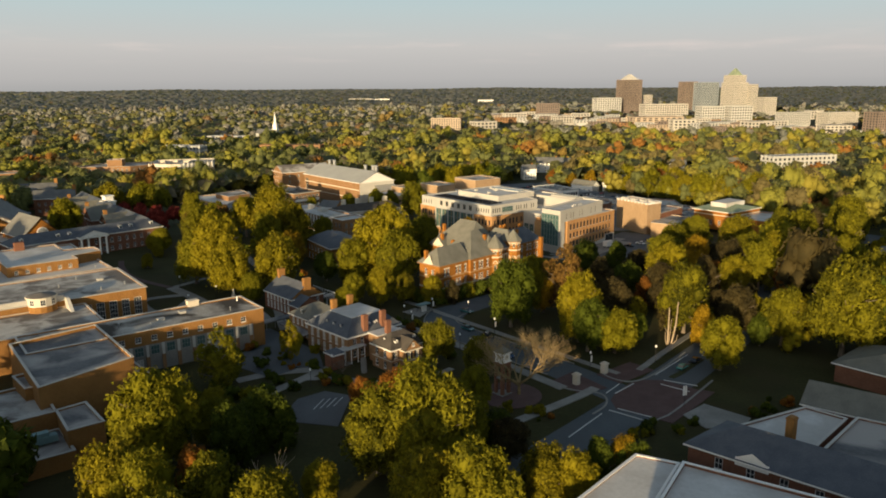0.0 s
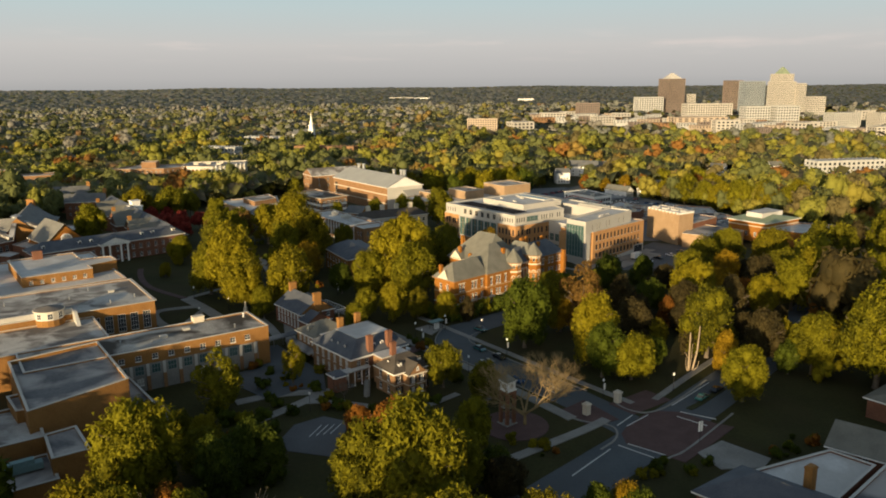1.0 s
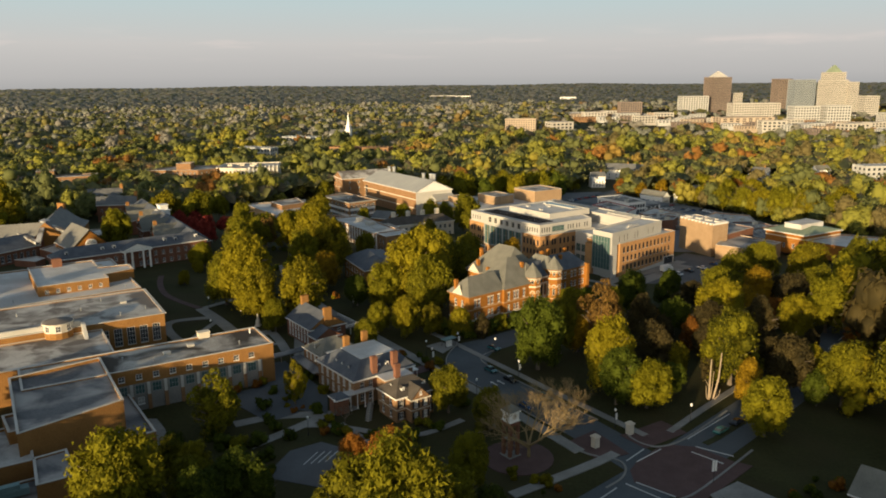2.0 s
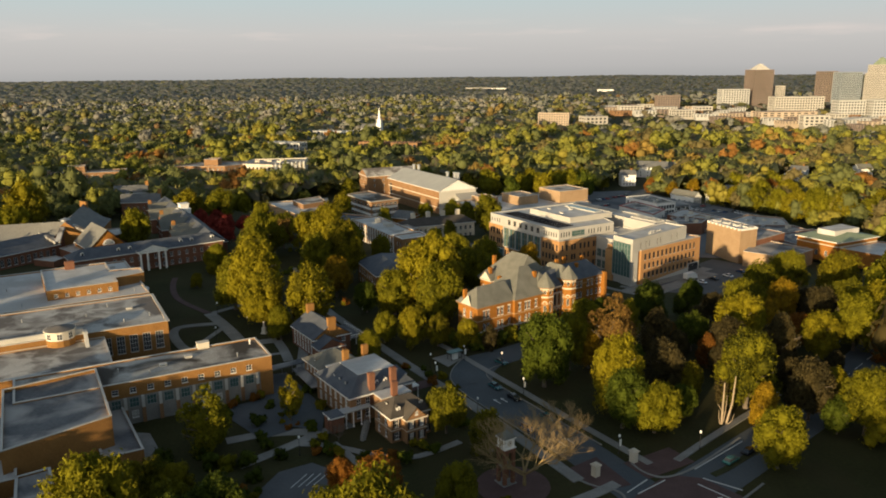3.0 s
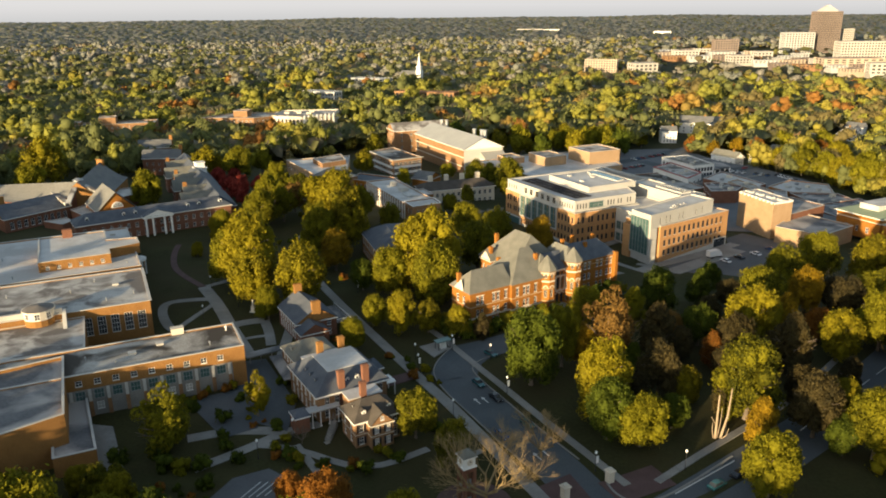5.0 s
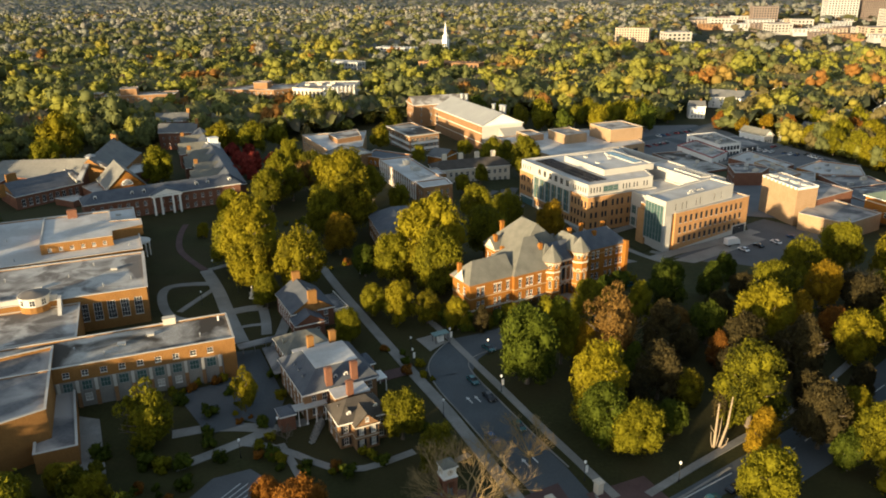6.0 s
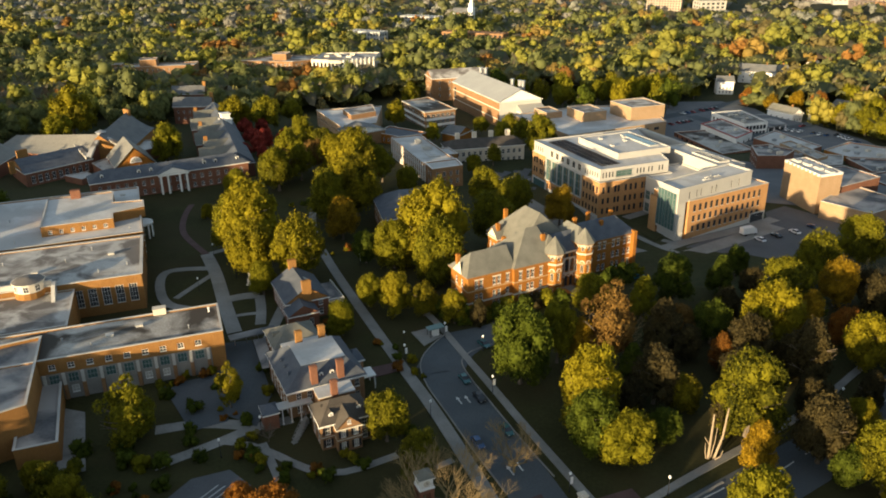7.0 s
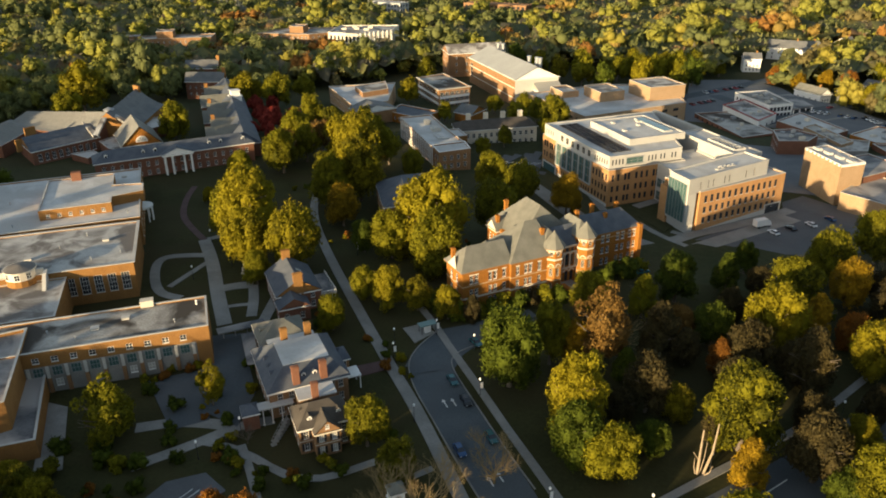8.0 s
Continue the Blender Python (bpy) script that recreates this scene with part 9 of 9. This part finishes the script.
def car_parts(paint):
    b = Shape()
    side = [(-2.25, 0.35), (2.25, 0.35), (2.3, 0.75), (1.3, 0.92), (-1.9, 0.95), (-2.3, 0.8)]
    n = len(side)
    for sy in (-0.88, 0.88):
        b.face([(p[0], sy, p[1]) for p in (side if sy < 0 else side[::-1])])
    for i in range(n):
        p, q = side[i], side[(i + 1) % n]
        b.face([(p[0], 0.88, p[1]), (q[0], 0.88, q[1]), (q[0], -0.88, q[1]), (p[0], -0.88, p[1])][::-1])
    roof = Shape()
    roof.prism([(-1.15, -0.66), (0.35, -0.66), (0.35, 0.66), (-1.15, 0.66)], 1.4, 1.47, bottom=True)
    c = Shape()
    c.prism([(-1.85, -0.8), (1.15, -0.8), (1.15, 0.8), (-1.85, 0.8)], 0.92, 1.42, top_poly=[(-1.2, -0.66), (0.4, -0.66), (0.4, 0.66), (-1.2, 0.66)])
    w = Shape()
    w.tube((0, -0.12, 0), (0, 0.12, 0), 0.34, 0.34, 14)
    return b.data("body", paint), roof.data("roof", paint), c.data("cabin_glass", GLASS), w.data("wheel", BLACK)


def car(x, y, turn, paint, label, z=0.09):
    t = thing("car", x, y, z, turn, label, "car", "parked cars")
    body, roof, cabin, wheel = car_parts(paint)
    part("body", body, t)
    part("roof", roof, t)
    part("cabin_glass", cabin, t)
    for sx in (-1.4, 1.4):
        for sy in (-0.82, 0.82):
            part("wheel", wheel, t, m=pose(sx, sy, 0.34))
    lights = Shape()
    lights.box(2.22, -0.75, 0.6, 2.3, -0.45, 0.74)
    lights.box(2.22, 0.45, 0.6, 2.3, 0.75, 0.74)
    part("headlights", lights.data("headlights", WHITE), t)


PAINT_TEAL = mat("teal car paint", (0.03, 0.11, 0.12), (0.04, 0.13, 0.14), rough=0.25, spec=0.6, bump=0)
PAINT_BLACK = mat("black car paint", (0.012, 0.012, 0.014), (0.018, 0.018, 0.02), rough=0.25, spec=0.6, bump=0)
PAINT_BLUE = mat("blue car paint", (0.02, 0.06, 0.16), (0.03, 0.08, 0.19), rough=0.25, spec=0.6, bump=0)
PAINT_WHITE = mat("white car paint", (0.7, 0.7, 0.7), (0.76, 0.76, 0.76), rough=0.3, spec=0.6, bump=0)
PAINT_RED = mat("red car paint", (0.25, 0.02, 0.02), (0.3, 0.03, 0.03), rough=0.3, spec=0.6, bump=0)
car(7.4, 224.6, -50, PAINT_TEAL, "teal car parked at the kerb of the avenue")
car(13.2, 217.8, -50, PAINT_BLACK, "black car parked at the kerb of the avenue")
car(22.6, 207.0, -50, PAINT_TEAL, "dark teal car parked at the kerb of the avenue")
car(17.6, 200.6, -50, PAINT_BLUE, "blue car parked at the kerb of the avenue")
car(7.5, 243, -40, PAINT_TEAL, "teal car parked near the turning circle")
car(64, 191, 48, PAINT_TEAL, "dark teal car waiting on the street")
car(69, 196, 48, PAINT_BLACK, "black car waiting on the street")
car(44, 300, 40, PAINT_TEAL, "turquoise car beside the red brick hall", 0.05)
for k, (x, y, turn) in enumerate([(50 + 3 * a, 590 + 3.2 * a, 130) for a in range(9)] + [(108 + 3.4 * a, 560 - 1.4 * a, 60) for a in range(8)] + [(44 + 2.2 * a, 556 + 2.6 * a, 130) for a in range(7)] + [(138 + 1.6 * a, 552 - 3.0 * a, 30) for a in range(6)] + [(97, 525, 50), (104, 548, 50), (121, 572, 50), (76, 612, 50), (60, 470, 20), (68, 462, 20)]):
    if k % 5 != 3 and not any(inside(q, x, y) for q in FOOTPRINTS):
        car(x, y, turn, (PAINT_WHITE, PAINT_BLACK, PAINT_BLUE, PAINT_WHITE, PAINT_RED)[(k * 7 + k // 3) % 5], "car parked on the wide lot", -7.2)
for k, (x, y) in enumerate(((84, 352), (90, 358), (97, 364), (104, 372))):
    car(x, y, 130, (PAINT_WHITE, PAINT_BLACK, PAINT_WHITE, PAINT_BLUE)[k], "car parked in the yard by the brick building", -2.4)


def truck(x, y, turn):
    t = thing("delivery_truck", x, y, -2.4, turn, "white box truck parked by the tan brick building", "truck")
    s = Shape()
    s.box(-3.2, -1.2, 0.9, 1.8, 1.2, 3.3)
    part("box_body", s.data("box_body", WHITE), t)
    s = Shape()
    s.prism([(1.9, -1.1), (3.6, -1.1), (3.6, 1.1), (1.9, 1.1)], 0.6, 2.4, top_poly=[(1.9, -1.0), (3.0, -1.0), (3.0, 1.0), (1.9, 1.0)], bottom=True)
    part("cab", s.data("cab", PAINT_WHITE), t)
    for sx in (-2, 2.6):
        for sy in (-1.0, 1.0):
            w = Shape()
            w.tube((0, -0.15, 0), (0, 0.15, 0), 0.48, 0.48, 14)
            part("wheel", w.data("wheel", BLACK), t, m=pose(sx, sy, 0.48))


truck(80, 357, 40)


def street_sign(x, y, z, turn):
    t = thing("street_sign", x, y, 0.1, turn, "white banner sign on a post at the crossing", "sign")
    s = Shape()
    s.tube((0, 0, 0), (0, 0, z + 1), 0.06, 0.06, 6)
    part("post", s.data("post", BLACK), t)
    s = Shape()
    s.box(-0.55, -0.04, z - 1.4, 0.55, 0.04, z + 1)
    part("panel", s.data("panel", WHITE), t)


street_sign(56.8, 166.8, 4.2, 20)


def statue(x, y):
    s = Shape()
    s.box(-0.9, -0.9, 0, 0.9, 0.9, 0.5)
    s.box(-0.6, -0.6, 0.5, 0.6, 0.6, 2.2)
    s.tube((0, 0, 2.2), (0, 0, 3.6), 0.45, 0.3, 8).tube((0, 0, 3.6), (0, 0, 4.3), 0.28, 0.15, 8)
    ob = tagged(new("pedestal_statue", s.data("pedestal_statue", CREAM)), "small statue on a stone pedestal on the quad", "statue")
    ob.matrix_basis = pose(x, y, 0.1)


statue(-75, 259)
